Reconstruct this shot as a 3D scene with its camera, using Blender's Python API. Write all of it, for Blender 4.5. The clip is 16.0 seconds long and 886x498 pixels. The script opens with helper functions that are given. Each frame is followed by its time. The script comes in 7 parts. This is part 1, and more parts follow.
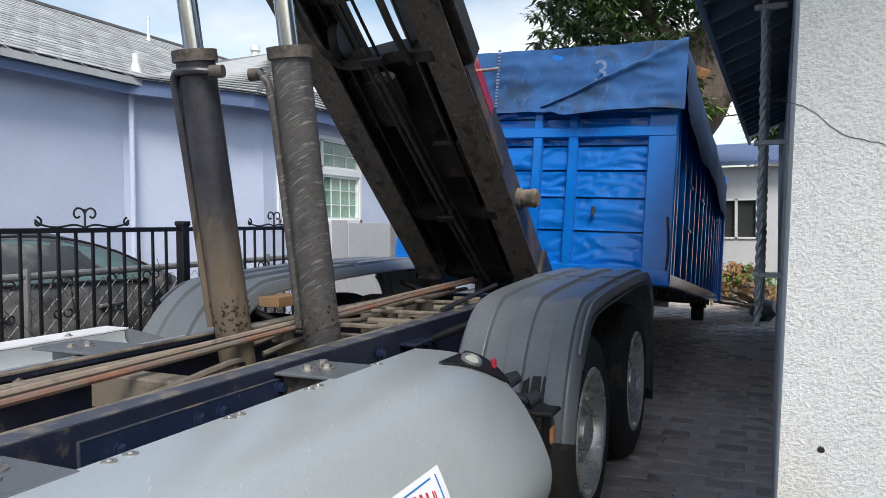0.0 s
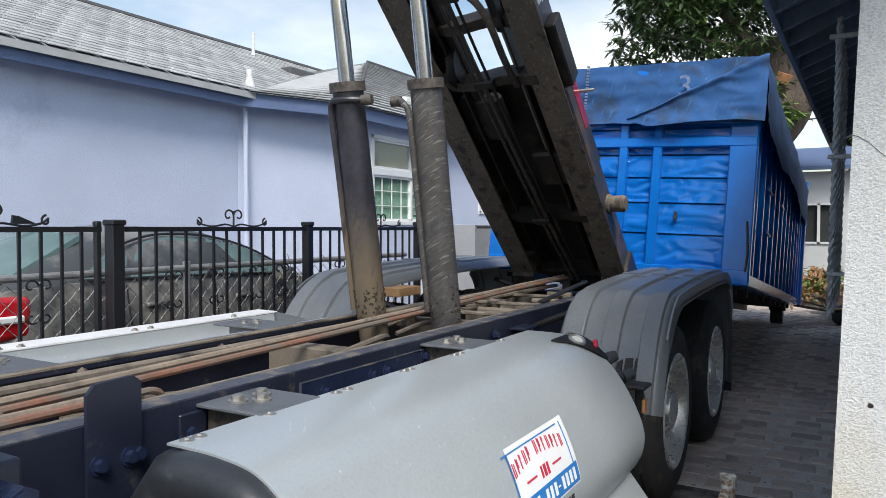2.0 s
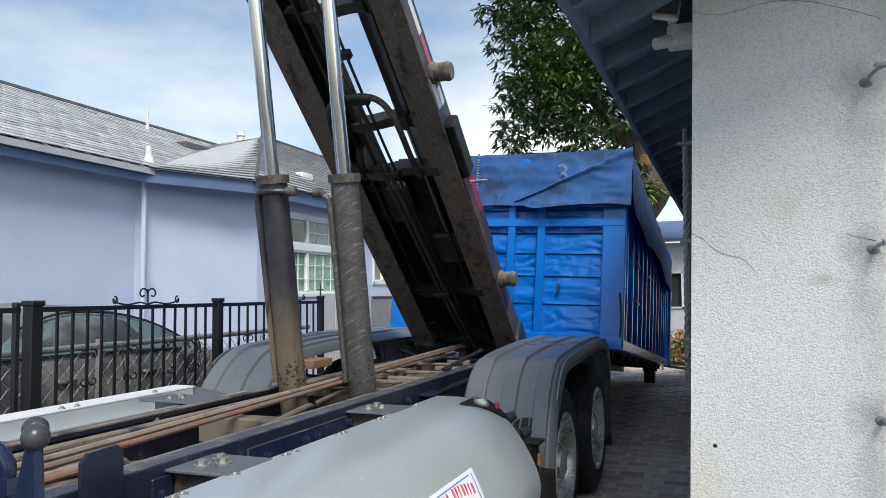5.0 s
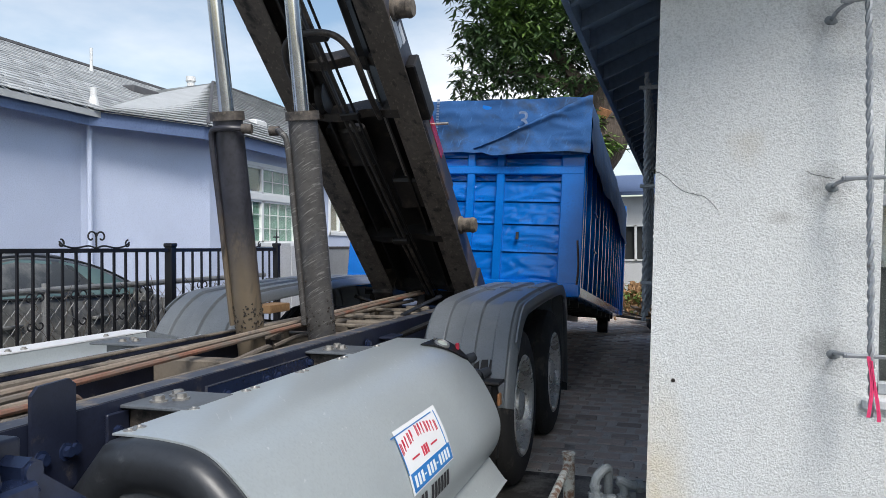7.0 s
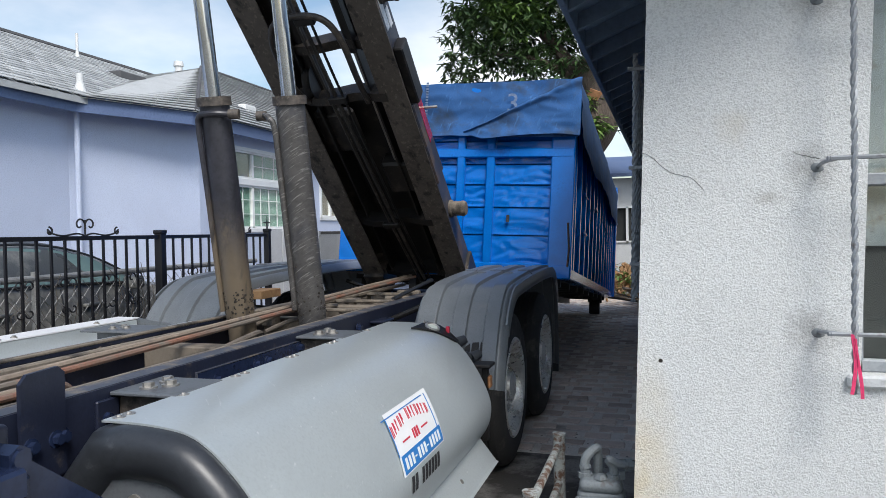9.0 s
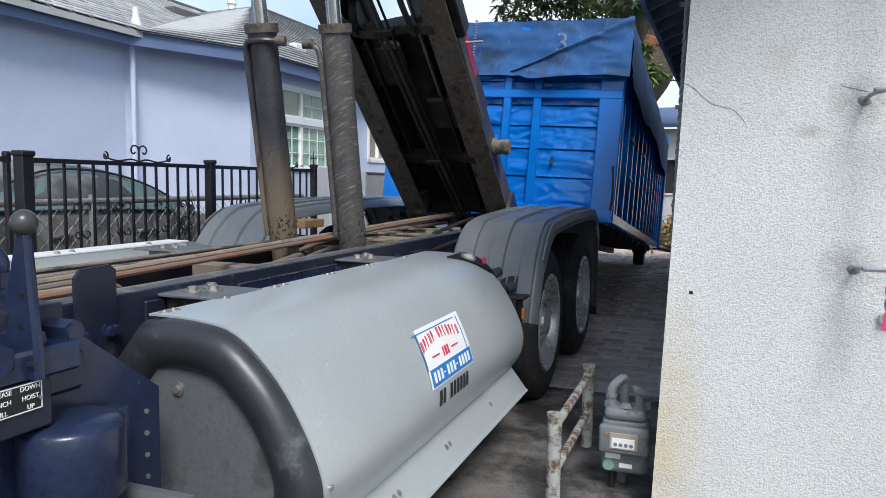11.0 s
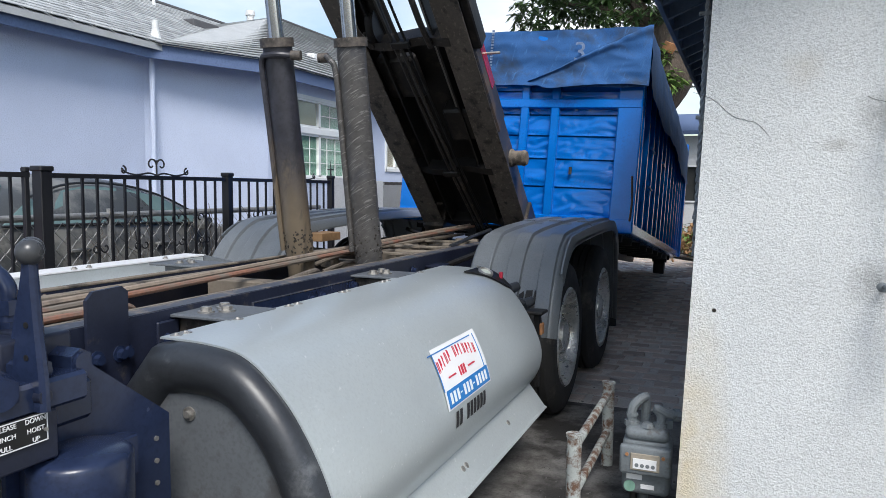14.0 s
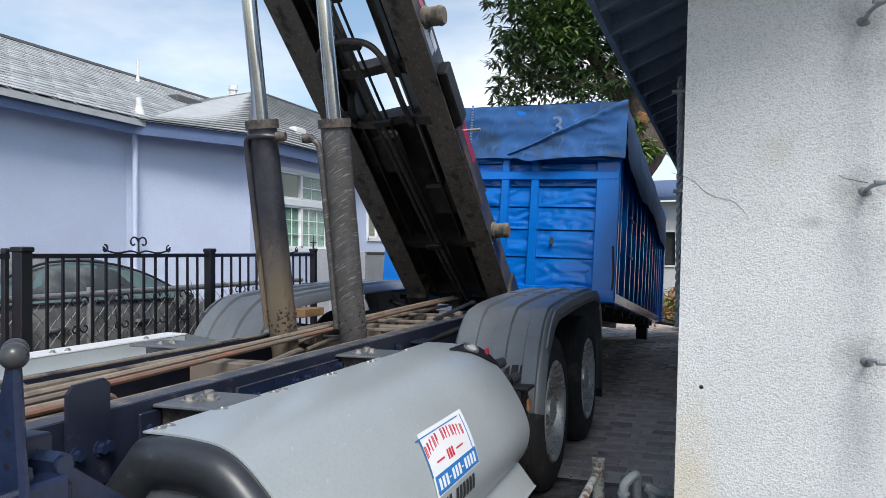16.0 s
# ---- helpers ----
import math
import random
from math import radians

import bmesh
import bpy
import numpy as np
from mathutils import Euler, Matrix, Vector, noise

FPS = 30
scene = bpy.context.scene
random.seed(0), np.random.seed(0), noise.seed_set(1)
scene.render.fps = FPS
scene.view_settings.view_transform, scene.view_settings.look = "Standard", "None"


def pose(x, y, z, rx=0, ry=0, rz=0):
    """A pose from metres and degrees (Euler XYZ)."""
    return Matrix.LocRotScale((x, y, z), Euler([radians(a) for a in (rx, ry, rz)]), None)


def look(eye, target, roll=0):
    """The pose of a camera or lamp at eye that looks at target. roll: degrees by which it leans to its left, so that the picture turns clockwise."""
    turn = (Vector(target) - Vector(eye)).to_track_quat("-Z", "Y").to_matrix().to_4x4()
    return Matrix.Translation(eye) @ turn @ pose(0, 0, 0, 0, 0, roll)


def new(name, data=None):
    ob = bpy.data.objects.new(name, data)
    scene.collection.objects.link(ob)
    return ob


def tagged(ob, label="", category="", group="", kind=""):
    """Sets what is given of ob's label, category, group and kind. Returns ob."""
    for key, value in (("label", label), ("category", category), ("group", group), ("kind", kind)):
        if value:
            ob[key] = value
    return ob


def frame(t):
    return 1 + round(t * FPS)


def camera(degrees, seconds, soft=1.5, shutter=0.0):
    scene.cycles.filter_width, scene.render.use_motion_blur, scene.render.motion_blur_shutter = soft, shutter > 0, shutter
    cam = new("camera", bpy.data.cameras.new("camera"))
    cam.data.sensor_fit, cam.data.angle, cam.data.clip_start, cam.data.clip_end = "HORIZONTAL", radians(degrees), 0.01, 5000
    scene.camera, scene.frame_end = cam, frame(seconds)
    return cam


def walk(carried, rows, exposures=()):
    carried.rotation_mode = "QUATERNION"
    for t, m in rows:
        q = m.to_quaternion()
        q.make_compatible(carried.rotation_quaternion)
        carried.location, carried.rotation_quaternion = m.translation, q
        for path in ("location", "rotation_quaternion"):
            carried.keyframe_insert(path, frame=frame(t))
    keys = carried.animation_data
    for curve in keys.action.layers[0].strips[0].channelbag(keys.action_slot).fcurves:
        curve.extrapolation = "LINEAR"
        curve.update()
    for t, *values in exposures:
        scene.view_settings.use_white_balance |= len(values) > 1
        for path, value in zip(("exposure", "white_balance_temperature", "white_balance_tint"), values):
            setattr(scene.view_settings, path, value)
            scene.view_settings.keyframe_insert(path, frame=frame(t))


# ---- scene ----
cam = camera(63.1, 16.0, soft=0.85)
PATH = [
    (0, (1.165, 0.562, 1.584), (0.345, 2.384, 1.517), -0.4),
    (0.5, (1.169, 0.518, 1.617), (0.3, 2.319, 1.567), -0.9),
    (1, (1.172, 0.39, 1.614), (0.238, 2.159, 1.572), -0.8),
    (1.5, (1.242, 0.184, 1.598), (0.262, 1.927, 1.55), -0.3),
    (2, (1.241, -0.091, 1.583), (0.249, 1.644, 1.522), 0.1),
    (2.5, (1.219, -0.308, 1.595), (0.262, 1.448, 1.554), 0.4),
    (3, (1.322, -0.506, 1.639), (0.418, 1.278, 1.673), 1.0),
    (3.5, (1.363, -0.612, 1.687), (0.514, 1.196, 1.802), 0.6),
    (4, (1.355, -0.696, 1.735), (0.563, 1.132, 1.908), 0.3),
    (4.5, (1.354, -0.639, 1.679), (0.604, 1.207, 1.85), -0.4),
    (5, (1.322, -0.597, 1.641), (0.614, 1.269, 1.765), -0.6),
    (7.5, (1.272, -0.557, 1.561), (0.694, 1.357, 1.549), -0.6),
    (8, (1.279, -0.557, 1.568), (0.71, 1.361, 1.547), -0.9),
    (10.5, (1.331, -0.564, 1.539), (0.689, 1.326, 1.405), -0.1),
    (11, (1.363, -0.606, 1.461), (0.667, 1.26, 1.276), 0.8),
    (11.5, (1.403, -0.602, 1.452), (0.647, 1.234, 1.216), 1.1),
    (12, (1.409, -0.581, 1.445), (0.613, 1.236, 1.187), 1.1),
    (12.5, (1.383, -0.576, 1.442), (0.575, 1.235, 1.185), 0.7),
    (13, (1.377, -0.564, 1.457), (0.579, 1.254, 1.213), 0.5),
    (13.5, (1.367, -0.557, 1.468), (0.593, 1.275, 1.26), 0.4),
    (14, (1.352, -0.553, 1.499), (0.608, 1.296, 1.333), 0.5),
    (14.5, (1.344, -0.559, 1.52), (0.625, 1.303, 1.403), 0.4),
    (15, (1.336, -0.559, 1.532), (0.634, 1.313, 1.465), 0.2),
    (15.5, (1.331, -0.568, 1.547), (0.637, 1.308, 1.524), -0.1),
    (16, (1.338, -0.566, 1.562), (0.639, 1.308, 1.577), -0.3),
]
walk(cam, [(t, look(eye, target, roll)) for t, eye, target, roll in PATH], [(0.0, 1.08, 6700, 9), (2.5, 1.12, 6700, 9), (5.0, 1.02, 6600, 9), (8.0, 0.97, 6500, 9), (12.5, 1.10, 6450, 9), (16.0, 1.02, 6450, 9)])

# ---- light ----
world = bpy.data.worlds.new("sky")
scene.world = world
world.use_nodes = True
wn, wl = world.node_tree.nodes, world.node_tree.links
for n in list(wn):
    wn.remove(n)
w_out = wn.new("ShaderNodeOutputWorld")
w_bg = wn.new("ShaderNodeBackground")
w_sky = wn.new("ShaderNodeTexSky")
w_sky.sky_type, w_sky.sun_disc = "NISHITA", False
SUN_EL, SUN_AZ = 50.0, 146.0          # degrees; azimuth clockwise from +y
w_sky.sun_elevation, w_sky.sun_rotation = radians(SUN_EL), radians(SUN_AZ)
w_sky.air_density, w_sky.dust_density, w_sky.ozone_density = 1.3, 1.6, 2.2
w_tc = wn.new("ShaderNodeTexCoord")
w_map = wn.new("ShaderNodeMapping")
w_map.inputs["Scale"].default_value = (1.0, 1.0, 2.6)
w_noise = wn.new("ShaderNodeTexNoise")
w_noise.inputs["Scale"].default_value, w_noise.inputs["Detail"].default_value = 1.7, 7.0
w_noise.inputs["Roughness"].default_value = 0.52
w_ramp = wn.new("ShaderNodeValToRGB")
w_ramp.color_ramp.elements[0].position, w_ramp.color_ramp.elements[1].position = 0.49, 0.75
w_mix = wn.new("ShaderNodeMix")
w_mix.data_type = "RGBA"
w_bw = wn.new("ShaderNodeRGBToBW")
w_gain = wn.new("ShaderNodeVectorMath")
w_gain.operation = "MULTIPLY_ADD"                  # clouds: brighter towards the sun, as the sky is
w_gain.inputs[1].default_value, w_gain.inputs[2].default_value = (1.85, 1.9, 2.0), (0.45, 0.45, 0.5)
wl.new(w_sky.outputs[0], w_bw.inputs[0])
wl.new(w_bw.outputs[0], w_gain.inputs[0])
wl.new(w_gain.outputs[0], w_mix.inputs[7])
wl.new(w_tc.outputs["Generated"], w_map.inputs["Vector"])
wl.new(w_map.outputs[0], w_noise.inputs["Vector"])
wl.new(w_noise.outputs[0], w_ramp.inputs[0])
wl.new(w_ramp.outputs[0], w_mix.inputs[0])
wl.new(w_sky.outputs[0], w_mix.inputs[6])
wl.new(w_mix.outputs[2], w_bg.inputs[0])
w_bg.inputs[1].default_value = 0.081
wl.new(w_bg.outputs[0], w_out.inputs[0])

sun = new("sun", bpy.data.lights.new("sun", "SUN"))
sun.data.energy, sun.data.angle, sun.data.color = 1.5, radians(20), (1.0, 0.97, 0.94)
az, el = radians(SUN_AZ), radians(SUN_EL)
sun_dir = Vector((math.sin(az) * math.cos(el), math.cos(az) * math.cos(el), math.sin(el)))
sun.matrix_world = look(sun_dir * 40, (0, 0, 0))


# ---- materials ----
def mat(name, col, rough=0.6, metal=0.0, var=0.12, scale=4.0, grain=60.0, bump=0.15, dirt=None, coat=0.0, rnd=0.0, fine=0.06, stretch=(1, 1, 1), depth=0.004):
    """dirt: (colour, share 0..1, scale)."""
    m = bpy.data.materials.new(name)
    m.use_nodes = True
    nt = m.node_tree
    N, L = nt.nodes, nt.links
    b = N["Principled BSDF"]
    tc = N.new("ShaderNodeTexCoord")
    mp = N.new("ShaderNodeMapping")
    mp.inputs["Scale"].default_value = stretch
    L.new(tc.outputs["Object"], mp.inputs[0])

    def nz(sc, det=4.0, ro=0.6):
        n = N.new("ShaderNodeTexNoise")
        n.inputs["Scale"].default_value, n.inputs["Detail"].default_value, n.inputs["Roughness"].default_value = sc, det, ro
        L.new(mp.outputs[0], n.inputs["Vector"])
        return n

    def mix(fac, a, c, lo=None, hi=None):
        if lo is not None:
            r = N.new("ShaderNodeMapRange")
            r.inputs[1].default_value, r.inputs[2].default_value = lo, hi
            L.new(fac, r.inputs[0])
            fac = r.outputs[0]
        x = N.new("ShaderNodeMix")
        x.data_type = "RGBA"
        L.new(fac, x.inputs[0])
        for i, v in ((6, a), (7, c)):
            if isinstance(v, tuple):
                x.inputs[i].default_value = (*v, 1)
            else:
                L.new(v, x.inputs[i])
        return x.outputs[2]

    big, small = nz(scale), nz(grain, 3.0)
    dark = tuple(c * (1 - var) for c in col)
    light = tuple(min(1.0, c * (1 + var)) for c in col)
    c = mix(big.outputs[0], dark, light, 0.3, 0.7)
    if fine:
        c = mix(small.outputs[0], c, tuple(v * (1 - 4 * fine) for v in col), 0.46, 0.74)
    if dirt:
        d = nz(dirt[2], 8.0, 0.68)
        c = mix(d.outputs[0], c, dirt[0], 0.72 - 0.5 * dirt[1], 0.82 - 0.46 * dirt[1])
    if rnd:
        oi = N.new("ShaderNodeObjectInfo")
        gi = N.new("ShaderNodeNewGeometry")
        ad = N.new("ShaderNodeMath")
        ad.operation = "ADD"
        L.new(oi.outputs["Random"], ad.inputs[0])
        L.new(gi.outputs["Random Per Island"], ad.inputs[1])
        fr = N.new("ShaderNodeMath")
        fr.operation = "FRACT"
        L.new(ad.outputs[0], fr.inputs[0])
        r = N.new("ShaderNodeMapRange")
        r.inputs[3].default_value, r.inputs[4].default_value = 1 - rnd, 1 + rnd
        L.new(fr.outputs[0], r.inputs[0])
        h = N.new("ShaderNodeHueSaturation")
        L.new(r.outputs[0], h.inputs["Value"])
        L.new(c, h.inputs["Color"])
        c = h.outputs[0]
    L.new(c, b.inputs["Base Color"])
    rr = N.new("ShaderNodeMapRange")
    rr.inputs[3].default_value, rr.inputs[4].default_value = max(0.03, rough - 0.1), min(1, rough + 0.12)
    L.new(big.outputs[0], rr.inputs[0])
    L.new(rr.outputs[0], b.inputs["Roughness"])
    b.inputs["Metallic"].default_value = metal
    if coat:
        b.inputs["Coat Weight"].default_value, b.inputs["Coat Roughness"].default_value = coat, 0.12
    if bump:
        bp = N.new("ShaderNodeBump")
        bp.inputs["Strength"].default_value, bp.inputs["Distance"].default_value = bump, depth
        L.new(small.outputs[0], bp.inputs["Height"])
        L.new(bp.outputs[0], b.inputs["Normal"])
    return m


def glass_mat(name, tint, rough=0.03):
    m = bpy.data.materials.new(name)
    m.use_nodes = True
    b = m.node_tree.nodes["Principled BSDF"]
    b.inputs["Base Color"].default_value = (*tint, 1)
    b.inputs["Roughness"].default_value = rough
    b.inputs["Transmission Weight"].default_value = 1.0
    b.inputs["IOR"].default_value = 1.45
    return m


DUST = (0.23, 0.19, 0.14)
M_WHITE = mat("white_stucco", (0.675, 0.685, 0.675), 0.92, var=0.06, scale=1.2, grain=125, bump=0.7, depth=0.010, fine=0.075, dirt=((0.55, 0.555, 0.54), 0.24, 1.3))
M_WHITEF = mat("stained_white_stucco", (0.675, 0.685, 0.675), 0.92, var=0.06, scale=1.2, grain=125, bump=0.7, depth=0.010, fine=0.075, dirt=((0.55, 0.555, 0.54), 0.24, 1.3))
_n, _l = M_WHITEF.node_tree.nodes, M_WHITEF.node_tree.links
_b = _n["Principled BSDF"]
_src = _b.inputs["Base Color"].links[0].from_socket
_tc, _map, _nz, _rg, _mx = _n.new("ShaderNodeTexCoord"), _n.new("ShaderNodeMapping"), _n.new("ShaderNodeTexNoise"), _n.new("ShaderNodeTexGradient"), _n.new("ShaderNodeMix")
_rg.gradient_type = "SPHERICAL"                     # a rusty run-off stain at the wall's foot
_map.inputs["Location"].default_value, _map.inputs["Scale"].default_value = (15.2, 0.0, 2.27), (5.2, 0.6, 1.25)
_nz.inputs["Scale"].default_value, _nz.inputs["Detail"].default_value = 9.0, 6.0
_mul = _n.new("ShaderNodeMath")
_mul.operation = "MULTIPLY"
_mx.data_type = "RGBA"
_mx.inputs[7].default_value = (0.58, 0.44, 0.20, 1)
_l.new(_tc.outputs["Object"], _map.inputs[0])
_l.new(_map.outputs[0], _rg.inputs[0])
_l.new(_tc.outputs["Object"], _nz.inputs[0])
_l.new(_rg.outputs["Fac"], _mul.inputs[0])
_l.new(_nz.outputs[0], _mul.inputs[1])
_l.new(_mul.outputs[0], _mx.inputs[0])
_l.new(_src, _mx.inputs[6])
_l.new(_mx.outputs[2], _b.inputs["Base Color"])


def stain(m, at, size, col, share):
    """A soot smudge with a broken outline, at a place in the thing's own frame."""
    N, L = m.node_tree.nodes, m.node_tree.links
    b = N["Principled BSDF"]
    src = b.inputs["Base Color"].links[0].from_socket
    tc, mp, gd, nz, mu, mr, mx = N.new("ShaderNodeTexCoord"), N.new("ShaderNodeMapping"), N.new("ShaderNodeTexGradient"), N.new("ShaderNodeTexNoise"), N.new("ShaderNodeMath"), N.new("ShaderNodeMapRange"), N.new("ShaderNodeMix")
    gd.gradient_type = "SPHERICAL"
    mp.inputs["Scale"].default_value = [1 / a for a in size]
    mp.inputs["Location"].default_value = [-c / a for c, a in zip(at, size)]
    nz.inputs["Scale"].default_value, nz.inputs["Detail"].default_value, nz.inputs["Roughness"].default_value = 22.0, 7.0, 0.7
    mu.operation = "MULTIPLY"
    mr.inputs[1].default_value, mr.inputs[2].default_value, mr.inputs[4].default_value = 0.12, 0.6, share
    mx.data_type = "RGBA"
    mx.inputs[7].default_value = (*col, 1)
    L.new(tc.outputs["Object"], mp.inputs[0])
    L.new(mp.outputs[0], gd.inputs[0])
    L.new(tc.outputs["Object"], nz.inputs["Vector"])
    L.new(gd.outputs["Fac"], mu.inputs[0])
    L.new(nz.outputs[0], mu.inputs[1])
    L.new(mu.outputs[0], mr.inputs[0])
    L.new(mr.outputs[0], mx.inputs[0])
    L.new(src, mx.inputs[6])
    L.new(mx.outputs[2], b.inputs["Base Color"])


for z_ in (1.15, 1.80, 2.46):               # soot round the bracket feet, a damp patch and a scuff
    stain(M_WHITEF, (-2.26, -0.1, z_ - 2.165), (0.16, 0.5, 0.15), (0.25, 0.245, 0.235), 0.75)
stain(M_WHITEF, (-2.55, -0.1, 1.97 - 2.165), (0.12, 0.5, 0.13), (0.50, 0.46, 0.39), 0.6)
stain(M_WHITEF, (-2.42, -0.1, 1.68 - 2.165), (0.13, 0.5, 0.05), (0.33, 0.32, 0.30), 0.7)
M_LAV = mat("lavender_stucco", (0.56, 0.62, 0.765), 0.9, var=0.07, scale=0.8, grain=60, bump=0.6, depth=0.010, fine=0.03, dirt=((0.47, 0.52, 0.66), 0.25, 0.7))
M_FASCIA = mat("slate_blue_paint", (0.12, 0.17, 0.30), 0.55, var=0.08, grain=40, bump=0.1)
M_EAVE = mat("dark_blue_paint", (0.135, 0.185, 0.255), 0.6, var=0.12, grain=30, bump=0.15)
M_SHING = mat("grey_shingle", (0.41, 0.42, 0.415), 0.95, var=0.12, scale=3, grain=160, bump=0.6, rnd=0.22, fine=0.08)
M_RIDGE = mat("dark_shingle_edge", (0.10, 0.10, 0.105), 0.95, grain=150, bump=0.4)
M_CONC = mat("stained_concrete", (0.175, 0.167, 0.157), 0.9, var=0.35, scale=1.3, grain=70, bump=0.6, fine=0.1, dirt=((0.038, 0.035, 0.032), 0.57, 1.5))
M_PAVER = mat("tumbled_paver", (0.52, 0.435, 0.375), 0.92, var=0.16, scale=5, grain=70, bump=0.8, rnd=0.26, dirt=((0.22, 0.195, 0.18), 0.32, 3.0))
M_SAND = mat("joint_sand", (0.60, 0.56, 0.51), 0.95, var=0.2, grain=90, bump=0.9, depth=0.01, dirt=((0.26, 0.235, 0.21), 0.35, 1.5))
M_NAVY = mat("navy_paint", (0.017, 0.026, 0.060), 0.22, var=0.22, scale=5, grain=60, bump=0.06, dirt=((0.050, 0.052, 0.060), 0.14, 9))
M_NAVYD = mat("dusty_navy_paint", (0.015, 0.019, 0.037), 0.36, var=0.3, scale=4, grain=70, bump=0.15, dirt=((0.11, 0.095, 0.078), 0.20, 6))
M_HOIST = mat("greasy_dark_steel", (0.034, 0.029, 0.025), 0.42, var=0.4, scale=5, grain=50, bump=0.25, dirt=((0.12, 0.095, 0.073), 0.34, 2.4))
M_BLACKST = mat("grimy_black_steel", (0.010, 0.009, 0.0085), 0.5, var=0.4, scale=5, grain=40, bump=0.3, dirt=((0.048, 0.038, 0.032), 0.28, 5))
M_HOISTP = mat("worn_navy_side_paint", (0.055, 0.062, 0.085), 0.5, var=0.3, scale=4, grain=60, bump=0.15, dirt=((0.14, 0.10, 0.075), 0.42, 4))
M_CYL = mat("grimy_cylinder_paint", (0.040, 0.040, 0.050), 0.38, var=0.35, scale=5.0, grain=38, bump=0.3, fine=0.1, dirt=((0.115, 0.092, 0.068), 0.34, 3.0))
M_CYLS = mat("scuffed_cylinder_paint", (0.085, 0.080, 0.076), 0.38, var=0.3, scale=5.0, grain=45, bump=0.3, fine=0.1, dirt=((0.05, 0.046, 0.044), 0.32, 3.0))


def streaked(m, col, size, turn, lo, hi):
    """Lays scratches or runs of another colour over a material: noise drawn out along one axis."""
    N, L = m.node_tree.nodes, m.node_tree.links
    b = N["Principled BSDF"]
    src = b.inputs["Base Color"].links[0].from_socket
    tc, mp, nz, mr, mx = N.new("ShaderNodeTexCoord"), N.new("ShaderNodeMapping"), N.new("ShaderNodeTexNoise"), N.new("ShaderNodeMapRange"), N.new("ShaderNodeMix")
    mp.inputs["Rotation"].default_value = [radians(a) for a in turn]
    mp.vector_type = "TEXTURE"
    mp.inputs["Scale"].default_value = [1 / a for a in size]
    nz.inputs["Scale"].default_value, nz.inputs["Detail"].default_value, nz.inputs["Roughness"].default_value = 1.0, 5.0, 0.6
    mr.inputs[1].default_value, mr.inputs[2].default_value = lo, hi
    mx.data_type = "RGBA"
    mx.inputs[7].default_value = (*col, 1)
    L.new(tc.outputs["Object"], mp.inputs[0])
    L.new(mp.outputs[0], nz.inputs["Vector"])
    L.new(nz.outputs[0], mr.inputs[0])
    L.new(mr.outputs[0], mx.inputs[0])
    L.new(src, mx.inputs[6])
    L.new(mx.outputs[2], b.inputs["Base Color"])


def caked(m, col, low, high, rag):
    """Dried mud and oil on the lower part of a thing, with a ragged upper edge."""
    N, L = m.node_tree.nodes, m.node_tree.links
    b = N["Principled BSDF"]
    src = b.inputs["Base Color"].links[0].from_socket
    tc, sx, nz, ma, mr, mx = N.new("ShaderNodeTexCoord"), N.new("ShaderNodeSeparateXYZ"), N.new("ShaderNodeTexNoise"), N.new("ShaderNodeMath"), N.new("ShaderNodeMapRange"), N.new("ShaderNodeMix")
    nz.inputs["Scale"].default_value, nz.inputs["Detail"].default_value = 7.0, 6.0
    ma.operation = "MULTIPLY_ADD"
    ma.inputs[1].default_value = rag
    mr.inputs[1].default_value, mr.inputs[2].default_value = high + rag / 2, low + rag / 2
    mx.data_type = "RGBA"
    mx.inputs[7].default_value = (*col, 1)
    L.new(tc.outputs["Object"], sx.inputs[0])
    L.new(tc.outputs["Object"], nz.inputs["Vector"])
    L.new(nz.outputs[0], ma.inputs[0])
    L.new(sx.outputs[2], ma.inputs[2])
    L.new(ma.outputs[0], mr.inputs[0])
    L.new(mr.outputs[0], mx.inputs[0])
    L.new(src, mx.inputs[6])
    L.new(mx.outputs[2], b.inputs["Base Color"])


caked(M_CYL, (0.15, 0.118, 0.082), -0.30, 0.16, 0.5)
streaked(M_CYL, (0.016, 0.016, 0.020), (9, 9, 1.6), (0, 12, 0), 0.56, 0.70)
streaked(M_CYLS, (0.22, 0.21, 0.20), (130, 12, 9), (0, 57, 0), 0.56, 0.66)
streaked(M_CYLS, (0.05, 0.05, 0.058), (6, 6, 4.0), (0, 30, 0), 0.52, 0.72)
M_FLNG = mat("dusty_brown_steel", (0.105, 0.088, 0.074), 0.5, var=0.35, scale=4, grain=45, bump=0.25, dirt=((0.036, 0.031, 0.028), 0.38, 3))
streaked(M_FLNG, (0.19, 0.16, 0.13), (45, 3, 45), (0, 0, 6), 0.56, 0.70)
streaked(M_FLNG, (0.02, 0.018, 0.017), (14, 2.5, 14), (0, 0, -5), 0.55, 0.68)
streaked(M_HOIST, (0.13, 0.105, 0.085), (50, 4, 50), (0, 0, 8), 0.60, 0.72)
M_RAILT = mat("dusty_navy_top", (0.06, 0.066, 0.085), 0.5, var=0.3, scale=6, grain=60, bump=0.2, dirt=((0.20, 0.165, 0.125), 0.42, 7))
M_PIPE = mat("tan_dusty_pipe", (0.27, 0.215, 0.165), 0.6, var=0.25, scale=5, grain=60, bump=0.15, dirt=((0.15, 0.12, 0.10), 0.35, 4))
M_GREASE = mat("caked_grease", (0.035, 0.028, 0.022), 0.7, var=0.3, scale=20, grain=60, bump=1.0, depth=0.01)
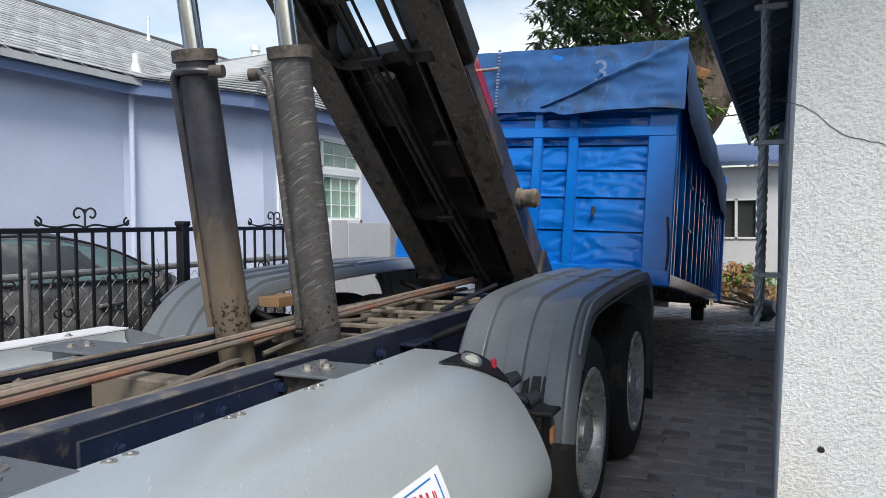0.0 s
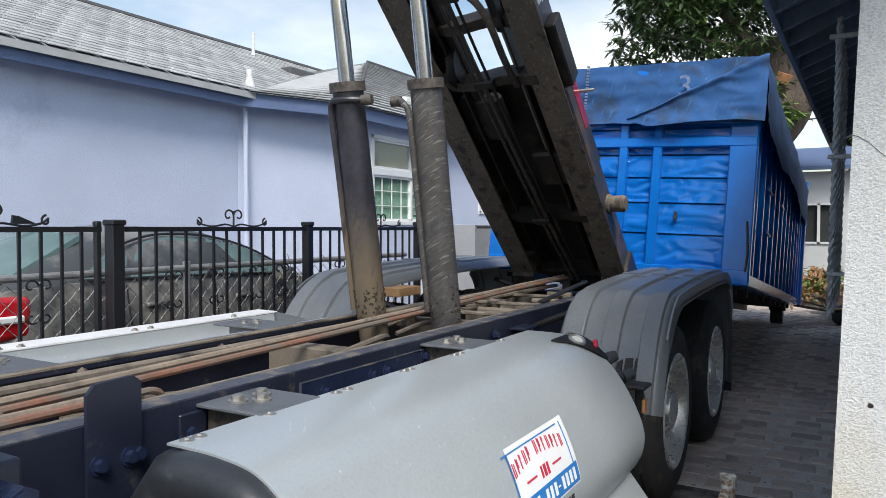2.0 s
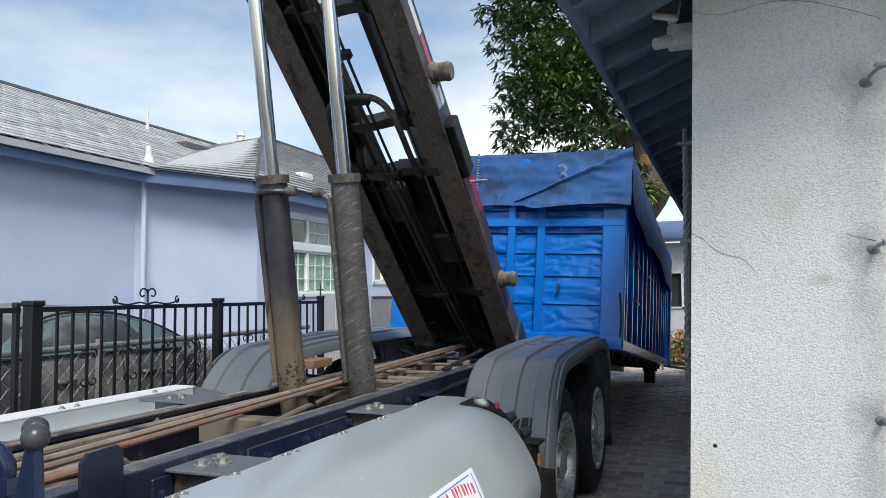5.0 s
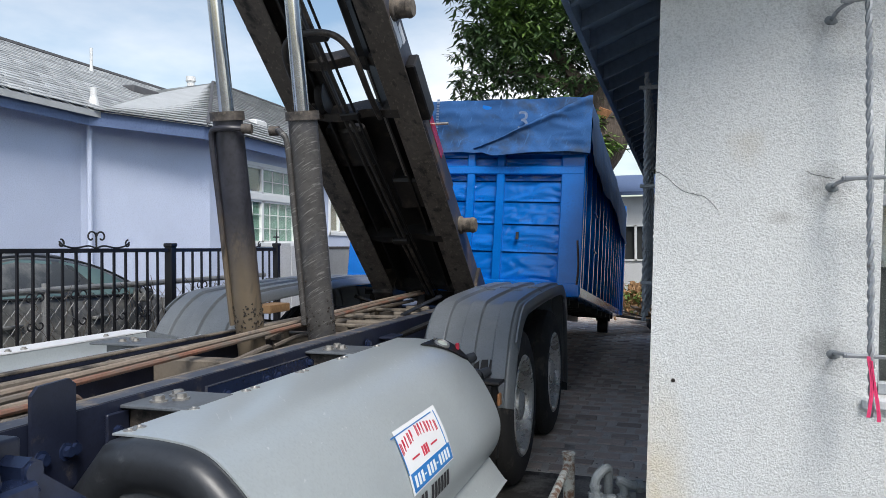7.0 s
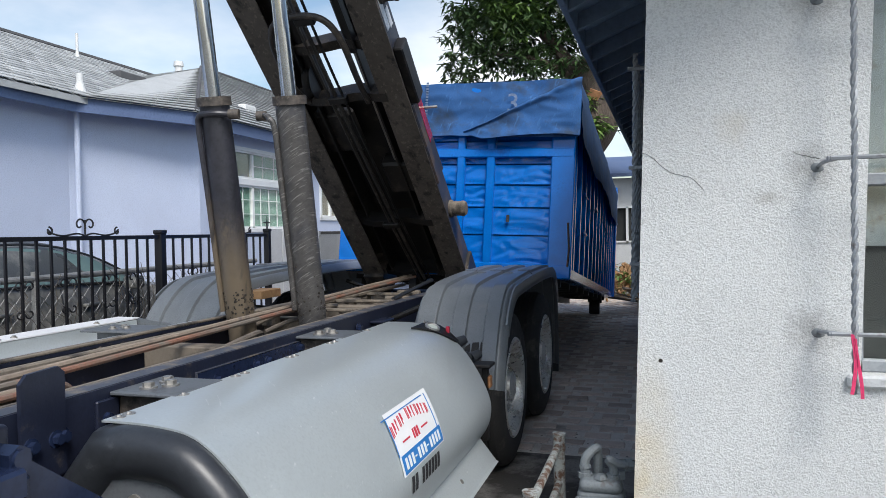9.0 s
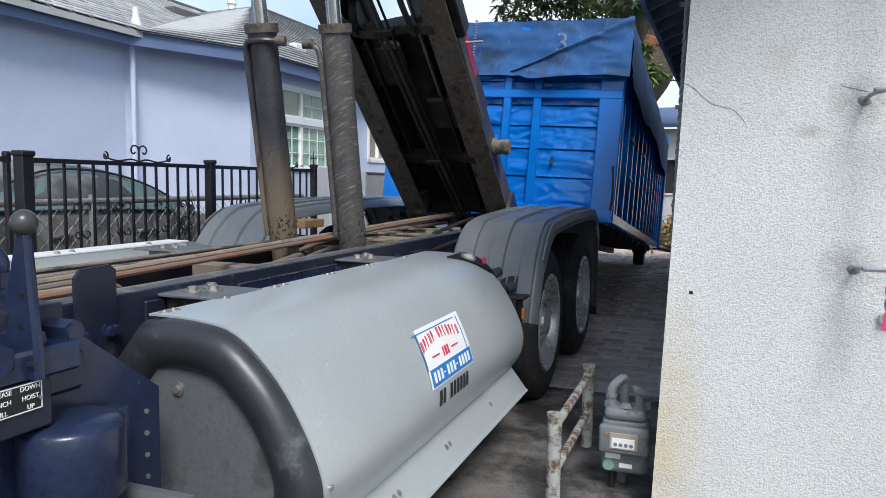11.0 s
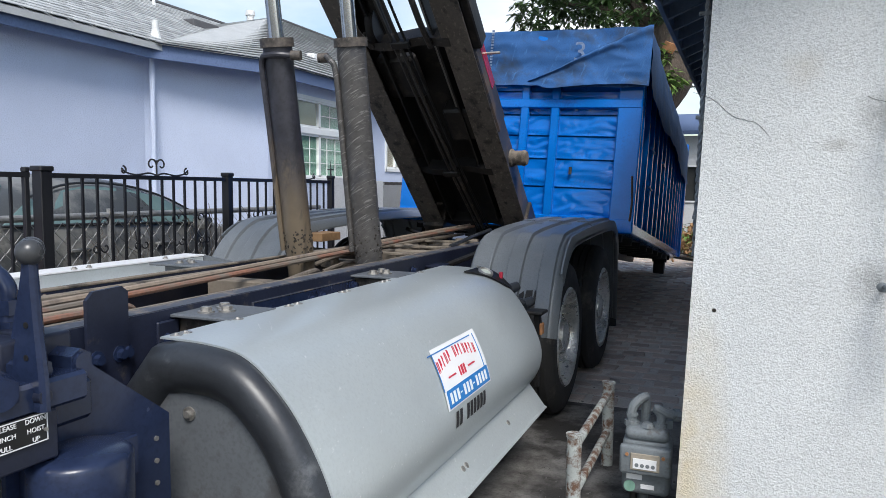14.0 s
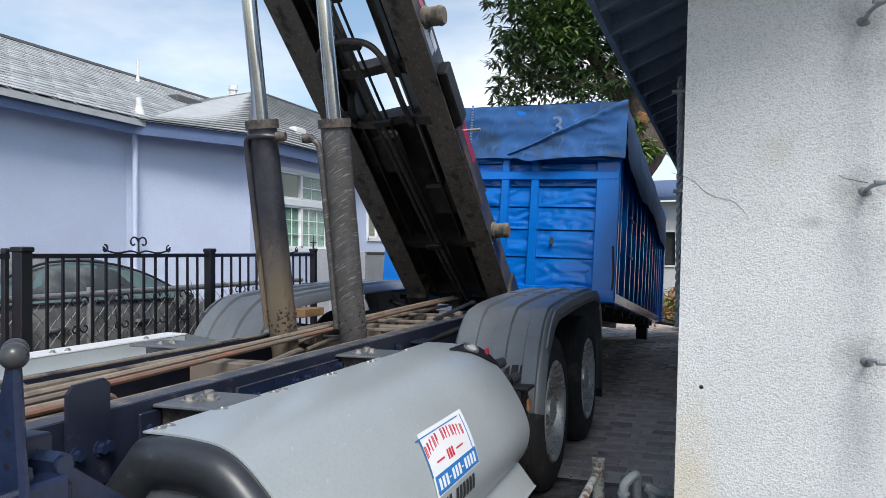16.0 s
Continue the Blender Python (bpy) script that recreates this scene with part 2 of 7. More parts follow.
M_CHROME = mat("chrome_rod", (0.62, 0.65, 0.66), 0.16, 1.0, var=0.06, scale=3, grain=20, bump=0.0, fine=0.0)
M_TANK = mat("silver_grey_paint", (0.51, 0.55, 0.555), 0.31, 0.38, var=0.05, scale=2.0, grain=90, bump=0.04, fine=0.02, dirt=((0.50, 0.535, 0.54), 0.14, 2.0))
streaked(M_TANK, (0.48, 0.515, 0.52), (7, 1.2, 7), (0, 0, 25), 0.56, 0.74)
streaked(M_TANK, (0.66, 0.68, 0.68), (60, 6, 60), (0, 15, 40), 0.64, 0.74)
M_PANEL = mat("grey_end_panel", (0.115, 0.125, 0.135), 0.5, var=0.12, scale=4, grain=80, bump=0.08, dirt=((0.07, 0.07, 0.072), 0.35, 6))
M_RUB = mat("black_rubber", (0.030, 0.033, 0.038), 0.36, var=0.2, scale=6, grain=60, bump=0.12, dirt=((0.10, 0.105, 0.11), 0.20, 5))
M_TYRE = mat("tyre_rubber", (0.022, 0.021, 0.020), 0.75, var=0.25, scale=8, grain=70, bump=0.3, dirt=((0.075, 0.066, 0.058), 0.32, 6))
M_FEND = mat("grey_black_plastic", (0.175, 0.189, 0.198), 0.34, var=0.12, scale=4, grain=120, bump=0.15, dirt=((0.20, 0.205, 0.205), 0.24, 3.5))
M_ALU = mat("polished_aluminium", (0.78, 0.76, 0.71), 0.27, 0.8, var=0.12, scale=8, grain=50, bump=0.05, dirt=((0.34, 0.29, 0.24), 0.25, 7))
M_STEEL = mat("galvanised_bolt", (0.42, 0.40, 0.37), 0.45, 0.8, var=0.15, scale=30, grain=90, bump=0.1)
M_COPPER = mat("rusty_copper_pipe", (0.27, 0.125, 0.08), 0.6, 0.1, var=0.25, scale=5, grain=60, bump=0.15, dirt=((0.19, 0.16, 0.13), 0.58, 2))
M_HOSE = mat("dusty_hose", (0.15, 0.125, 0.10), 0.8, var=0.3, scale=6, grain=80, bump=0.3, dirt=((0.06, 0.05, 0.045), 0.4, 5))
M_PAN = mat("dusty_frame_inside", (0.205, 0.172, 0.135), 0.9, var=0.3, scale=3, grain=50, bump=0.4, dirt=((0.06, 0.052, 0.045), 0.45, 2.5))
M_ALB = mat("aluminium_sheet", (0.52, 0.53, 0.52), 0.42, 0.6, var=0.12, scale=3, grain=60, bump=0.1, dirt=((0.30, 0.30, 0.28), 0.35, 3))
M_BLUE = mat("glossy_blue_paint", (0.001, 0.150, 0.56), 0.14, var=0.16, scale=3, grain=50, bump=0.05, fine=0.03, dirt=((0.004, 0.080, 0.34), 0.26, 3.0))
M_TARP = mat("blue_mesh_tarp", (0.024, 0.105, 0.29), 0.85, var=0.25, scale=1.6, grain=160, bump=0.5, fine=0.08, dirt=((0.035, 0.075, 0.16), 0.36, 1.6))
streaked(M_TARP, (0.030, 0.055, 0.10), (3.0, 3.0, 5.0), (0, 35, 0), 0.52, 0.72)
streaked(M_TARP, (0.06, 0.17, 0.40), (26, 26, 5), (0, 20, 0), 0.60, 0.74)
# darker, duller blue of the same tarp, for its top and side sheet
M_TARPD = mat("darker_mesh_tarp", (0.027, 0.074, 0.175), 0.85, var=0.3, scale=2.2, grain=160, bump=0.5, fine=0.1, dirt=((0.050, 0.072, 0.11), 0.34, 2.0))
M_BRICK = mat("red_brick", (0.27, 0.075, 0.045), 0.9, var=0.15, scale=10, grain=90, bump=0.5, rnd=0.2)
M_MORTAR = mat("pale_mortar", (0.45, 0.38, 0.33), 0.95, grain=100, bump=0.5)
M_VINYL = mat("white_vinyl", (0.80, 0.81, 0.80), 0.4, var=0.03, bump=0.02, fine=0.0)
M_IRON = mat("black_iron", (0.012, 0.012, 0.014), 0.4, var=0.2, grain=60, bump=0.15)
M_LINK = mat("galvanised_wire", (0.36, 0.355, 0.34), 0.5, 0.4, var=0.25, scale=8, bump=0.1)
M_CAR = mat("dusty_grey_car_paint", (0.080, 0.085, 0.087), 0.28, 0.2, var=0.15, scale=2, grain=150, bump=0.05, dirt=((0.25, 0.245, 0.225), 0.45, 1.2))
# opaque panes: the light teal tone stands in for reflections, under some dust
M_CARGL = mat("dusty_car_glass_with_reflection", (0.13, 0.20, 0.195), 0.08, var=0.15, scale=1.5, grain=120, bump=0.0, fine=0.0, dirt=((0.27, 0.31, 0.295), 0.24, 1.2))
M_RED = mat("red_lens", (0.50, 0.012, 0.02), 0.15, var=0.1, bump=0.0, coat=0.6)
M_GREEN = mat("green_curtain", (0.19, 0.34, 0.265), 0.9, var=0.15, scale=3, stretch=(1, 4, 0.2), grain=40, bump=0.2)
# near-black fill for window slabs; the unlit rooms' shade is put into this colour
M_DRKIN = mat("window_dark_fill", (0.035, 0.038, 0.038), 0.9, var=0.2)
M_SHADE = mat("beige_blind", (0.33, 0.29, 0.23), 0.9, var=0.08)
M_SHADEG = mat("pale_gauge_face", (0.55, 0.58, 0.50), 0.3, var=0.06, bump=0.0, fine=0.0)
M_GLASS = glass_mat("window_glass", (0.9, 0.95, 0.93))
M_BARK = mat("grey_brown_bark", (0.105, 0.080, 0.062), 0.95, var=0.4, scale=5, grain=18, bump=1.0, depth=0.04, stretch=(1, 1, 0.4))
M_CUT = mat("orange_cut_wood", (0.34, 0.16, 0.07), 0.85, var=0.3, scale=9, grain=40, bump=0.5)
M_LEAF = mat("dark_green_leaf", (0.050, 0.092, 0.028), 0.42, var=0.35, scale=0.7, grain=8, bump=0.0, rnd=0.45)
M_LEAF2 = mat("bright_green_leaf", (0.13, 0.22, 0.045), 0.5, var=0.3, scale=1.5, grain=8, bump=0.0, rnd=0.35)
M_GREYP = mat("grey_meter_paint", (0.17, 0.19, 0.20), 0.5, var=0.15, scale=12, grain=90, bump=0.15, dirt=((0.10, 0.095, 0.085), 0.35, 12))
M_POST = mat("chipped_pale_post_paint", (0.36, 0.38, 0.36), 0.7, var=0.15, scale=14, grain=60, bump=0.4, dirt=((0.11, 0.058, 0.035), 0.52, 17))
M_WOOD = mat("raw_timber", (0.36, 0.21, 0.10), 0.8, var=0.25, scale=5, stretch=(1, 6, 6), grain=50, bump=0.3)
M_PLASW = mat("white_plastic", (0.72, 0.72, 0.70), 0.5, var=0.04, bump=0.05)
M_STKW = mat("white_decal", (0.78, 0.78, 0.78), 0.4, var=0.04, bump=0.0, fine=0.0)
M_STKB = mat("blue_decal", (0.02, 0.17, 0.47), 0.4, var=0.05, bump=0.0, fine=0.0)
M_STKR = mat("red_decal", (0.52, 0.03, 0.06), 0.45, var=0.08, bump=0.0, fine=0.0)
M_BLKP = mat("black_lettering", (0.02, 0.02, 0.022), 0.5, var=0.1, bump=0.0, fine=0.0)
M_PINK = mat("pink_ribbon", (0.75, 0.05, 0.16), 0.6, var=0.15, bump=0.1)
M_KNOB = mat("dark_grey_knob", (0.055, 0.056, 0.058), 0.28, var=0.15, scale=20, grain=60, bump=0.03)
M_CABLE = mat("black_cable", (0.02, 0.02, 0.02), 0.7, bump=0.0)
M_SIGN = mat("black_sign_plate", (0.012, 0.012, 0.012), 0.4, var=0.2, bump=0.05)
M_GREYW = mat("pale_grey_wall_paint", (0.62, 0.63, 0.63), 0.85, var=0.05, grain=60, bump=0.4)
M_TWIST = mat("grey_painted_iron", (0.30, 0.32, 0.34), 0.5, 0.2, var=0.15, scale=20, bump=0.2, dirt=((0.15, 0.14, 0.13), 0.3, 12))

# ---- building helpers ----
WORLD = {}


def thing(name, loc, label, category, group="", kind=""):
    ob = new(name)
    ob.location = loc
    ob.empty_display_size = 0.1
    WORLD[ob] = Matrix.Translation(loc)
    return tagged(ob, label, category, group, kind)


def part(name, bm, material, parent=None, label="", m=None, smooth=0.6, category="", kind="", group=""):
    """Links a bmesh, given in world places (or in the frame m), as one mesh object."""
    if m is not None:
        bm.transform(m)
    bmesh.ops.recalc_face_normals(bm, faces=bm.faces)
    lo = [min(v.co[i] for v in bm.verts) for i in range(3)]
    hi = [max(v.co[i] for v in bm.verts) for i in range(3)]
    c = Vector([(a + b) / 2 for a, b in zip(lo, hi)])
    if parent is None:
        c.z = lo[2]
    bmesh.ops.translate(bm, verts=bm.verts, vec=-c)
    me = bpy.data.meshes.new(name)
    bm.to_mesh(me)
    bm.free()
    me.materials.append(material)
    if smooth:
        me.polygons.foreach_set("use_smooth", [True] * len(me.polygons))
        me.set_sharp_from_angle(angle=smooth)
    ob = new(name, me)
    ob.location = c
    WORLD[ob] = Matrix.Translation(c)
    if parent is not None:
        ob.parent = parent
        ob.matrix_parent_inverse = WORLD[parent].inverted()
    return tagged(ob, label, category, group, kind)


def box(bm, x0, x1, y0, y1, z0, z1, bevel=0.0, seg=1):
    r = bmesh.ops.create_cube(bm, size=1.0)
    vs = r["verts"]
    bmesh.ops.scale(bm, vec=(x1 - x0, y1 - y0, z1 - z0), verts=vs)
    bmesh.ops.translate(bm, vec=((x0 + x1) / 2, (y0 + y1) / 2, (z0 + z1) / 2), verts=vs)
    if bevel:
        es = list({e for v in vs for e in v.link_edges})
        bmesh.ops.bevel(bm, geom=es, offset=bevel, segments=seg, affect="EDGES", profile=0.5)
    return bm


def abox(*a, bevel=0.0, seg=1):
    return box(bmesh.new(), *a, bevel=bevel, seg=seg)


def rod(bm, p, q, r, r2=None, seg=10):
    p, q = Vector(p), Vector(q)
    d = q - p
    m = Matrix.Translation((p + q) / 2) @ d.to_track_quat("Z", "Y").to_matrix().to_4x4()
    bmesh.ops.create_cone(bm, cap_ends=True, segments=seg, radius1=r, radius2=r if r2 is None else r2, depth=d.length, matrix=m)
    return bm


def arod(p, q, r, r2=None, seg=10):
    return rod(bmesh.new(), p, q, r, r2, seg)


def tube(bm, pts, r, seg=8, closed=False):
    """A tube along points; r one radius or one a point."""
    pts = [Vector(p) for p in pts]
    n = len(pts)
    rs = r if isinstance(r, (list, tuple)) else [r] * n
    rings, up = [], None
    for i, p in enumerate(pts):
        t = (pts[min(i + 1, n - 1)] - pts[max(i - 1, 0)]).normalized()
        if up is None:
            up = t.orthogonal().normalized()
        up = (up - t * up.dot(t)).normalized()
        side = t.cross(up)
        rings.append([bm.verts.new(p + rs[i] * (math.cos(a) * up + math.sin(a) * side)) for a in (2 * math.pi * k / seg for k in range(seg))])
    for a, b in zip(rings, rings[1:]):
        for k in range(seg):
            bm.faces.new((a[k], a[(k + 1) % seg], b[(k + 1) % seg], b[k]))
    bm.faces.new(rings[0])
    bm.faces.new(rings[-1])
    return bm


def bend(pts, n=6):
    """Points of a smooth curve through the given ones."""
    pts = [Vector(p) for p in pts]
    out = []
    for i in range(len(pts) - 1):
        a, b, c, d = pts[max(i - 1, 0)], pts[i], pts[i + 1], pts[min(i + 2, len(pts) - 1)]
        for k in range(n):
            t = k / n
            out.append(0.5 * (2 * b + (c - a) * t + (2 * a - 5 * b + 4 * c - d) * t * t + (3 * b - a - 3 * c + d) * t ** 3))
    return out + [pts[-1]]


def prism(bm, poly, axis, a, b):
    """Extrudes a polygon along an axis from a to b; poly holds the two other coordinates in order."""
    def at(p, v):
        return {"x": (v, p[0], p[1]), "y": (p[0], v, p[1]), "z": (p[0], p[1], v)}[axis]
    f = [bm.verts.new(at(p, a)) for p in poly]
    g = [bm.verts.new(at(p, b)) for p in poly]
    bm.faces.new(f)
    bm.faces.new(g)
    for i in range(len(poly)):
        j = (i + 1) % len(poly)
        bm.faces.new((f[i], f[j], g[j], g[i]))
    return bm


def aprism(poly, axis, a, b):
    return prism(bmesh.new(), poly, axis, a, b)


def lathe(bm, prof, centre, axis="x", seg=40, caps=True):
    """Turns (radius, along) points round an axis."""
    cx = Vector(centre)
    rings = []
    for r, u in prof:
        ring = []
        for k in range(seg):
            a = 2 * math.pi * k / seg
            p, q = r * math.cos(a), r * math.sin(a)
            o = {"x": (u, p, q), "y": (p, u, q), "z": (p, q, u)}[axis]
            ring.append(bm.verts.new(cx + Vector(o)))
        rings.append(ring)
    for a, b in zip(rings, rings[1:]):
        for k in range(seg):
            bm.faces.new((a[k], a[(k + 1) % seg], b[(k + 1) % seg], b[k]))
    if caps and prof[0][0] > 1e-4:
        bm.faces.new(rings[0])
    if caps and prof[-1][0] > 1e-4:
        bm.faces.new(rings[-1])
    return bm


def strip(bm, line, axis, a, b, thick, n=1, push=None):
    """A sheet of some thickness along an open line of (u, v), from a to b on the axis."""
    norm = []
    for i in range(len(line)):
        p, q = Vector(line[max(i - 1, 0)]), Vector(line[min(i + 1, len(line) - 1)])
        d = (q - p).normalized()
        norm.append(Vector((-d.y, d.x)))

    def at(u, v, w):
        return {"x": (w, u, v), "y": (u, w, v), "z": (u, v, w)}[axis]
    grid = [[], []]
    for side in (0, 1):
        for k in range(n + 1):
            w = a + (b - a) * k / n
            row = []
            for (u, v), nm in zip(line, norm):
                o = (push(w) if push else 0.0) - side * thick
                row.append(bm.verts.new(at(u + nm.x * o, v + nm.y * o, w)))
            grid[side].append(row)
    m = len(line)
    for side in (0, 1):
        for k in range(n):
            for i in range(m - 1):
                bm.faces.new((grid[side][k][i], grid[side][k][i + 1], grid[side][k + 1][i + 1], grid[side][k + 1][i]))
    for k in (0, n):
        for i in range(m - 1):
            bm.faces.new((grid[0][k][i], grid[0][k][i + 1], grid[1][k][i + 1], grid[1][k][i]))
    for i in (0, m - 1):
        for k in range(n):
            bm.faces.new((grid[0][k][i], grid[0][k + 1][i], grid[1][k + 1][i], grid[1][k][i]))
    return bm


def bolts(parent, material, places, normal, r=0.014, h=0.014, label=""):
    for p in places:
        part("bolt", bolt(bmesh.new(), p, normal, r, h), material, parent, label)


def bolt(bm, p, normal, r=0.014, h=0.014):
    p, nv = Vector(p), Vector(normal).normalized()
    rod(bm, p - nv * 0.002, p + nv * 0.004, r * 1.5, seg=12)
    rod(bm, p + nv * 0.004, p + nv * h, r, seg=6)
    rod(bm, p + nv * h, p + nv * (h + 0.002), r * 0.82, seg=12)
    return bm


def lettering(name, text, size, m, material, parent):
    cu = bpy.data.curves.new(name, "FONT")
    cu.body, cu.size, cu.extrude, cu.align_x, cu.align_y = text, size, 0.0008, "CENTER", "CENTER"
    tmp = new(name + "_outline", cu)
    me = bpy.data.meshes.new_from_object(tmp.evaluated_get(bpy.context.evaluated_depsgraph_get()))
    bpy.data.objects.remove(tmp)
    bm = bmesh.new()
    bm.from_mesh(me)
    return part(name, bm, material, parent, "", m, smooth=0)


def pieces(name, spots, size, bevel, material, parent, limit=300, rest_name="further_pieces"):
    """Alike blocks: spots are matrices, nearest first; the first are objects on one mesh, the rest one mesh."""
    proto = abox(-size[0] / 2, size[0] / 2, -size[1] / 2, size[1] / 2, -size[2] / 2, size[2] / 2, bevel=bevel)
    me = bpy.data.meshes.new(name)
    proto.to_mesh(me)
    me.materials.append(material)
    vs = np.array([v.co[:] for v in proto.verts])
    fs = [[v.index for v in f.verts] for f in proto.faces]
    proto.free()
    inv = WORLD[parent].inverted()
    for m in spots[:limit]:
        ob = new(name, me)
        ob.parent = parent
        ob.matrix_parent_inverse = inv
        ob.matrix_basis = m
    if len(spots) > limit:
        V, F = [], []
        for m in spots[limit:]:
            a = np.array(m)
            b0 = len(V)
            V.extend((vs @ a[:3, :3].T + a[:3, 3]).tolist())
            F.extend([[i + b0 for i in f] for f in fs])
        me2 = bpy.data.meshes.new(rest_name)
        me2.from_pydata(V, [], F)
        me2.materials.append(material)
        ob = new(rest_name, me2)
        ob.parent = parent
        ob.matrix_parent_inverse = inv
        tagged(ob, kind="stuff")


# ---- ground ----
g = bmesh.new()
bmesh.ops.create_grid(g, x_segments=2, y_segments=2, size=400)
ground = part("ground", g, M_CONC, None, "oil-stained grey concrete driveway and ground", category="ground", kind="structure")

# ---- house with the lavender wall ----
def wall_run(pts, z0, z1, thick, holes=()):
    """Wall sections along plan points, with rectangular holes (leg, from, to, low, high) along a leg."""
    out = []
    for i, (p, q) in enumerate(zip(pts, pts[1:])):
        p, q = Vector((*p, 0)), Vector((*q, 0))
        d = q - p
        ln = d.length
        d.normalize()
        nrm = Vector((-d.y, d.x, 0))
        cuts = sorted([h for h in holes if h[0] == i], key=lambda h: h[1])
        spans, s = [], 0.0
        for _, a, b, lo, hi in cuts:
            spans += [(s, a, z0, z1), (a, b, z0, lo), (a, b, hi, z1)]
            s = b
        spans.append((s, ln, z0, z1))
        for a, b, lo, hi in spans:
            if b - a < 0.001 or hi - lo < 0.001:
                continue
            bm = bmesh.new()
            out.append(bm)
            f = [p + d * a, p + d * b, p + d * b + nrm * thick, p + d * a + nrm * thick]
            v = [bm.verts.new((c.x, c.y, z)) for z in (lo, hi) for c in f]
            for idx in ((0, 1, 2, 3), (4, 5, 6, 7), (0, 1, 5, 4), (1, 2, 6, 5), (2, 3, 7, 6), (3, 0, 4, 7)):
                bm.faces.new([v[k] for k in idx])
    return out


WL, WJ, WR = -6.15, -5.5, -5.5     # wall faces: near stretch, after the jog
house = thing("neighbour_house", (-8.5, 10, 0), "single-storey lavender stucco house with pale grey shingle roof", "house")
for b_ in wall_run([(WL, -3), (WL, 7.15), (WJ, 9.05), (WJ, 19.0)], 0, 3.30, 0.2, [(2, 0.31, 2.73, 1.62, 3.07), (2, 4.10, 5.13, 1.86, 3.04)]):
    part("wall", b_, M_LAV, house, smooth=0)
for b_ in wall_run([(-11.5, 19.0), (-11.5, -3)], 0, 3.3, 0.2):
    part("back_wall", b_, M_LAV, house, smooth=0)
for b_ in wall_run([(-11.5, -3), (WL, -3)], 0, 3.3, 0.2):
    part("gable_wall", b_, M_LAV, house, smooth=0)
for b_ in wall_run([(WJ - 0.2, 19.0), (-11.5, 19.0)], 0, 3.3, 0.2):
    part("rear_gable_wall", b_, M_LAV, house, smooth=0)
EA = [(-5.86, -3.4), (-5.86, 7.0), (-5.2, 8.5), (-5.2, 19.4)]
bm = bmesh.new()
for (x0, y0), (x1, y1) in zip(EA, EA[1:]):
    d = Vector((x1 - x0, y1 - y0, 0)).normalized()
    nrm = Vector((-d.y, d.x, 0)) * 0.035
    f = [Vector((x0, y0, 0)), Vector((x1, y1, 0)), Vector((x1, y1, 0)) + nrm, Vector((x0, y0, 0)) + nrm]
    v = [bm.verts.new((c.x, c.y, z)) for z in (3.19, 3.40) for c in f]
    for idx in ((0, 1, 2, 3), (4, 5, 6, 7), (0, 1, 5, 4), (1, 2, 6, 5), (2, 3, 7, 6), (3, 0, 4, 7)):
        bm.faces.new([v[k] for k in idx])
part("fascia", bm, M_FASCIA, house, "slate-blue painted fascia board", smooth=0)
bm = bmesh.new()
sof = [(-5.88, -3.4), (-5.88, 7.02), (-5.22, 8.52), (-5.22, 19.4), (-6.3, 19.4), (-6.3, -3.4)]
prism(bm, sof, "z", 3.255, 3.275)
part("soffit", bm, M_LAV, house, "shaded lavender painted soffit", smooth=0)
part("downpipe", arod((-5.99, 7.14, 0.05), (-5.99, 7.14, 3.22), 0.035, seg=10), M_LAV, house, "lavender painted round downpipe")

# roof: main slope with the jog, and a taller hip behind
RIDX, RIDZ, EZ = -8.9, 4.96, 3.40
SL = (RIDZ - EZ) / (RIDX + 5.8)


def roof_z(x):
    return EZ + (x + 5.8) * SL


bm = bmesh.new()
prism(bm, [(-5.80, EZ - 0.02), (RIDX, RIDZ - 0.02), (RIDX - 3.1, EZ - 0.02), (RIDX - 3.1, EZ - 0.1), (RIDX, RIDZ - 0.1), (-5.80, EZ - 0.1)], "y", -3.4, 12.9)

roof = part("roof", bm, M_SHING, house, "pale grey asphalt shingle roof", smooth=0)
bm = bmesh.new()
HX, HZ = -8.6, 5.36
v = [bm.verts.new(p) for p in ((-5.15, 8.5, 3.37), (-5.15, 19.4, 3.37), (-12.0, 19.4, 3.37), (-12.0, 11.5, 3.37), (HX, 13.6, HZ), (HX, 16.6, HZ), (-5.8, 7.0, 3.37), (-8.6, 11.5, 4.72))]
for idx in ((0, 1, 5, 4), (1, 2, 5), (2, 3, 4, 5), (3, 7, 4), (6, 0, 4, 7)):
    bm.faces.new([v[k] for k in idx])
part("rear_roof", bm, M_SHING, house, "pale grey shingle hip roof with ridge caps", smooth=0)
bm = bmesh.new()
tube(bm, [(RIDX, -3.4, RIDZ), (RIDX, 12.6, RIDZ)], 0.045, 6)
part("ridge_cap", bm, M_RIDGE, house, "dark weathered ridge edge")
for p, q in (((-5.2, 8.6, 3.42), (HX, 13.6, HZ + 0.03)), ((HX, 13.6, HZ + 0.03), (HX, 16.6, HZ + 0.03)), ((HX, 16.6, HZ + 0.03), (-5.2, 19.3, 3.42))):
    part("ridge_cap", arod(p, q, 0.035, seg=6), M_RIDGE, house)
for x, y, h, r in ((-6.05, 7.28, 0.22, 0.045), (-8.45, 9.8, 0.42, 0.025), (-8.6, 12.8, 0.42, 0.08)):
    bm = bmesh.new()
    z = roof_z(x)
    rod(bm, (x, y, z - 0.05), (x, y, z + 0.10), r * 1.9, r * 1.05, 12)
    rod(bm, (x, y, z + 0.1), (x, y, z + h), r, seg=12)
    if r > 0.06:
        rod(bm, (x, y, z + h), (x, y, z + h + 0.1), r * 1.35, r * 1.2, 12)
    part("vent_pipe", bm, M_PLASW, house, "pale painted roof vent pipe")
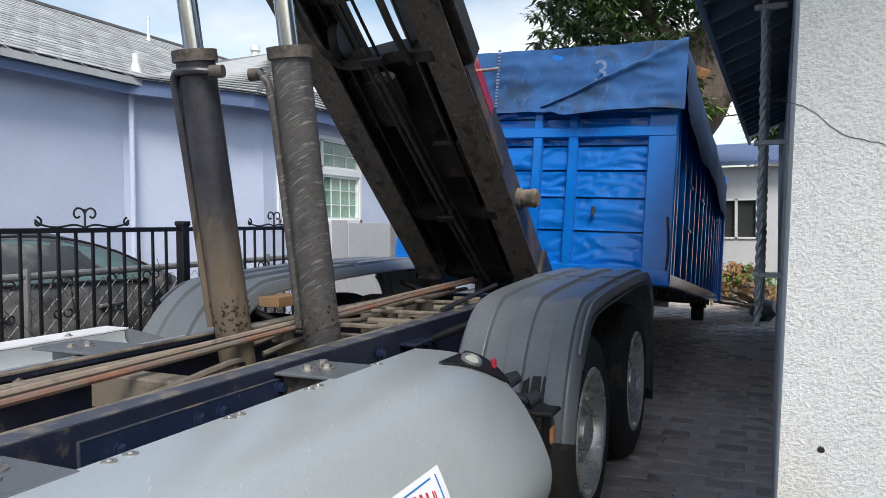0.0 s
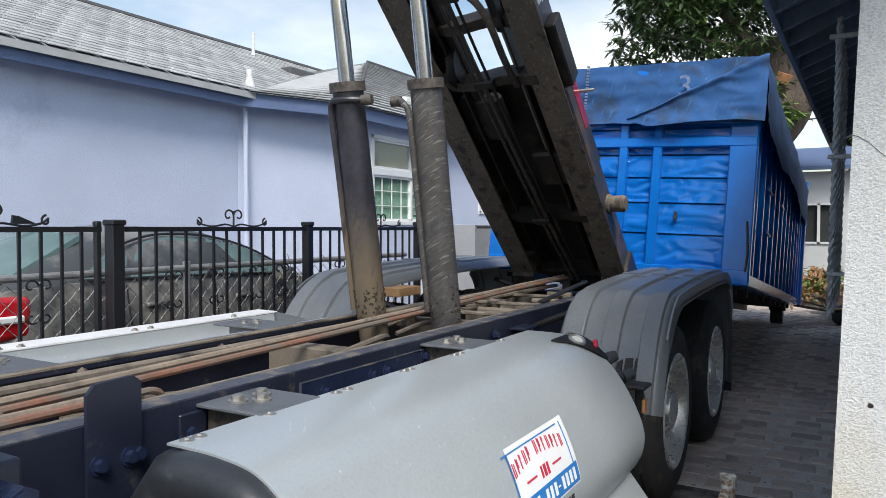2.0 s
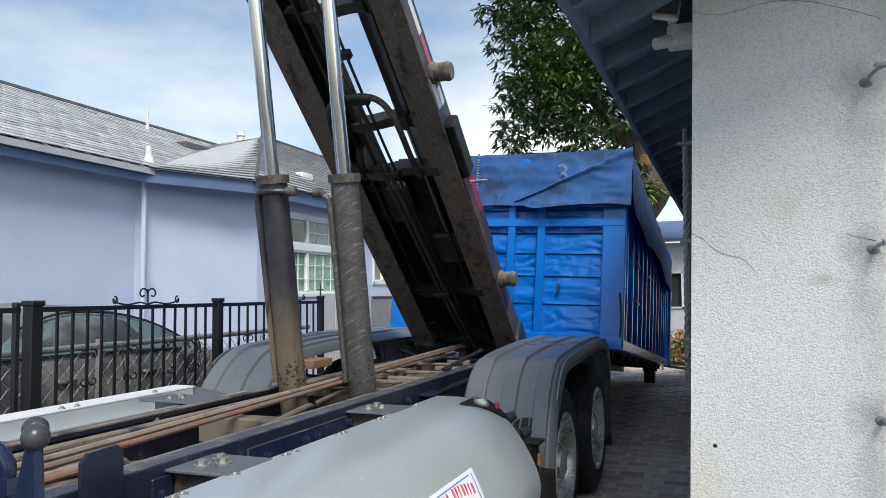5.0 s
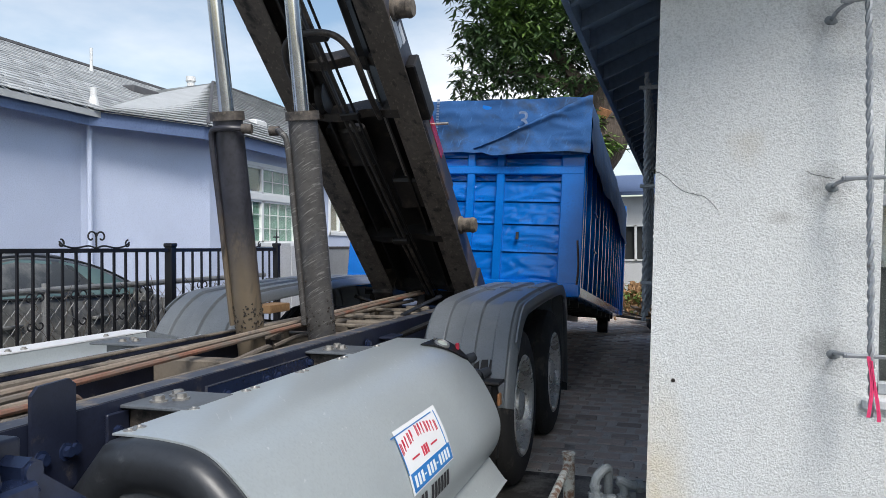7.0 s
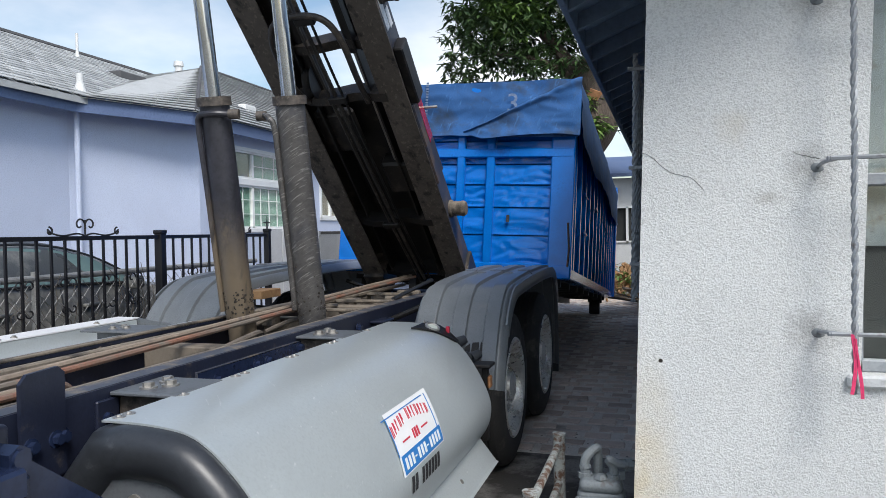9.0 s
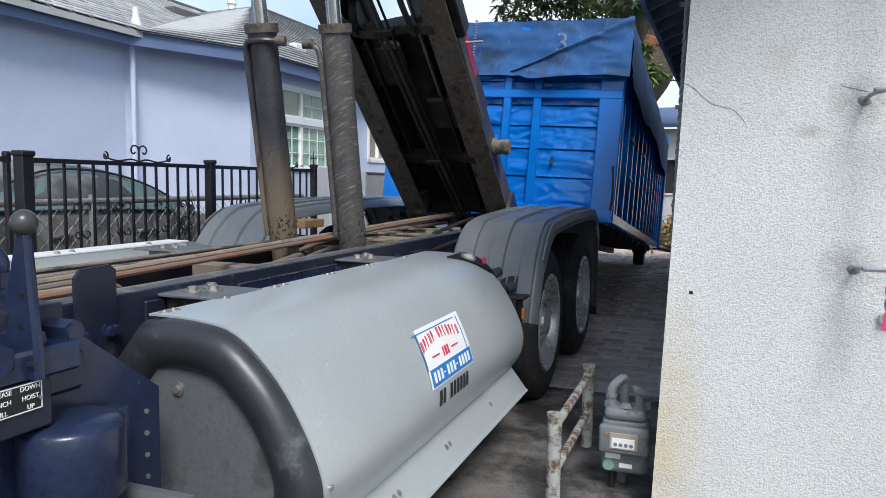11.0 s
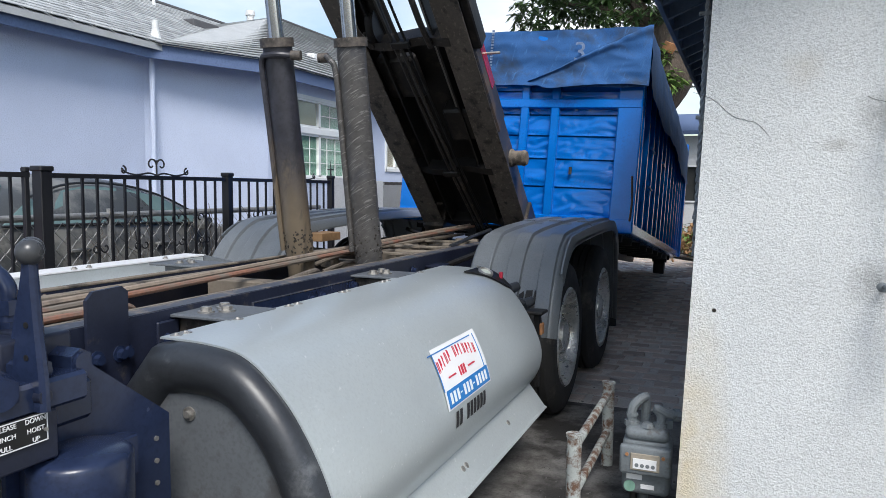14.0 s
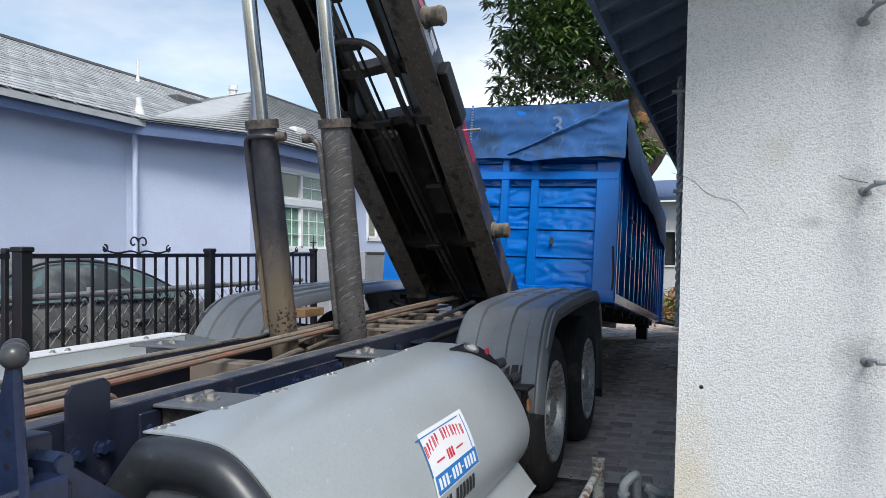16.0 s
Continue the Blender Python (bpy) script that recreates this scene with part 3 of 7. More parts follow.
part("skylight", abox(-7.95, -7.65, 9.9, 10.6, roof_z(-7.7) - 0.02, roof_z(-7.7) + 0.12, bevel=0.02), M_RIDGE, house, "low dark roof vent box")
part("roof_vent", abox(-6.4, -6.0, 11.2, 11.6, 3.7, 4.0, bevel=0.03), M_PLASW, house, "white louvred roof vent box")


def window(parent, x, y0, y1, z0, z1, rows, blind, sash):
    """A white vinyl window in a wall that faces +x; rows: list of (z low, z high, panes along y, grid columns, grid rows)."""
    # backing slab: the room's darkness is painted, no room stands behind
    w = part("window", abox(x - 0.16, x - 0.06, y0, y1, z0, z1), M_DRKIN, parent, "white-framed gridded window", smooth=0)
    fr = bmesh.new()
    t = 0.07
    for a in ((y0, y1, z0 - 0.01, z0 + t), (y0, y1, z1 - t, z1), (y0, y0 + t, z0, z1), (y1 - t, y1, z0, z1)):
        box(fr, x - 0.06, x + 0.03, *a, bevel=0.008)
    part("frame", fr, M_VINYL, w)
    for zl, zh, panes, gc, gr in rows:
        for i in range(panes):
            ya, yb = y0 + t + (y1 - y0 - 2 * t) * i / panes, y0 + t + (y1 - y0 - 2 * t) * (i + 1) / panes
            f = bmesh.new()
            s = 0.03
            for a in ((ya, yb, zl, zl + s), (ya, yb, zh - s, zh), (ya, ya + s, zl, zh), (yb - s, yb, zl, zh)):
                box(f, x - 0.05, x + 0.012, *a)
            if not (sash and i == 0 and zl > 2):
                for k in range(1, gc):
                    yy = ya + (yb - ya) * k / gc
                    box(f, x - 0.03, x - 0.012, yy - 0.0055, yy + 0.0055, zl, zh)
                for k in range(1, gr):
                    zz = zl + (zh - zl) * k / gr
                    box(f, x - 0.03, x - 0.012, ya, yb, zz - 0.0055, zz + 0.0055)
            part("sash", f, M_VINYL, w)
            part("blind", abox(x - 0.058, x - 0.05, ya + 0.01, yb - 0.01, zl, zh), M_SHADE if (sash and i == 0 and zl > 2) else blind, w)
            gl = part("pane", abox(x - 0.024, x - 0.020, ya, yb, zl, zh), M_GLASS, w)
            gl.visible_shadow = False
    return w


window(house, WR, 9.36, 11.78, 1.62, 3.07, [(2.54, 3.00, 2, 3, 2), (1.69, 2.42, 2, 4, 3)], M_GREEN, True)
part("window_mullion", abox(WR - 0.05, WR + 0.035, 9.36, 11.78, 2.42, 2.54, bevel=0.01), M_VINYL, house)
window(house, WR, 13.15, 14.18, 1.86, 3.04, [(1.93, 2.97, 2, 1, 1)], M_SHADE, False)

# chimney
chim = thing("brick_chimney", (-3.4, 15.5, 0), "red brick chimney on a white-painted stepped base", "chimney")
CX, CY, CW = -3.55, 15.5, 0.39
part("core", abox(CX - CW + 0.012, CX + CW - 0.012, CY - CW + 0.012, CY + CW - 0.012, 3.4, 4.66), M_MORTAR, chim, smooth=0)
bm = bmesh.new()
for i in range(6):
    box(bm, CX - CW - 0.02, CX + CW + 0.04 + 0.1 * (6 - i) * 0.8, CY - CW - 0.02, CY + CW + 0.02, 3.0 + 0.09 * i, 3.09 + 0.09 * i)
box(bm, CX - 0.55, CX + 0.75, CY - 0.45, CY + 0.45, 0, 3.0)
part("base", bm, M_VINYL, chim, "white-painted stepped masonry base", smooth=0)

# ---- house with the white wall ----
SK = 0.011                                  # its long side turns slightly from the driveway


def skew(y):
    return 1.175 + SK * (y - 2.6)


def skewed(bm):
    for v in bm.verts:
        v.co.x += SK * (v.co.y - 2.6) + LEANW * v.co.z - 0.012
    return bm


LEANW = 0.034                               # the old wall leans slightly


def leaned(bm):
    for v in bm.verts:
        v.co.x += LEANW * v.co.z - 0.012
    return bm


EX, EZ2, PITCH2, RX = 0.73, 2.78, 0.42, 4.2    # eave, roof pitch and ridge


def deck_z(x):
    return EZ2 + 0.095 + PITCH2 * (min(x, 2 * RX - x) - EX)


wh = thing("stucco_house", (3, 8, 0), "white rough stucco house with dark blue open eaves", "house")
bm = bmesh.new()
W0, W1, WZ0, WZ1 = 2.02, 3.6, 0.98, 2.62
for a in ((1.175, W0, 2.6, 2.8, 0, WZ1), (W1, 7.0, 2.6, 2.8, 0, WZ1), (W0, W1, 2.6, 2.8, 0, WZ0)):
    box(bm, *a)
prism(bm, [(1.175, WZ1), (7.0, WZ1), (7.0, deck_z(7.0)), (RX, deck_z(RX)), (1.175, deck_z(1.175))], "y", 2.6, 2.8)
bmesh.ops.remove_doubles(bm, verts=bm.verts, dist=0.0005)
part("front_wall", leaned(bm), M_WHITEF, wh, "white rough stucco wall with cracks and stains", smooth=0)
bm = bmesh.new()
for a in ((2.8, 4.35, 0, 3.0), (4.35, 5.75, 0, 1.2), (4.35, 5.75, 2.6, 3.0), (5.75, 12.0, 0, 3.0)):
    box(bm, 1.18, 1.38, *a)
part("side_wall", skewed(bm), M_WHITE, wh, smooth=0)
# dark slab fills the opening in place of a shaded room
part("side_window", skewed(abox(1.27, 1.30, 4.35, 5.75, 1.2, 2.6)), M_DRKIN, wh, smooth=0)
part("far_side_wall", leaned(abox(6.8, 7.0, 2.8, 11.9, 0, 2.9)), M_WHITE, wh, smooth=0)
part("rear_wall", abox(1.3, 7.0, 11.9, 12.1, 0, 3.0), M_WHITE, wh, smooth=0)
# roof deck and rafters
bm = bmesh.new()
prism(bm, [(EX, deck_z(EX)), (RX, deck_z(RX)), (2 * RX - EX, deck_z(EX)), (2 * RX - EX, deck_z(EX) + 0.09), (RX, deck_z(RX) + 0.09), (EX, deck_z(EX) + 0.09)], "y", 1.80, 12.6)
part("roof", skewed(bm), M_EAVE, wh, "dark blue painted roof boards over open rafters", smooth=0)
part("eave_board", skewed(abox(EX - 0.035, EX, 1.78, 12.62, EZ2 - 0.01, EZ2 + 0.185, bevel=0.004)), M_EAVE, wh, smooth=0)
bm = bmesh.new()
prism(bm, [(EX - 0.02, EZ2 - 0.01), (RX, deck_z(RX) - 0.11), (2 * RX - EX, EZ2 - 0.01), (2 * RX - EX, EZ2 + 0.19), (RX, deck_z(RX) + 0.10), (EX - 0.02, EZ2 + 0.19)], "y", 1.74, 1.78)
part("barge_board", leaned(bm), M_FASCIA, wh, "slate-blue barge board at the gable end", smooth=0)
for k in range(24):
    y = 2.10 if k == 0 else 1.80 + 0.42 * k
    part("rafter", skewed(aprism([(EX + 0.002, EZ2 - 0.005), (1.9, deck_z(1.9) - 0.10), (1.9, deck_z(1.9)), (EX + 0.002, deck_z(EX))], "y", y, y + 0.045)), M_EAVE, wh, smooth=0)
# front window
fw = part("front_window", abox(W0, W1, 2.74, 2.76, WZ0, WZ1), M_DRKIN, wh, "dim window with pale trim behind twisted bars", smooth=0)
bm = bmesh.new()
for a in ((W0, W1, WZ0, WZ0 + 0.05), (W0, W1, WZ1 - 0.05, WZ1), (W0, W0 + 0.045, WZ0, WZ1), (W0, W1, 1.72, 1.77)):
    box(bm, a[0], a[1], 2.655, 2.70, a[2], a[3], bevel=0.006)
part("frame", bm, M_TWIST, fw)
part("blind", abox(W0 + 0.05, W1, 2.722, 2.728, WZ0 + 0.5, WZ1), M_GREYP, fw, "grey window blind")
p_ = part("pane", abox(W0 + 0.04, W1, 2.675, 2.680, WZ0 + 0.04, WZ1 - 0.04), M_GLASS, fw)
p_.visible_shadow = False
part("sill", abox(W0 - 0.03, W1 + 0.03, 2.57, 2.66, WZ0 - 0.05, WZ0, bevel=0.01), M_GREYW, fw)


def twisted(bm, p, q, r, turns):
    p, q = Vector(p), Vector(q)
    n = int(turns * 10)
    for s in range(2):
        pts = []
        for i in range(n + 1):
            a = 2 * math.pi * turns * i / n + math.pi * s
            pts.append(p.lerp(q, i / n) + Vector((math.cos(a), math.sin(a), 0)) * r * 0.55)
        tube(bm, pts, r * 0.75, 5)
    return bm


gr = thing("window_grille", (2.0, 2.5, 1.0), "grey twisted iron window bars on wall brackets", "window grille")
part("bar", twisted(bmesh.new(), (1.98, 2.42, 0.94), (1.98, 2.42, 2.75), 0.0105, 18), M_TWIST, gr)
for z in (1.16, 1.815, 2.47):
    bm = bmesh.new()
    tube(bm, bend([(1.895, 2.6, z - 0.015), (1.90, 2.52, z - 0.005), (1.93, 2.44, z), (2.0, 2.425, z), (3.2, 2.425, z)], 4), 0.0085, 6)
    part("bracket_bar", bm, M_TWIST, gr)
    bm = bmesh.new()
    bmesh.ops.create_icosphere(bm, subdivisions=2, radius=0.019)
    for v in bm.verts:
        v.co = Vector((v.co.x * 1.3, v.co.y * 0.3, v.co.z)) * (1 + 0.4 * noise.noise(v.co * 60)) + Vector((1.89, 2.6, z - 0.02))
    part("mortar_patch", bm, M_GREYP, gr, "dark cracked mortar patch")
rib = thing("ribbon", (1.98, 2.41, 0.95), "bright pink plastic ribbon tied to iron bar", "ribbon")
bm = bmesh.new()
for x0, lo, ph in ((1.962, 0.945, 0.0), (1.984, 0.93, 1.5)):
    ln = [(x0 + 0.012 * math.sin(3 * t + ph), lo + 0.22 * t) for t in [i / 12 for i in range(13)]]
    strip(bm, ln, "y", 2.385, 2.40, 0.003)
    for i in range(12):
        a, b = ln[i], ln[i + 1]
        prism(bm, [(a[0] - 0.006, a[1]), (a[0] + 0.006, a[1]), (b[0] + 0.006, b[1]), (b[0] - 0.006, b[1])], "y", 2.386, 2.389)
part("strand", bm, M_PINK, rib)
# side grille: tall twisted bar with brackets
sg = thing("window_grille", (1.05, 4.4, 1.1), "grey twisted iron grille on driveway-side window", "window grille")
for y in (4.4, 4.75, 5.1, 5.45, 5.8):
    part("bar", twisted(bmesh.new(), (1.10 + SK * (y - 2.6), y, 1.08), (1.13 + SK * (y - 2.6), y, 2.72), 0.014, 15), M_TWIST, sg)
for z in (1.33, 1.97, 2.62):
    bm = bmesh.new()
    box(bm, 1.10, 1.245, 4.385, 4.415, z - 0.012, z + 0.012, bevel=0.003)
    box(bm, 1.125, 1.14, 4.4, 5.8, z - 0.010, z + 0.010, bevel=0.003)
    part("bracket_bar", bm, M_TWIST, sg)
# corner flood lamp
fl = thing("security_light", (1.1, 2.9, 2.75), "white plastic twin security light under eave", "lamp")
part("junction_box", abox(1.135, 1.255, 2.90, 3.02, 2.80, 2.90, bevel=0.014, seg=2), M_PLASW, fl)
part("lamp_head", abox(-0.06, 0.06, -0.018, 0.018, -0.055, 0.055, bevel=0.012, seg=2), M_PLASW, fl, "square white flood head", pose(1.14, 2.86, 2.955, -18, 12, 10))
part("lens", abox(-0.05, 0.05, -0.0215, -0.017, -0.045, 0.045, bevel=0.004), M_STEEL, fl, "", pose(1.14, 2.86, 2.955, -18, 12, 10))
part("sensor", arod((1.15, 2.93, 2.83), (1.085, 2.88, 2.805), 0.034, 0.028, 14), M_PLASW, fl)
part("arm", arod((1.17, 2.94, 2.89), (1.145, 2.875, 2.93), 0.016, seg=10), M_PLASW, fl)
# wall marks: cracks and a nail hole
for pts in ([(1.18, 1.90), (1.26, 1.86), (1.33, 1.80), (1.42, 1.77), (1.47, 1.72)], [(1.20, 2.86), (1.36, 2.80), (1.6, 2.82), (1.8, 2.77), (1.95, 2.7)], [(1.80, 1.86), (1.86, 1.845), (1.9, 1.83)]):
    q = bend([(x, 2.599, z + 0.012 * noise.noise((x * 40, z * 30, 0))) for x, z in pts], 6)
    q = [p + Vector((0, 0, 0.005 * noise.noise(p * 70))) for p in q]
    part("crack", tube(bmesh.new(), q, 0.0009, 4), M_GREASE, wh, "dark hairline crack in stucco")
part("hole", arod((1.292, 2.602, 1.010), (1.292, 2.597, 1.008), 0.009, seg=8), M_GREASE, wh)

# ---- roll-off truck ----
XC = -0.88
truck = thing("roll_off_truck", (XC, 3, 0), "navy roll-off hoist truck with raised grimy hoist", "truck")


def channel(x0, x1, y0, y1, z0, z1, t, open_to):
    """A C channel along y; open_to +1: open towards +x."""
    if open_to > 0:
        poly = [(x0, z0), (x1, z0), (x1, z0 + t), (x0 + t, z0 + t), (x0 + t, z1 - t), (x1, z1 - t), (x1, z1), (x0, z1)]
    else:
        poly = [(x1, z0), (x0, z0), (x0, z0 + t), (x1 - t, z0 + t), (x1 - t, z1 - t), (x0, z1 - t), (x0, z1), (x1, z1)]
    return aprism(poly, "y", y0, y1)


r_ = part("frame_rail", channel(-0.56, -0.45, -1.6, 6.15, 0.80, 1.075, 0.016, -1), M_NAVYD, truck, "navy frame rail with dusty top flange", smooth=0)
l_ = part("frame_rail", channel(-1.42, -1.31, -1.6, 6.15, 0.80, 1.052, 0.016, 1), M_NAVYD, truck, smooth=0)
# raised wear strips on the left rail
part("guide_strip", abox(-1.345, -1.308, 0.2, 6.0, 1.053, 1.066, bevel=0.003), M_PAN, truck, "rusty dusty guide strip", smooth=0)
part("guide_strip", abox(-1.60, -1.43, 0.2, 3.4, 1.000, 1.022, bevel=0.004), M_ALB, truck, smooth=0)
part("top_face", abox(-0.535, -0.456, -1.6, 6.1, 1.0752, 1.0780), M_RAILT, truck, "worn dusty navy rail top", smooth=0)
part("top_flange", abox(-0.558, -0.536, -1.6, 4.2, 1.0752, 1.0785), M_PAN, truck, "dusty worn top of frame rail", smooth=0)
for y in (0.4, 1.5, 2.6, 3.8, 4.7, 5.5):
    part("cross_member", abox(-1.308, -0.562, y, y + 0.12, 0.86, 1.0, bevel=0.008), M_PAN, truck, smooth=0)
part("belly_pan", abox(-1.30, -0.57, 0.0, 6.0, 0.74, 0.78), M_PAN, truck, "dust-covered tray between the rails", smooth=0)
part("driveshaft", arod((XC, -1.0, 0.84), (XC, 4.1, 0.80), 0.05, seg=14), M_BLACKST, truck)
for y in (4.19, 5.53):
    part("axle", arod((-1.9, y, 0.52), (0.14, y, 0.52), 0.075, seg=14), M_BLACKST, truck)
    part("differential", lathe(bmesh.new(), [(0.02, -0.2), (0.15, -0.14), (0.2, 0), (0.15, 0.14), (0.02, 0.2)], (XC, y, 0.54), "x", 20), M_BLACKST, truck)
for x in (-0.52, -1.24):
    part("leaf_spring", abox(x, x + 0.09, 4.0, 5.75, 0.60, 0.72, bevel=0.02), M_BLACKST, truck)
# doubler plate and bolts on the right rail
part("doubler_plate", abox(-0.449, -0.440, 1.85, 2.75, 0.84, 1.03, bevel=0.003), M_NAVY, truck, smooth=0)
part("doubler_edge", abox(-0.449, -0.4385, 1.85, 2.75, 1.0302, 1.0335), M_RAILT, truck, smooth=0)
part("doubler_edge", abox(-0.449, -0.4385, 1.8465, 1.8498, 0.84, 1.0335), M_RAILT, truck, smooth=0)
bolts(truck, M_NAVY, [(-0.441, y, z) for y, z in ((1.98, 0.975), (2.28, 0.985), (2.38, 0.985), (2.68, 1.0), (1.80, 0.92), (3.42, 1.0), (3.9, 0.98), (1.36, 0.98), (1.18, 0.97))], (1, 0, 0), 0.019, 0.022, "navy painted hex bolt")
# tank brackets with bolted plates
for y in (1.45, 2.72):
    b_ = part("tank_bracket", abox(-0.449, -0.20, y - 0.02, y + 0.14, 0.78, 1.045, bevel=0.006), M_FLNG, truck, smooth=0)
    part("plate", abox(-0.45, -0.19, y - 0.06, y + 0.20, 1.046, 1.058, bevel=0.003), M_PANEL, b_, "grey steel bracket plate")
    bolts(b_, M_STEEL, [(dx, y + dy, 1.06) for dx, dy in ((-0.36, 0.02), (-0.36, 0.12), (-0.31, 0.07))], (0, 0, 1), 0.020, 0.017, "plain steel hex bolt")
# tall guide plate near the valve bank
bm = aprism([(1.03, 0.86), (1.19, 0.86), (1.19, 1.165), (1.165, 1.185), (1.055, 1.18), (1.03, 1.155)], "x", -0.445, -0.432)
gp = part("guide_plate", bm, M_NAVYD, truck, "navy upright guide plate with two bolts", smooth=0)
bolts(gp, M_NAVY, [(-0.432, y, 0.97) for y in (1.06, 1.15)], (1, 0, 0), 0.018, 0.02)
part("small_plate", abox(-0.449, -0.435, 1.32, 1.42, 0.92, 1.04, bevel=0.004), M_NAVYD, truck, smooth=0)
part("step_bracket", abox(-0.45, -0.36, 3.62, 3.82, 1.0, 1.015, bevel=0.004), M_NAVYD, truck)
part("step_bracket", aprism([(-0.45, 1.0), (-0.38, 1.0), (-0.45, 0.9)], "y", 3.70, 3.73), M_NAVYD, truck)

# pipes and hoses along the frame
def pipe(name, pts, r, material, label="", n=6):
    return part(name, tube(bmesh.new(), bend(pts, n), r, 8), material, truck, label)


pipe("hydraulic_pipe", [(-0.86, 0.2, 1.07), (-0.87, 1.6, 1.09), (-0.88, 3.2, 1.12), (-0.90, 4.6, 1.15), (-0.90, 5.7, 1.17)], 0.014, M_PIPE, "tan dusty rigid hydraulic pipe")
pipe("hydraulic_pipe", [(-0.70, 0.5, 1.075), (-0.70, 1.2, 1.075), (-0.70, 1.36, 1.07), (-0.70, 1.40, 1.02)], 0.012, M_PIPE)
pipe("hydraulic_pipe", [(-0.665, 0.5, 1.07), (-0.665, 1.26, 1.07), (-0.665, 1.42, 1.065), (-0.665, 1.46, 1.01)], 0.012, M_COPPER)
pipe("hydraulic_pipe", [(-0.80, 0.2, 1.06), (-0.81, 1.6, 1.08), (-0.83, 3.2, 1.11), (-0.86, 4.6, 1.14), (-0.86, 5.7, 1.16)], 0.013, M_COPPER)
pipe("hose", [(-0.68, 0.3, 1.03), (-0.66, 0.9, 1.04), (-0.64, 1.6, 1.0), (-0.70, 2.3, 1.02), (-0.74, 2.8, 1.05), (-0.90, 3.0, 0.95)], 0.016, M_HOSE, "dusty grey hydraulic hose")
pipe("hose", [(-0.62, 0.3, 1.04), (-0.62, 0.8, 1.05), (-0.64, 1.10, 1.03), (-0.68, 1.18, 0.95)], 0.017, M_HOSE)
pipe("hose", [(-0.74, 0.3, 1.04), (-0.73, 1.2, 1.05), (-0.72, 1.9, 0.98), (-0.66, 2.6, 0.97), (-0.62, 3.3, 0.96)], 0.014, M_HOSE)
pipe("hose", [(-1.0, 3.3, 0.98), (-0.9, 3.5, 1.03), (-0.72, 3.55, 1.0), (-0.66, 3.9, 1.04), (-0.78, 4.4, 1.02), (-0.7, 5.0, 1.03)], 0.015, M_HOSE)
pipe("hose", [(-1.15, 3.4, 1.0), (-1.1, 3.8, 1.05), (-0.95, 4.2, 1.04), (-1.05, 4.8, 1.05), (-1.0, 5.6, 1.08)], 0.015, M_HOSE)
pipe("hose", [(-0.66, 4.6, 1.06), (-0.62, 5.1, 1.12), (-0.64, 5.5, 1.14), (-0.75, 5.75, 1.12)], 0.017, M_RUB)
part("pipe_run", abox(-1.06, -1.02, 0.5, 5.9, 1.06, 1.085, bevel=0.006), M_PAN, truck, smooth=0)
part("pipe_run", abox(-1.18, -1.14, 3.3, 5.9, 1.07, 1.092, bevel=0.006), M_PAN, truck, smooth=0)
for y in (3.75, 4.35, 4.95):
    part("clamp_bar", abox(-1.3, -0.57, y, y + 0.05, 1.055, 1.075, bevel=0.004), M_PAN, truck, smooth=0)
for x, y in ((-0.70, 0.75), (-0.80, 0.62), (-0.62, 0.6), (-0.90, 0.72), (-0.74, 0.95)):
    bm = arod((x, y, 1.0), (x, y, 1.10), 0.026, seg=6)
    rod(bm, (x, y - 0.03, 1.07), (x, y + 0.03, 1.07), 0.03, seg=8)
    part("fitting", bm, M_HOSE, truck, "dusty brass hose fitting")
part("manifold", abox(-1.0, -0.6, 0.45, 0.85, 0.92, 1.0, bevel=0.01), M_PAN, truck)

for x, y, w in ((-1.22, 3.75, 0.10), (-0.72, 4.05, 0.14), (-1.02, 4.55, 0.12), (-0.68, 4.75, 0.10), (-1.15, 5.15, 0.12), (-0.78, 5.3, 0.10)):
    bm = abox(x - w / 2, x + w / 2, y - 0.05, y + 0.05, 0.95, 1.05, bevel=0.012)
    rod(bm, (x - w, y, 1.05), (x + w, y, 1.05), 0.022, seg=10)
    part("bracket", bm, M_PAN, truck, "dusty cast bracket")
for k, (x, y) in enumerate(((-0.60, 1.25), (-0.61, 2.45), (-0.60, 3.1), (-1.26, 1.6), (-1.27, 2.3))):
    part("hose_tie", lathe(bmesh.new(), [(0.02, -0.02), (0.03, 0.0), (0.02, 0.02)], (x - 0.06, y, 1.02), "y", 10), M_HOSE, truck)

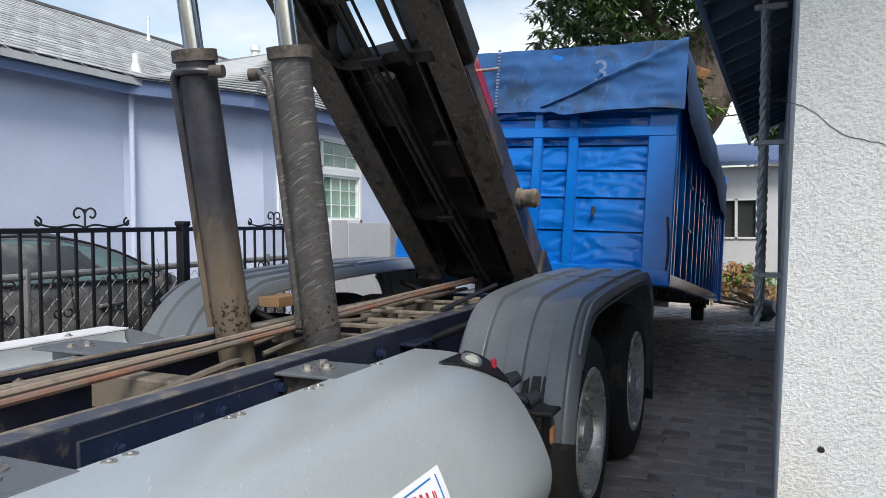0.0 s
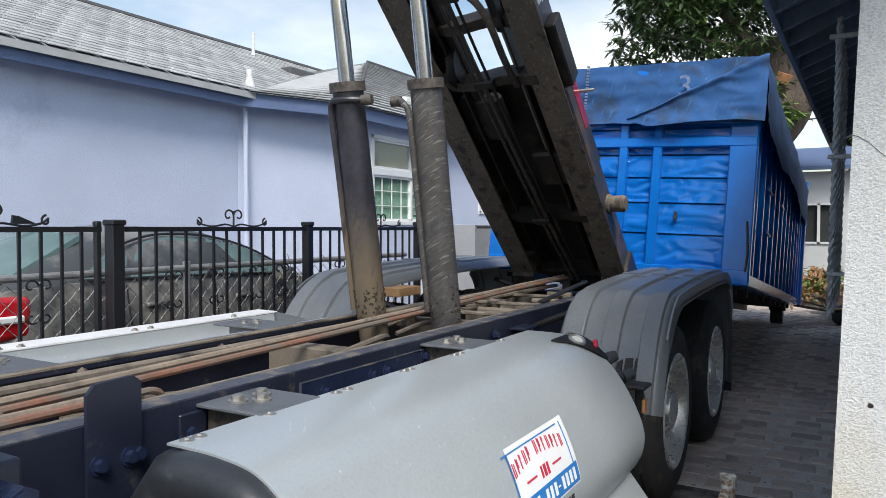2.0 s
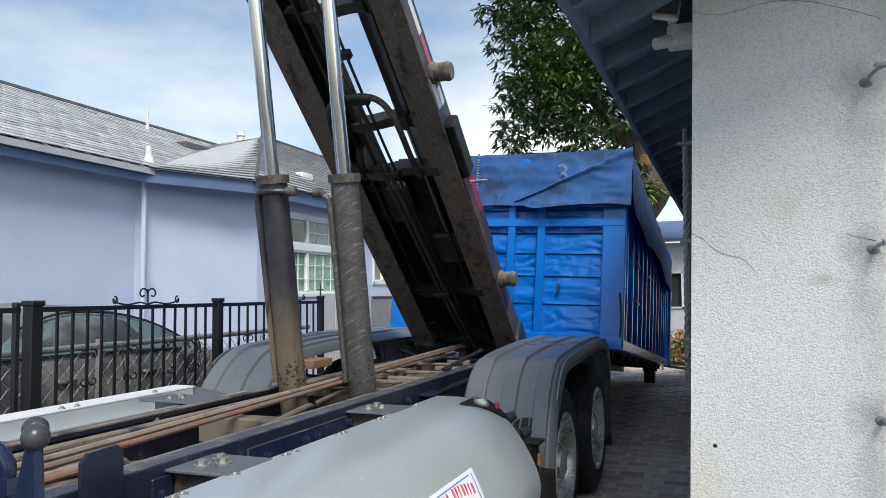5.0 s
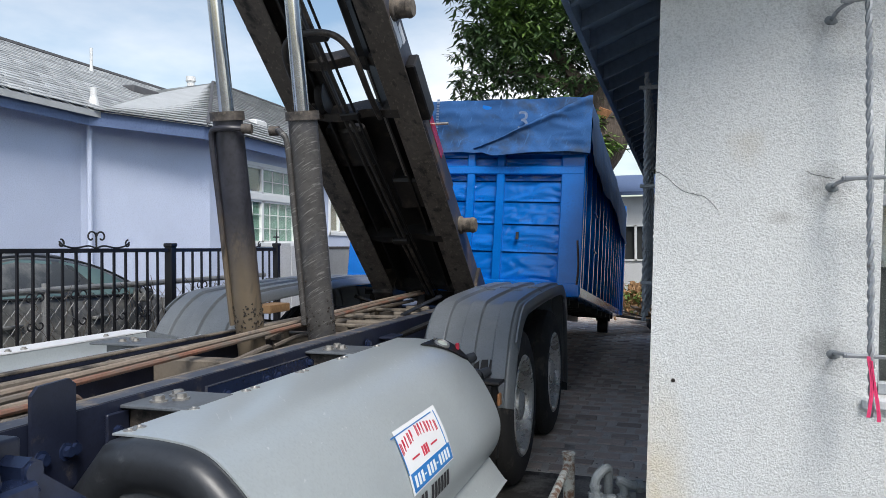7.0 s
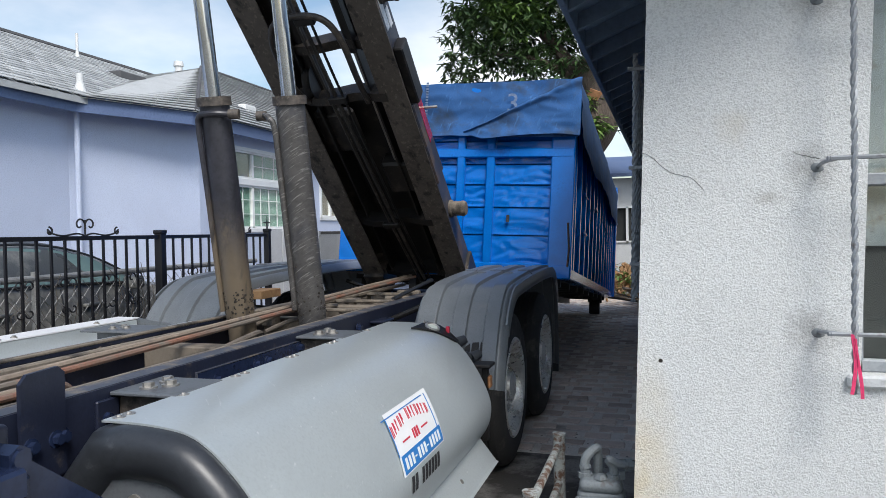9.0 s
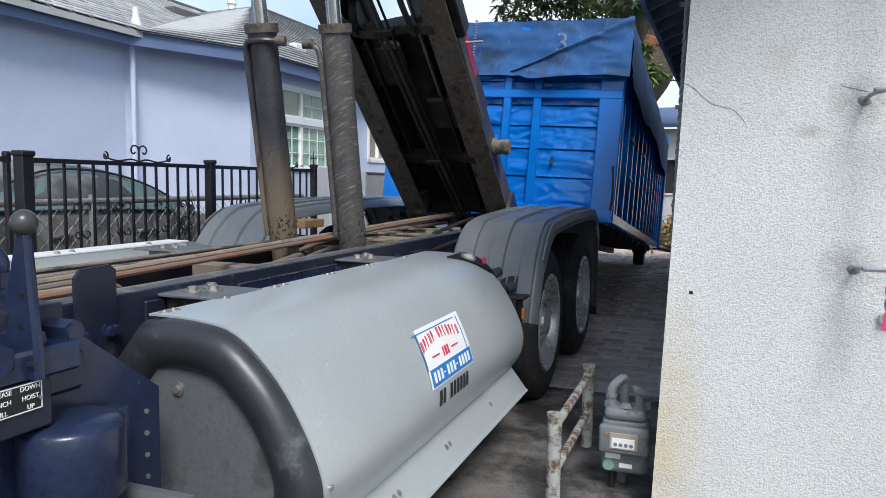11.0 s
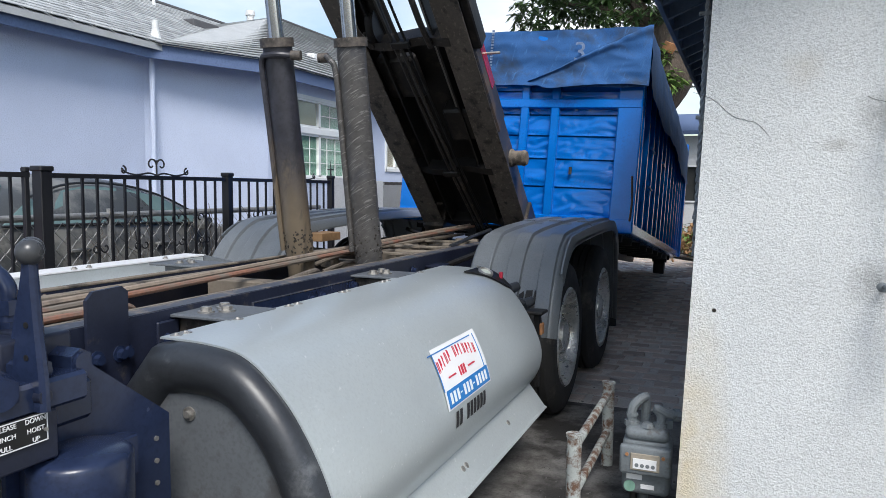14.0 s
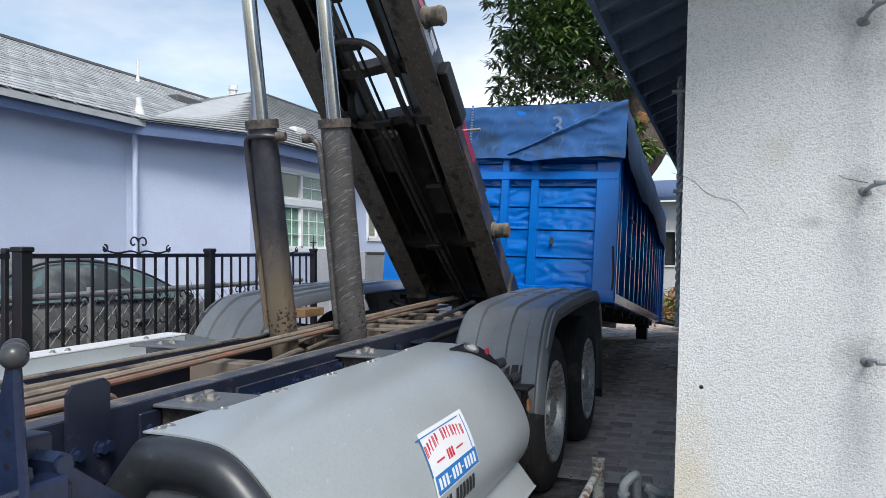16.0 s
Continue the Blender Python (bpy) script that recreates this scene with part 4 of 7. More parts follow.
# lift cylinders
CYA = Vector((0, 3.43, 0.82))
CYD = Vector((0, -0.178, 1.0)).normalized()
for x, side in ((-1.135, -1), (-0.725, 1)):
    o = Vector((x, CYA.y, CYA.z))
    if side < 0:
        o.y -= 0.13
    body = part("cylinder_barrel", arod(o, o + CYD * 1.53, 0.084, seg=32), M_CYL if side < 0 else M_CYLS, truck, "scuffed grimy hydraulic cylinder barrel")
    part("collar", arod(o + CYD * 1.51, o + CYD * 1.56, 0.097, seg=32), M_FLNG, body)
    part("rod", arod(o + CYD * 1.5, o + CYD * 3.05, 0.043, seg=24), M_CHROME, body, "bright chrome piston rod")
    bm = bmesh.new()
    for k in range(160):
        a, h = random.uniform(0, 6.28), random.gauss(0.34 if side < 0 else 0.3, 0.05 if side < 0 else 0.12)
        p = o + CYD * h + Vector((math.cos(a) * 0.083, math.sin(a) * 0.083, 0))
        bmesh.ops.create_icosphere(bm, subdivisions=1, radius=random.uniform(0.003, 0.009), matrix=Matrix.Translation(p))
    tagged(part("grease", bm, M_GREASE, body, "caked black grease"), kind="stuff")
    e = o + CYD * 1.42
    side_run = [e + Vector((-0.076, -0.058, -0.06)), e - CYD * 0.4 + Vector((-0.078, -0.060, 0)), o + CYD * 0.30 + Vector((-0.078, -0.060, 0))]
    if side < 0:
        lead, port = [e + Vector((0.13, -0.03, 0.03)), e + Vector((0.07, -0.085, 0.032)), e + Vector((0.0, -0.103, 0.03)), e + Vector((-0.055, -0.085, 0.02))], Vector((0.115, -0.05, 0.03))
    else:
        lead, port = [e + Vector((-0.20, 0.0, 0.035)), e + Vector((-0.15, -0.04, 0.035)), e + Vector((-0.105, -0.068, 0.01))], Vector((-0.15, -0.02, 0.035))
    part("feed_pipe", tube(bmesh.new(), bend(lead + side_run, 6), 0.017, 10), M_CYL if side < 0 else M_CYLS, body, "dull grey feed pipe down the barrel")
    part("port", arod(e + port, e + port + Vector((0.055, 0.015, 0)) * -side, 0.028, seg=12), M_FLNG, body)
    part("pivot", arod((x - 0.13, o.y, 0.84), (x + 0.13, o.y, 0.84), 0.06, seg=16), M_BLACKST, body)
part("pivot_shaft", arod((-1.30, 3.33, 0.84), (-0.57, 3.33, 0.84), 0.045, seg=14), M_BLACKST, truck)

# hoist: local y runs down the slope to 0 at the tail, local z is up from its top face
HM = pose(XC, 6.10, 1.22, -41, 0, 0)
HL = 6.6


def hp(name, bm, material, label="", smooth=0, parent=None):
    return part(name, bm, material, parent or truck, label, HM, smooth=smooth)


for sx in (1, -1):
    a, b = (0.36, 0.465) if sx > 0 else (-0.465, -0.36)
    hr = hp("hoist_rail", channel(a, b, -HL, 0.0, -0.25, 0.0, 0.014, 1 if sx < 0 else -1), M_HOIST, "grimy brown-black hoist rail")
    hp("side_plate", abox(sx * 0.466 if sx > 0 else -0.472, 0.472 if sx > 0 else -0.466, -HL, -0.05, -0.20, -0.004), M_HOISTP, "worn dark navy side face")
    hp("lower_flange", abox(sx * 0.30 if sx > 0 else -0.50, 0.50 if sx > 0 else -0.30, -HL, -0.02, -0.262, -0.250, bevel=0.003), M_FLNG, "dusty brown rail underside")
    hp("inner_web", abox(sx * 0.22 if sx > 0 else -0.235, 0.235 if sx > 0 else -0.22, -HL, -0.2, -0.22, -0.02), M_BLACKST)
    for y in (-0.93, -2.98, -4.7):
        rl = hp("guide_roller", lathe(bmesh.new(), [(0.02, 0.0), (0.075, 0.0), (0.075, 0.02), (0.062, 0.03), (0.062, 0.10), (0.066, 0.105), (0.066, 0.12), (0.055, 0.14), (0.02, 0.142)], (0, 0, 0), "x", 24) if sx > 0 else lathe(bmesh.new(), [(0.02, 0.0), (0.075, 0.0), (0.062, -0.06), (0.055, -0.08), (0.02, -0.082)], (0, 0, 0), "x", 24), M_PAN, "rusty steel guide roller", 0.6)
        rl.location = HM @ Vector((sx * 0.472 + sx * 0.07, y, -0.09))
    hp("tail_plate", abox(sx * 0.30 if sx > 0 else -0.5, 0.5 if sx > 0 else -0.30, -0.25, 0.05, -0.30, 0.005, bevel=0.006), M_HOIST)
hp("deck_plate", abox(-0.36, 0.36, -2.15, -0.05, -0.035, -0.02), M_BLACKST, "black closed deck underside")
for y, z0 in ((-0.95, -0.24), (-2.28, -0.24), (-2.68, -0.18), (-3.55, -0.18), (-4.5, -0.2), (-5.6, -0.2), (-0.2, -0.2)):
    ln = [(-0.36 + 0.72 * i / 18, z0 + 0.10 + 0.02 * math.cos(i / 18 * 3 * math.pi)) for i in range(19)]
    bm = strip(bmesh.new(), ln, "y", y - 0.035, y + 0.035, 0.11)
    hp("hoist_cross_member", bm, M_HOIST if y < -1 else M_BLACKST)
hp("winch_block", abox(0.06, 0.32, -1.58, -1.25, -0.2, -0.05, bevel=0.02), M_BLACKST)
hp("hook_plate", abox(-0.34, -0.02, -2.1, -1.7, -0.18, -0.08, bevel=0.03), M_BLACKST)
hp("winch_cylinder", arod((0.19, -1.5, -0.13), (0.19, -2.7, -0.13), 0.028, seg=14), M_STEEL, "", 0.6)
hp("winch_cylinder", arod((0.19, -2.6, -0.12), (0.19, -5.2, -0.12), 0.055, seg=16), M_BLACKST, "", 0.6)
hp("winch_cylinder", arod((-0.19, -2.1, -0.12), (-0.19, -5.2, -0.12), 0.055, seg=16), M_BLACKST, "", 0.6)
for x, w in ((-0.07, 0.012), (-0.02, 0.016), (0.035, 0.010)):
    pts = [(x + 0.09, -0.15, -0.24), (x + 0.05, -1.0, -0.27), (x, -2.2, -0.27), (x - 0.02, -3.0, -0.26), (x - 0.03, -4.6, -0.24), (x - 0.03, -6.2, -0.22)]
    hp("wire_rope", tube(bmesh.new(), bend(pts, 8), w, 7), M_HOIST if w > 0.011 else M_BLACKST, "", 0.8)
for y in (-0.95, -2.3, -2.95, -3.3):
    hp("rope_clamp", abox(-0.085, 0.06, y - 0.03, y + 0.03, -0.30, -0.25, bevel=0.008), M_BLACKST)
guard = bend([(-0.25, -2.28, -0.26), (-0.28, -2.5, -0.33), (-0.27, -2.85, -0.34), (-0.16, -3.0, -0.33), (0.1, -3.0, -0.33), (0.21, -2.85, -0.34), (0.22, -2.5, -0.33), (0.20, -2.25, -0.26)], 6)
hp("hoop_guard", tube(bmesh.new(), guard, 0.022, 8), M_HOIST, "bent dark tube hoop", 0.8)
hp("sheave", lathe(bmesh.new(), [(0.02, -0.03), (0.13, -0.03), (0.10, 0), (0.13, 0.03), (0.02, 0.03)], (-0.20, -2.4, -0.17), "x", 22), M_BLACKST, "", 0.6)
hp("side_pocket", abox(0.473, 0.545, -2.62, -2.15, -0.20, -0.06, bevel=0.01), M_BLACKST, "square steel side pocket")
hp("side_pocket", abox(-0.545, -0.473, -2.62, -2.15, -0.20, -0.06, bevel=0.01), M_BLACKST)
hp("rest_arm", abox(0.473, 0.50, -2.15, -1.35, -0.22, -0.03, bevel=0.01), M_HOISTP)
hp("reflector_tape", abox(0.5005, 0.503, -2.10, -1.72, -0.13, -0.045), M_RED, "red reflective strip")

for y0, y1, m_ in ((-3.25, -3.02, M_RED), (-3.5, -3.26, M_STKW), (-3.72, -3.51, M_RED), (-2.86, -2.72, M_STKW), (-3.95, -3.73, M_STKW), (-4.2, -3.96, M_RED)):
    hp("reflector_tape", abox(0.4722, 0.4745, y0, y1, -0.10, -0.045), m_, "red and white reflective tape")
hp("side_decal", abox(0.4722, 0.475, -2.98, -2.74, -0.17, -0.11), M_STKW)
hp("latch_pin", arod((0.47, -1.98, -0.03), (0.60, -1.98, -0.03), 0.010, seg=8), M_STEEL)

# silver tank cover
PROF = [(-0.21, 1.055), (-0.10, 1.055), (-0.02, 1.050), (0.06, 1.038), (0.12, 1.012), (0.18, 0.965), (0.25, 0.892), (0.315, 0.795), (0.365, 0.695), (0.390, 0.61), (0.385, 0.53), (0.360, 0.465), (0.325, 0.415)]
TY0, TY1 = 1.09, 3.32


def prof_x(z):
    zs, xs = [p[1] for p in sm[::-1]], [p[0] for p in sm[::-1]]
    return float(np.interp(z, zs, xs))


sm = [(p.x, p.y) for p in bend([(a, b, 0) for a, b in PROF], 4)]
tank = part("tank_cover", strip(bmesh.new(), sm, "y", TY0, TY1, 0.006, 1), M_TANK, truck, "silver-grey painted rounded tank cover", smooth=0.9)
part("flange", strip(bmesh.new(), [(0.43, 0.295), (0.415, 0.303), (0.325, 0.418)], "y", TY0, TY1 - 0.02, 0.005), M_TANK, tank, smooth=0.3)
part("far_end", aprism([(-0.25, 0.45)] + [(x - 0.008, z - 0.008) for x, z in PROF], "y", TY1 - 0.02, TY1 - 0.008), M_TANK, tank, smooth=0)
part("under_tray", abox(-0.4, 0.30, TY0 + 0.02, TY1 - 0.03, 0.40, 0.44), M_BLACKST, tank, smooth=0)
for y in (1.13, 1.17, 1.42, 1.72, 1.78, 2.12, 2.16, 2.5, 2.55, 2.95):
    bm = arod((-0.185, y, 1.050), (-0.185, y, 1.0575), 0.019, seg=14)
    rod(bm, (-0.185, y, 1.057), (-0.185, y, 1.062), 0.009, 0.006, 8)
    part("washer_bolt", bm, M_STEEL, tank, "washer-head bolt")
for y in (1.6, 1.64, 2.12, 2.16, 2.75):
    part("rivet", arod((0.366, y, 0.362), (0.376, y, 0.370), 0.012, seg=10), M_STEEL, tank)
part("rivet", arod((0.385, 1.12, 0.6), (0.399, 1.12, 0.602), 0.009, seg=10), M_STEEL, tank)
RING = [(-0.36, 0.62), (-0.345, 0.80), (-0.325, 0.90), (-0.215, 1.035)] + [(x - 0.004, z - 0.006) for x, z in sm if x > -0.15] + [(0.30, 0.36), (0.1, 0.34)]
CT = Vector((-0.05, 0.62))
bm = bmesh.new()
rows = []
for f, dy in ((1.0, 0.03), (1.0, 0.0), (0.985, -0.03), (0.94, -0.055), (0.87, -0.066), (0.79, -0.062), (0.72, -0.048), (0.675, -0.03), (0.66, -0.016)):
    rows.append([bm.verts.new((CT.x + (x - CT.x) * f, TY0 + dy, CT.y + (z - CT.y) * f)) for x, z in RING])
for a, b in zip(rows, rows[1:]):
    for i in range(len(RING) - 1):
        bm.faces.new((a[i], a[i + 1], b[i + 1], b[i]))
part("end_bumper", bm, M_RUB, tank, "black moulded rubber end rim", smooth=0.9)
part("end_panel", aprism([(-0.36, 0.62)] + [(CT.x + (x - CT.x) * 0.70, CT.y + (z - CT.y) * 0.70) for x, z in RING[2:-2]] + [(0.20, 0.33), (-0.36, 0.33)], "y", TY0 - 0.022, TY0 + 0.01), M_PANEL, tank, "scratched dark grey end panel", smooth=0)
for x, z in ((-0.085, 0.845), (-0.22, 0.46)):
    bm = arod((x, TY0 - 0.02, z), (x, TY0 - 0.028, z), 0.021, seg=14)
    rod(bm, (x, TY0 - 0.028, z), (x, TY0 - 0.038, z), 0.011, seg=8)
    part("panel_bolt", bm, M_STEEL, tank)
# recess with filler cap at the far top corner
# drawn as a raised plate; its near-black colour gives the recess its depth
bm = bmesh.new()
rows = []
for i in range(11):
    x = 0.015 + 0.19 * i / 10
    z = float(np.interp(x, [p[0] for p in sm], [p[1] for p in sm]))
    y0 = 3.07 + 0.235 * (i / 10) ** 1.3
    rows.append([bm.verts.new((x + 0.003, y0 + (3.335 - y0) * k / 6, z + 0.013 - (0.007 if 0 < k < 6 and 0 < i < 10 else 0.0))) for k in range(7)])
for a, b in zip(rows, rows[1:]):
    for k in range(6):
        bm.faces.new((a[k], a[k + 1], b[k + 1], b[k]))
ext = bmesh.ops.extrude_face_region(bm, geom=bm.faces[:])
bmesh.ops.translate(bm, vec=(-0.004, 0, -0.008), verts=[e for e in ext["geom"] if isinstance(e, bmesh.types.BMVert)])
rc = part("recess", bm, M_BLACKST, tank, "raised plate painted dark as a corner recess, with sight gauge", smooth=0.7)
GM = Matrix.Translation((0.082, 3.235, 1.034)) @ Vector((0.42, -0.18, 0.9)).to_track_quat("Z", "Y").to_matrix().to_4x4()
part("gauge_ring", lathe(bmesh.new(), [(0.026, 0.0), (0.043, 0.0), (0.045, 0.008), (0.042, 0.016), (0.034, 0.018), (0.031, 0.012), (0.026, 0.010)], (0, 0, 0), "z", 28, False), M_STEEL, rc, "round metal gauge ring", GM)
part("gauge_face", arod((0, 0, 0.001), (0, 0, 0.011), 0.031, seg=28), M_SHADEG, rc, "pale round gauge face", GM)
part("gauge_pin", arod((0.0, 0.062, 0.0), (0, 0.062, 0.010), 0.010, seg=10), M_STEEL, rc, "", GM)
part("tab", abox(0.135, 0.155, 3.315, 3.34, 0.965, 1.035, bevel=0.005), M_STKR, tank, "red plastic tab")
for dx, dz, dy in ((0.17, 0.93, 3.40), (0.24, 0.84, 3.46)):
    bm = arod((dx - 0.05, dy - 0.06, dz + 0.03), (dx + 0.03, dy, dz), 0.022, seg=12)
    rod(bm, (dx + 0.01, dy - 0.02, dz), (dx + 0.05, dy + 0.02, dz + 0.02), 0.034, 0.026, 12)
    part("rubber_latch", bm, M_RUB, tank, "black rubber hold-down latch")
part("mud_bracket", abox(0.16, 0.36, 3.44, 3.58, 0.78, 0.80, bevel=0.006), M_BLACKST, truck)
part("mud_bracket", abox(0.30, 0.335, 3.48, 3.52, 0.35, 0.80, bevel=0.006), M_BLACKST, truck)
part("marker_lamp", abox(0.335, 0.352, 3.47, 3.53, 0.66, 0.73, bevel=0.006), M_CUT, truck, "small amber marker lamp")


def patch(y0, y1, z0, z1, off, material, name, slant=0.0):
    bm = bmesh.new()
    rows = []
    for i in range(9):
        z = z0 + (z1 - z0) * i / 8
        sh = slant * (z - z0)
        rows.append([bm.verts.new((prof_x(z) + off, y + sh, z + off * 0.6)) for y in (y0, (y0 + y1) / 2, y1)])
    for a, b in zip(rows, rows[1:]):
        for k in (0, 1):
            bm.faces.new((a[k], a[k + 1], b[k + 1], b[k]))
    ext = bmesh.ops.extrude_face_region(bm, geom=bm.faces[:])
    bmesh.ops.translate(bm, vec=(0.0012, 0, 0.0008), verts=[e for e in ext["geom"] if isinstance(e, bmesh.types.BMVert)])
    return bm


SG = 0.28
dec = part("company_decal", patch(1.93, 2.43, 0.655, 0.868, 0.004, M_STKW, "", SG), M_STKW, tank, "white decal with red and blue bars", smooth=0.9)
part("blue_band", patch(1.945, 2.42, 0.660, 0.722, 0.006, M_STKB, "", SG), M_STKB, dec, smooth=0.9)
for y0, y1, z0, z1 in ((1.945, 2.415, 0.850, 0.854), (1.945, 1.951, 0.722, 0.854), (2.409, 2.415, 0.722, 0.854)):
    part("border_line", patch(y0, y1, z0, z1, 0.0055, M_STKB, "", SG), M_STKB, dec, smooth=0.9)
for i in range(13):
    if i != 5:
        y = 1.975 + 0.0335 * i
        lift = 0.026 * math.sin(math.pi * (i + 0.5) / 13)
        for dy, w, z0, z1 in ((0.0, 0.006, 0.782, 0.822), (0.013, 0.0045, 0.784 + 0.012 * (i % 3), 0.820)):
            part("red_bar", patch(y + dy, y + dy + w, z0 + lift, z1 + lift, 0.006, M_STKR, "", SG), M_STKR, dec, smooth=0.9)
for y, w, h in ((2.03, 0.08, 0.006), (2.145, 0.013, 0.034), (2.168, 0.020, 0.034), (2.197, 0.016, 0.034), (2.250, 0.08, 0.006)):
    part("red_bar", patch(y, y + w, 0.758 - h / 2, 0.758 + h / 2, 0.006, M_STKR, "", SG), M_STKR, dec, smooth=0.9)
for i in range(12):
    lo, hi = (0.688, 0.693) if i in (3, 7) else (0.672, 0.710)
    part("white_bar", patch(1.968 + i * 0.0365, 1.988 + i * 0.0365, lo, hi, 0.008, M_STKW, "", SG), M_STKW, dec, smooth=0.9)
for i in range(9):
    if i != 2:
        part("black_bar", patch(1.98 + i * 0.040, 2.004 + i * 0.040, 0.580, 0.638, 0.004, M_BLKP, "", SG), M_BLKP, tank, smooth=0.9)

# left tool tray
lt = part("side_box", abox(-2.16, -1.60, 0.3, 3.45, 0.55, 0.90, bevel=0.02), M_ALB, truck, "low aluminium side box with open lid edge", smooth=0)
part("lid_edge", strip(bmesh.new(), [(-2.23, 0.92), (-2.215, 1.022), (-2.20, 1.034), (-2.03, 1.032)], "y", 0.3, 3.45, 0.008), M_STKW, lt, "pale painted lid edge", smooth=0)
part("inner_face", strip(bmesh.new(), [(-1.95, 0.90), (-2.00, 0.93), (-2.03, 0.975), (-2.035, 1.02)], "y", 0.3, 3.42, 0.006), M_TANK, lt, "grey inner face under the lid", smooth=0.6)
part("end_plate", aprism([(-2.20, 0.6), (-1.62, 0.6), (-1.62, 0.96), (-1.80, 1.0), (-2.02, 1.028), (-2.20, 1.028)], "y", 3.43, 3.445), M_PANEL, lt, smooth=0)
for y in (1.35, 2.75):
    p_ = part("mount_plate", abox(-1.86, -1.42, y, y + 0.26, 1.032, 1.045, bevel=0.003), M_PANEL, lt, smooth=0)
    bolts(p_, M_STEEL, [(-1.42 + dx, y + dy, 1.046) for dx, dy in ((-0.28, 0.08), (-0.28, 0.17), (-0.22, 0.12))], (0, 0, 1), 0.017, 0.013)
    part("mount_block", abox(-1.78, -1.43, y + 0.04, y + 0.2, 0.85, 1.03, bevel=0.006), M_PANEL, lt, smooth=0)
bolts(lt, M_STEEL, [(-2.06, y, 1.034) for y in (0.9, 1.0, 1.7, 1.8, 2.4, 2.5, 3.1)], (0, 0, 1), 0.012, 0.010)

# wheels and fenders

TPROF = [(0.30, -0.13), (0.34, -0.145), (0.43, -0.148), (0.485, -0.128), (0.512, -0.10), (0.52, -0.062), (0.505, -0.06), (0.505, -0.05), (0.521, -0.048), (0.522, -0.006), (0.506, -0.005), (0.506, 0.005), (0.522, 0.006), (0.521, 0.048), (0.505, 0.05), (0.505, 0.06), (0.52, 0.062), (0.512, 0.10), (0.485, 0.128), (0.43, 0.148), (0.34, 0.145), (0.30, 0.13)]
RPROF = [(0.305, -0.13), (0.325, 0.128), (0.335, 0.140), (0.325, 0.151), (0.300, 0.146), (0.287, 0.125), (0.275, 0.06), (0.255, 0.005), (0.215, -0.015), (0.165, -0.012), (0.148, 0.0), (0.142, 0.06), (0.125, 0.085), (0.105, 0.09), (0.10, 0.125), (0.06, 0.14), (0.001, 0.142)]
for y in (4.19, 5.53):
    for sx in (1, -1):
        for k, xo in enumerate((0.212, -0.12)):
            xw = XC + sx * (xo - XC) if sx < 0 else xo
            w = part("wheel", lathe(bmesh.new(), [(r, u * sx) for r, u in TPROF], (xw, y, 0.52), "x", 56, False), M_TYRE, truck, "worn black truck tyre on dirty polished wheel", smooth=0.5)
            if k == 0:
                part("rim", lathe(bmesh.new(), [(r, u * sx) for r, u in RPROF], (xw, y, 0.52), "x", 40, False), M_ALU, w, "dirty polished aluminium rim")
                for i in range(10):
                    a = 2 * math.pi * i / 10
                    p = Vector((xw - sx * 0.014, y + 0.19 * math.cos(a), 0.52 + 0.19 * math.sin(a)))
                    part("lug_nut", arod(p, p + Vector((sx * 0.03, 0, 0)), 0.017, seg=6), M_STEEL, w)
            else:
                part("rim", lathe(bmesh.new(), [(0.30, -0.12), (0.28, 0), (0.30, 0.12)], (xw, y, 0.52), "x", 30), M_BLACKST, w)
FL = [(p.x, p.y) for p in bend([(3.70, 0.60, 0), (3.76, 0.78, 0), (3.90, 1.02, 0), (4.08, 1.165, 0), (4.30, 1.205, 0), (5.0, 1.235, 0), (5.75, 1.240, 0), (6.02, 1.20, 0), (6.20, 1.06, 0), (6.27, 0.80, 0), (6.29, 0.30, 0)], 5)]
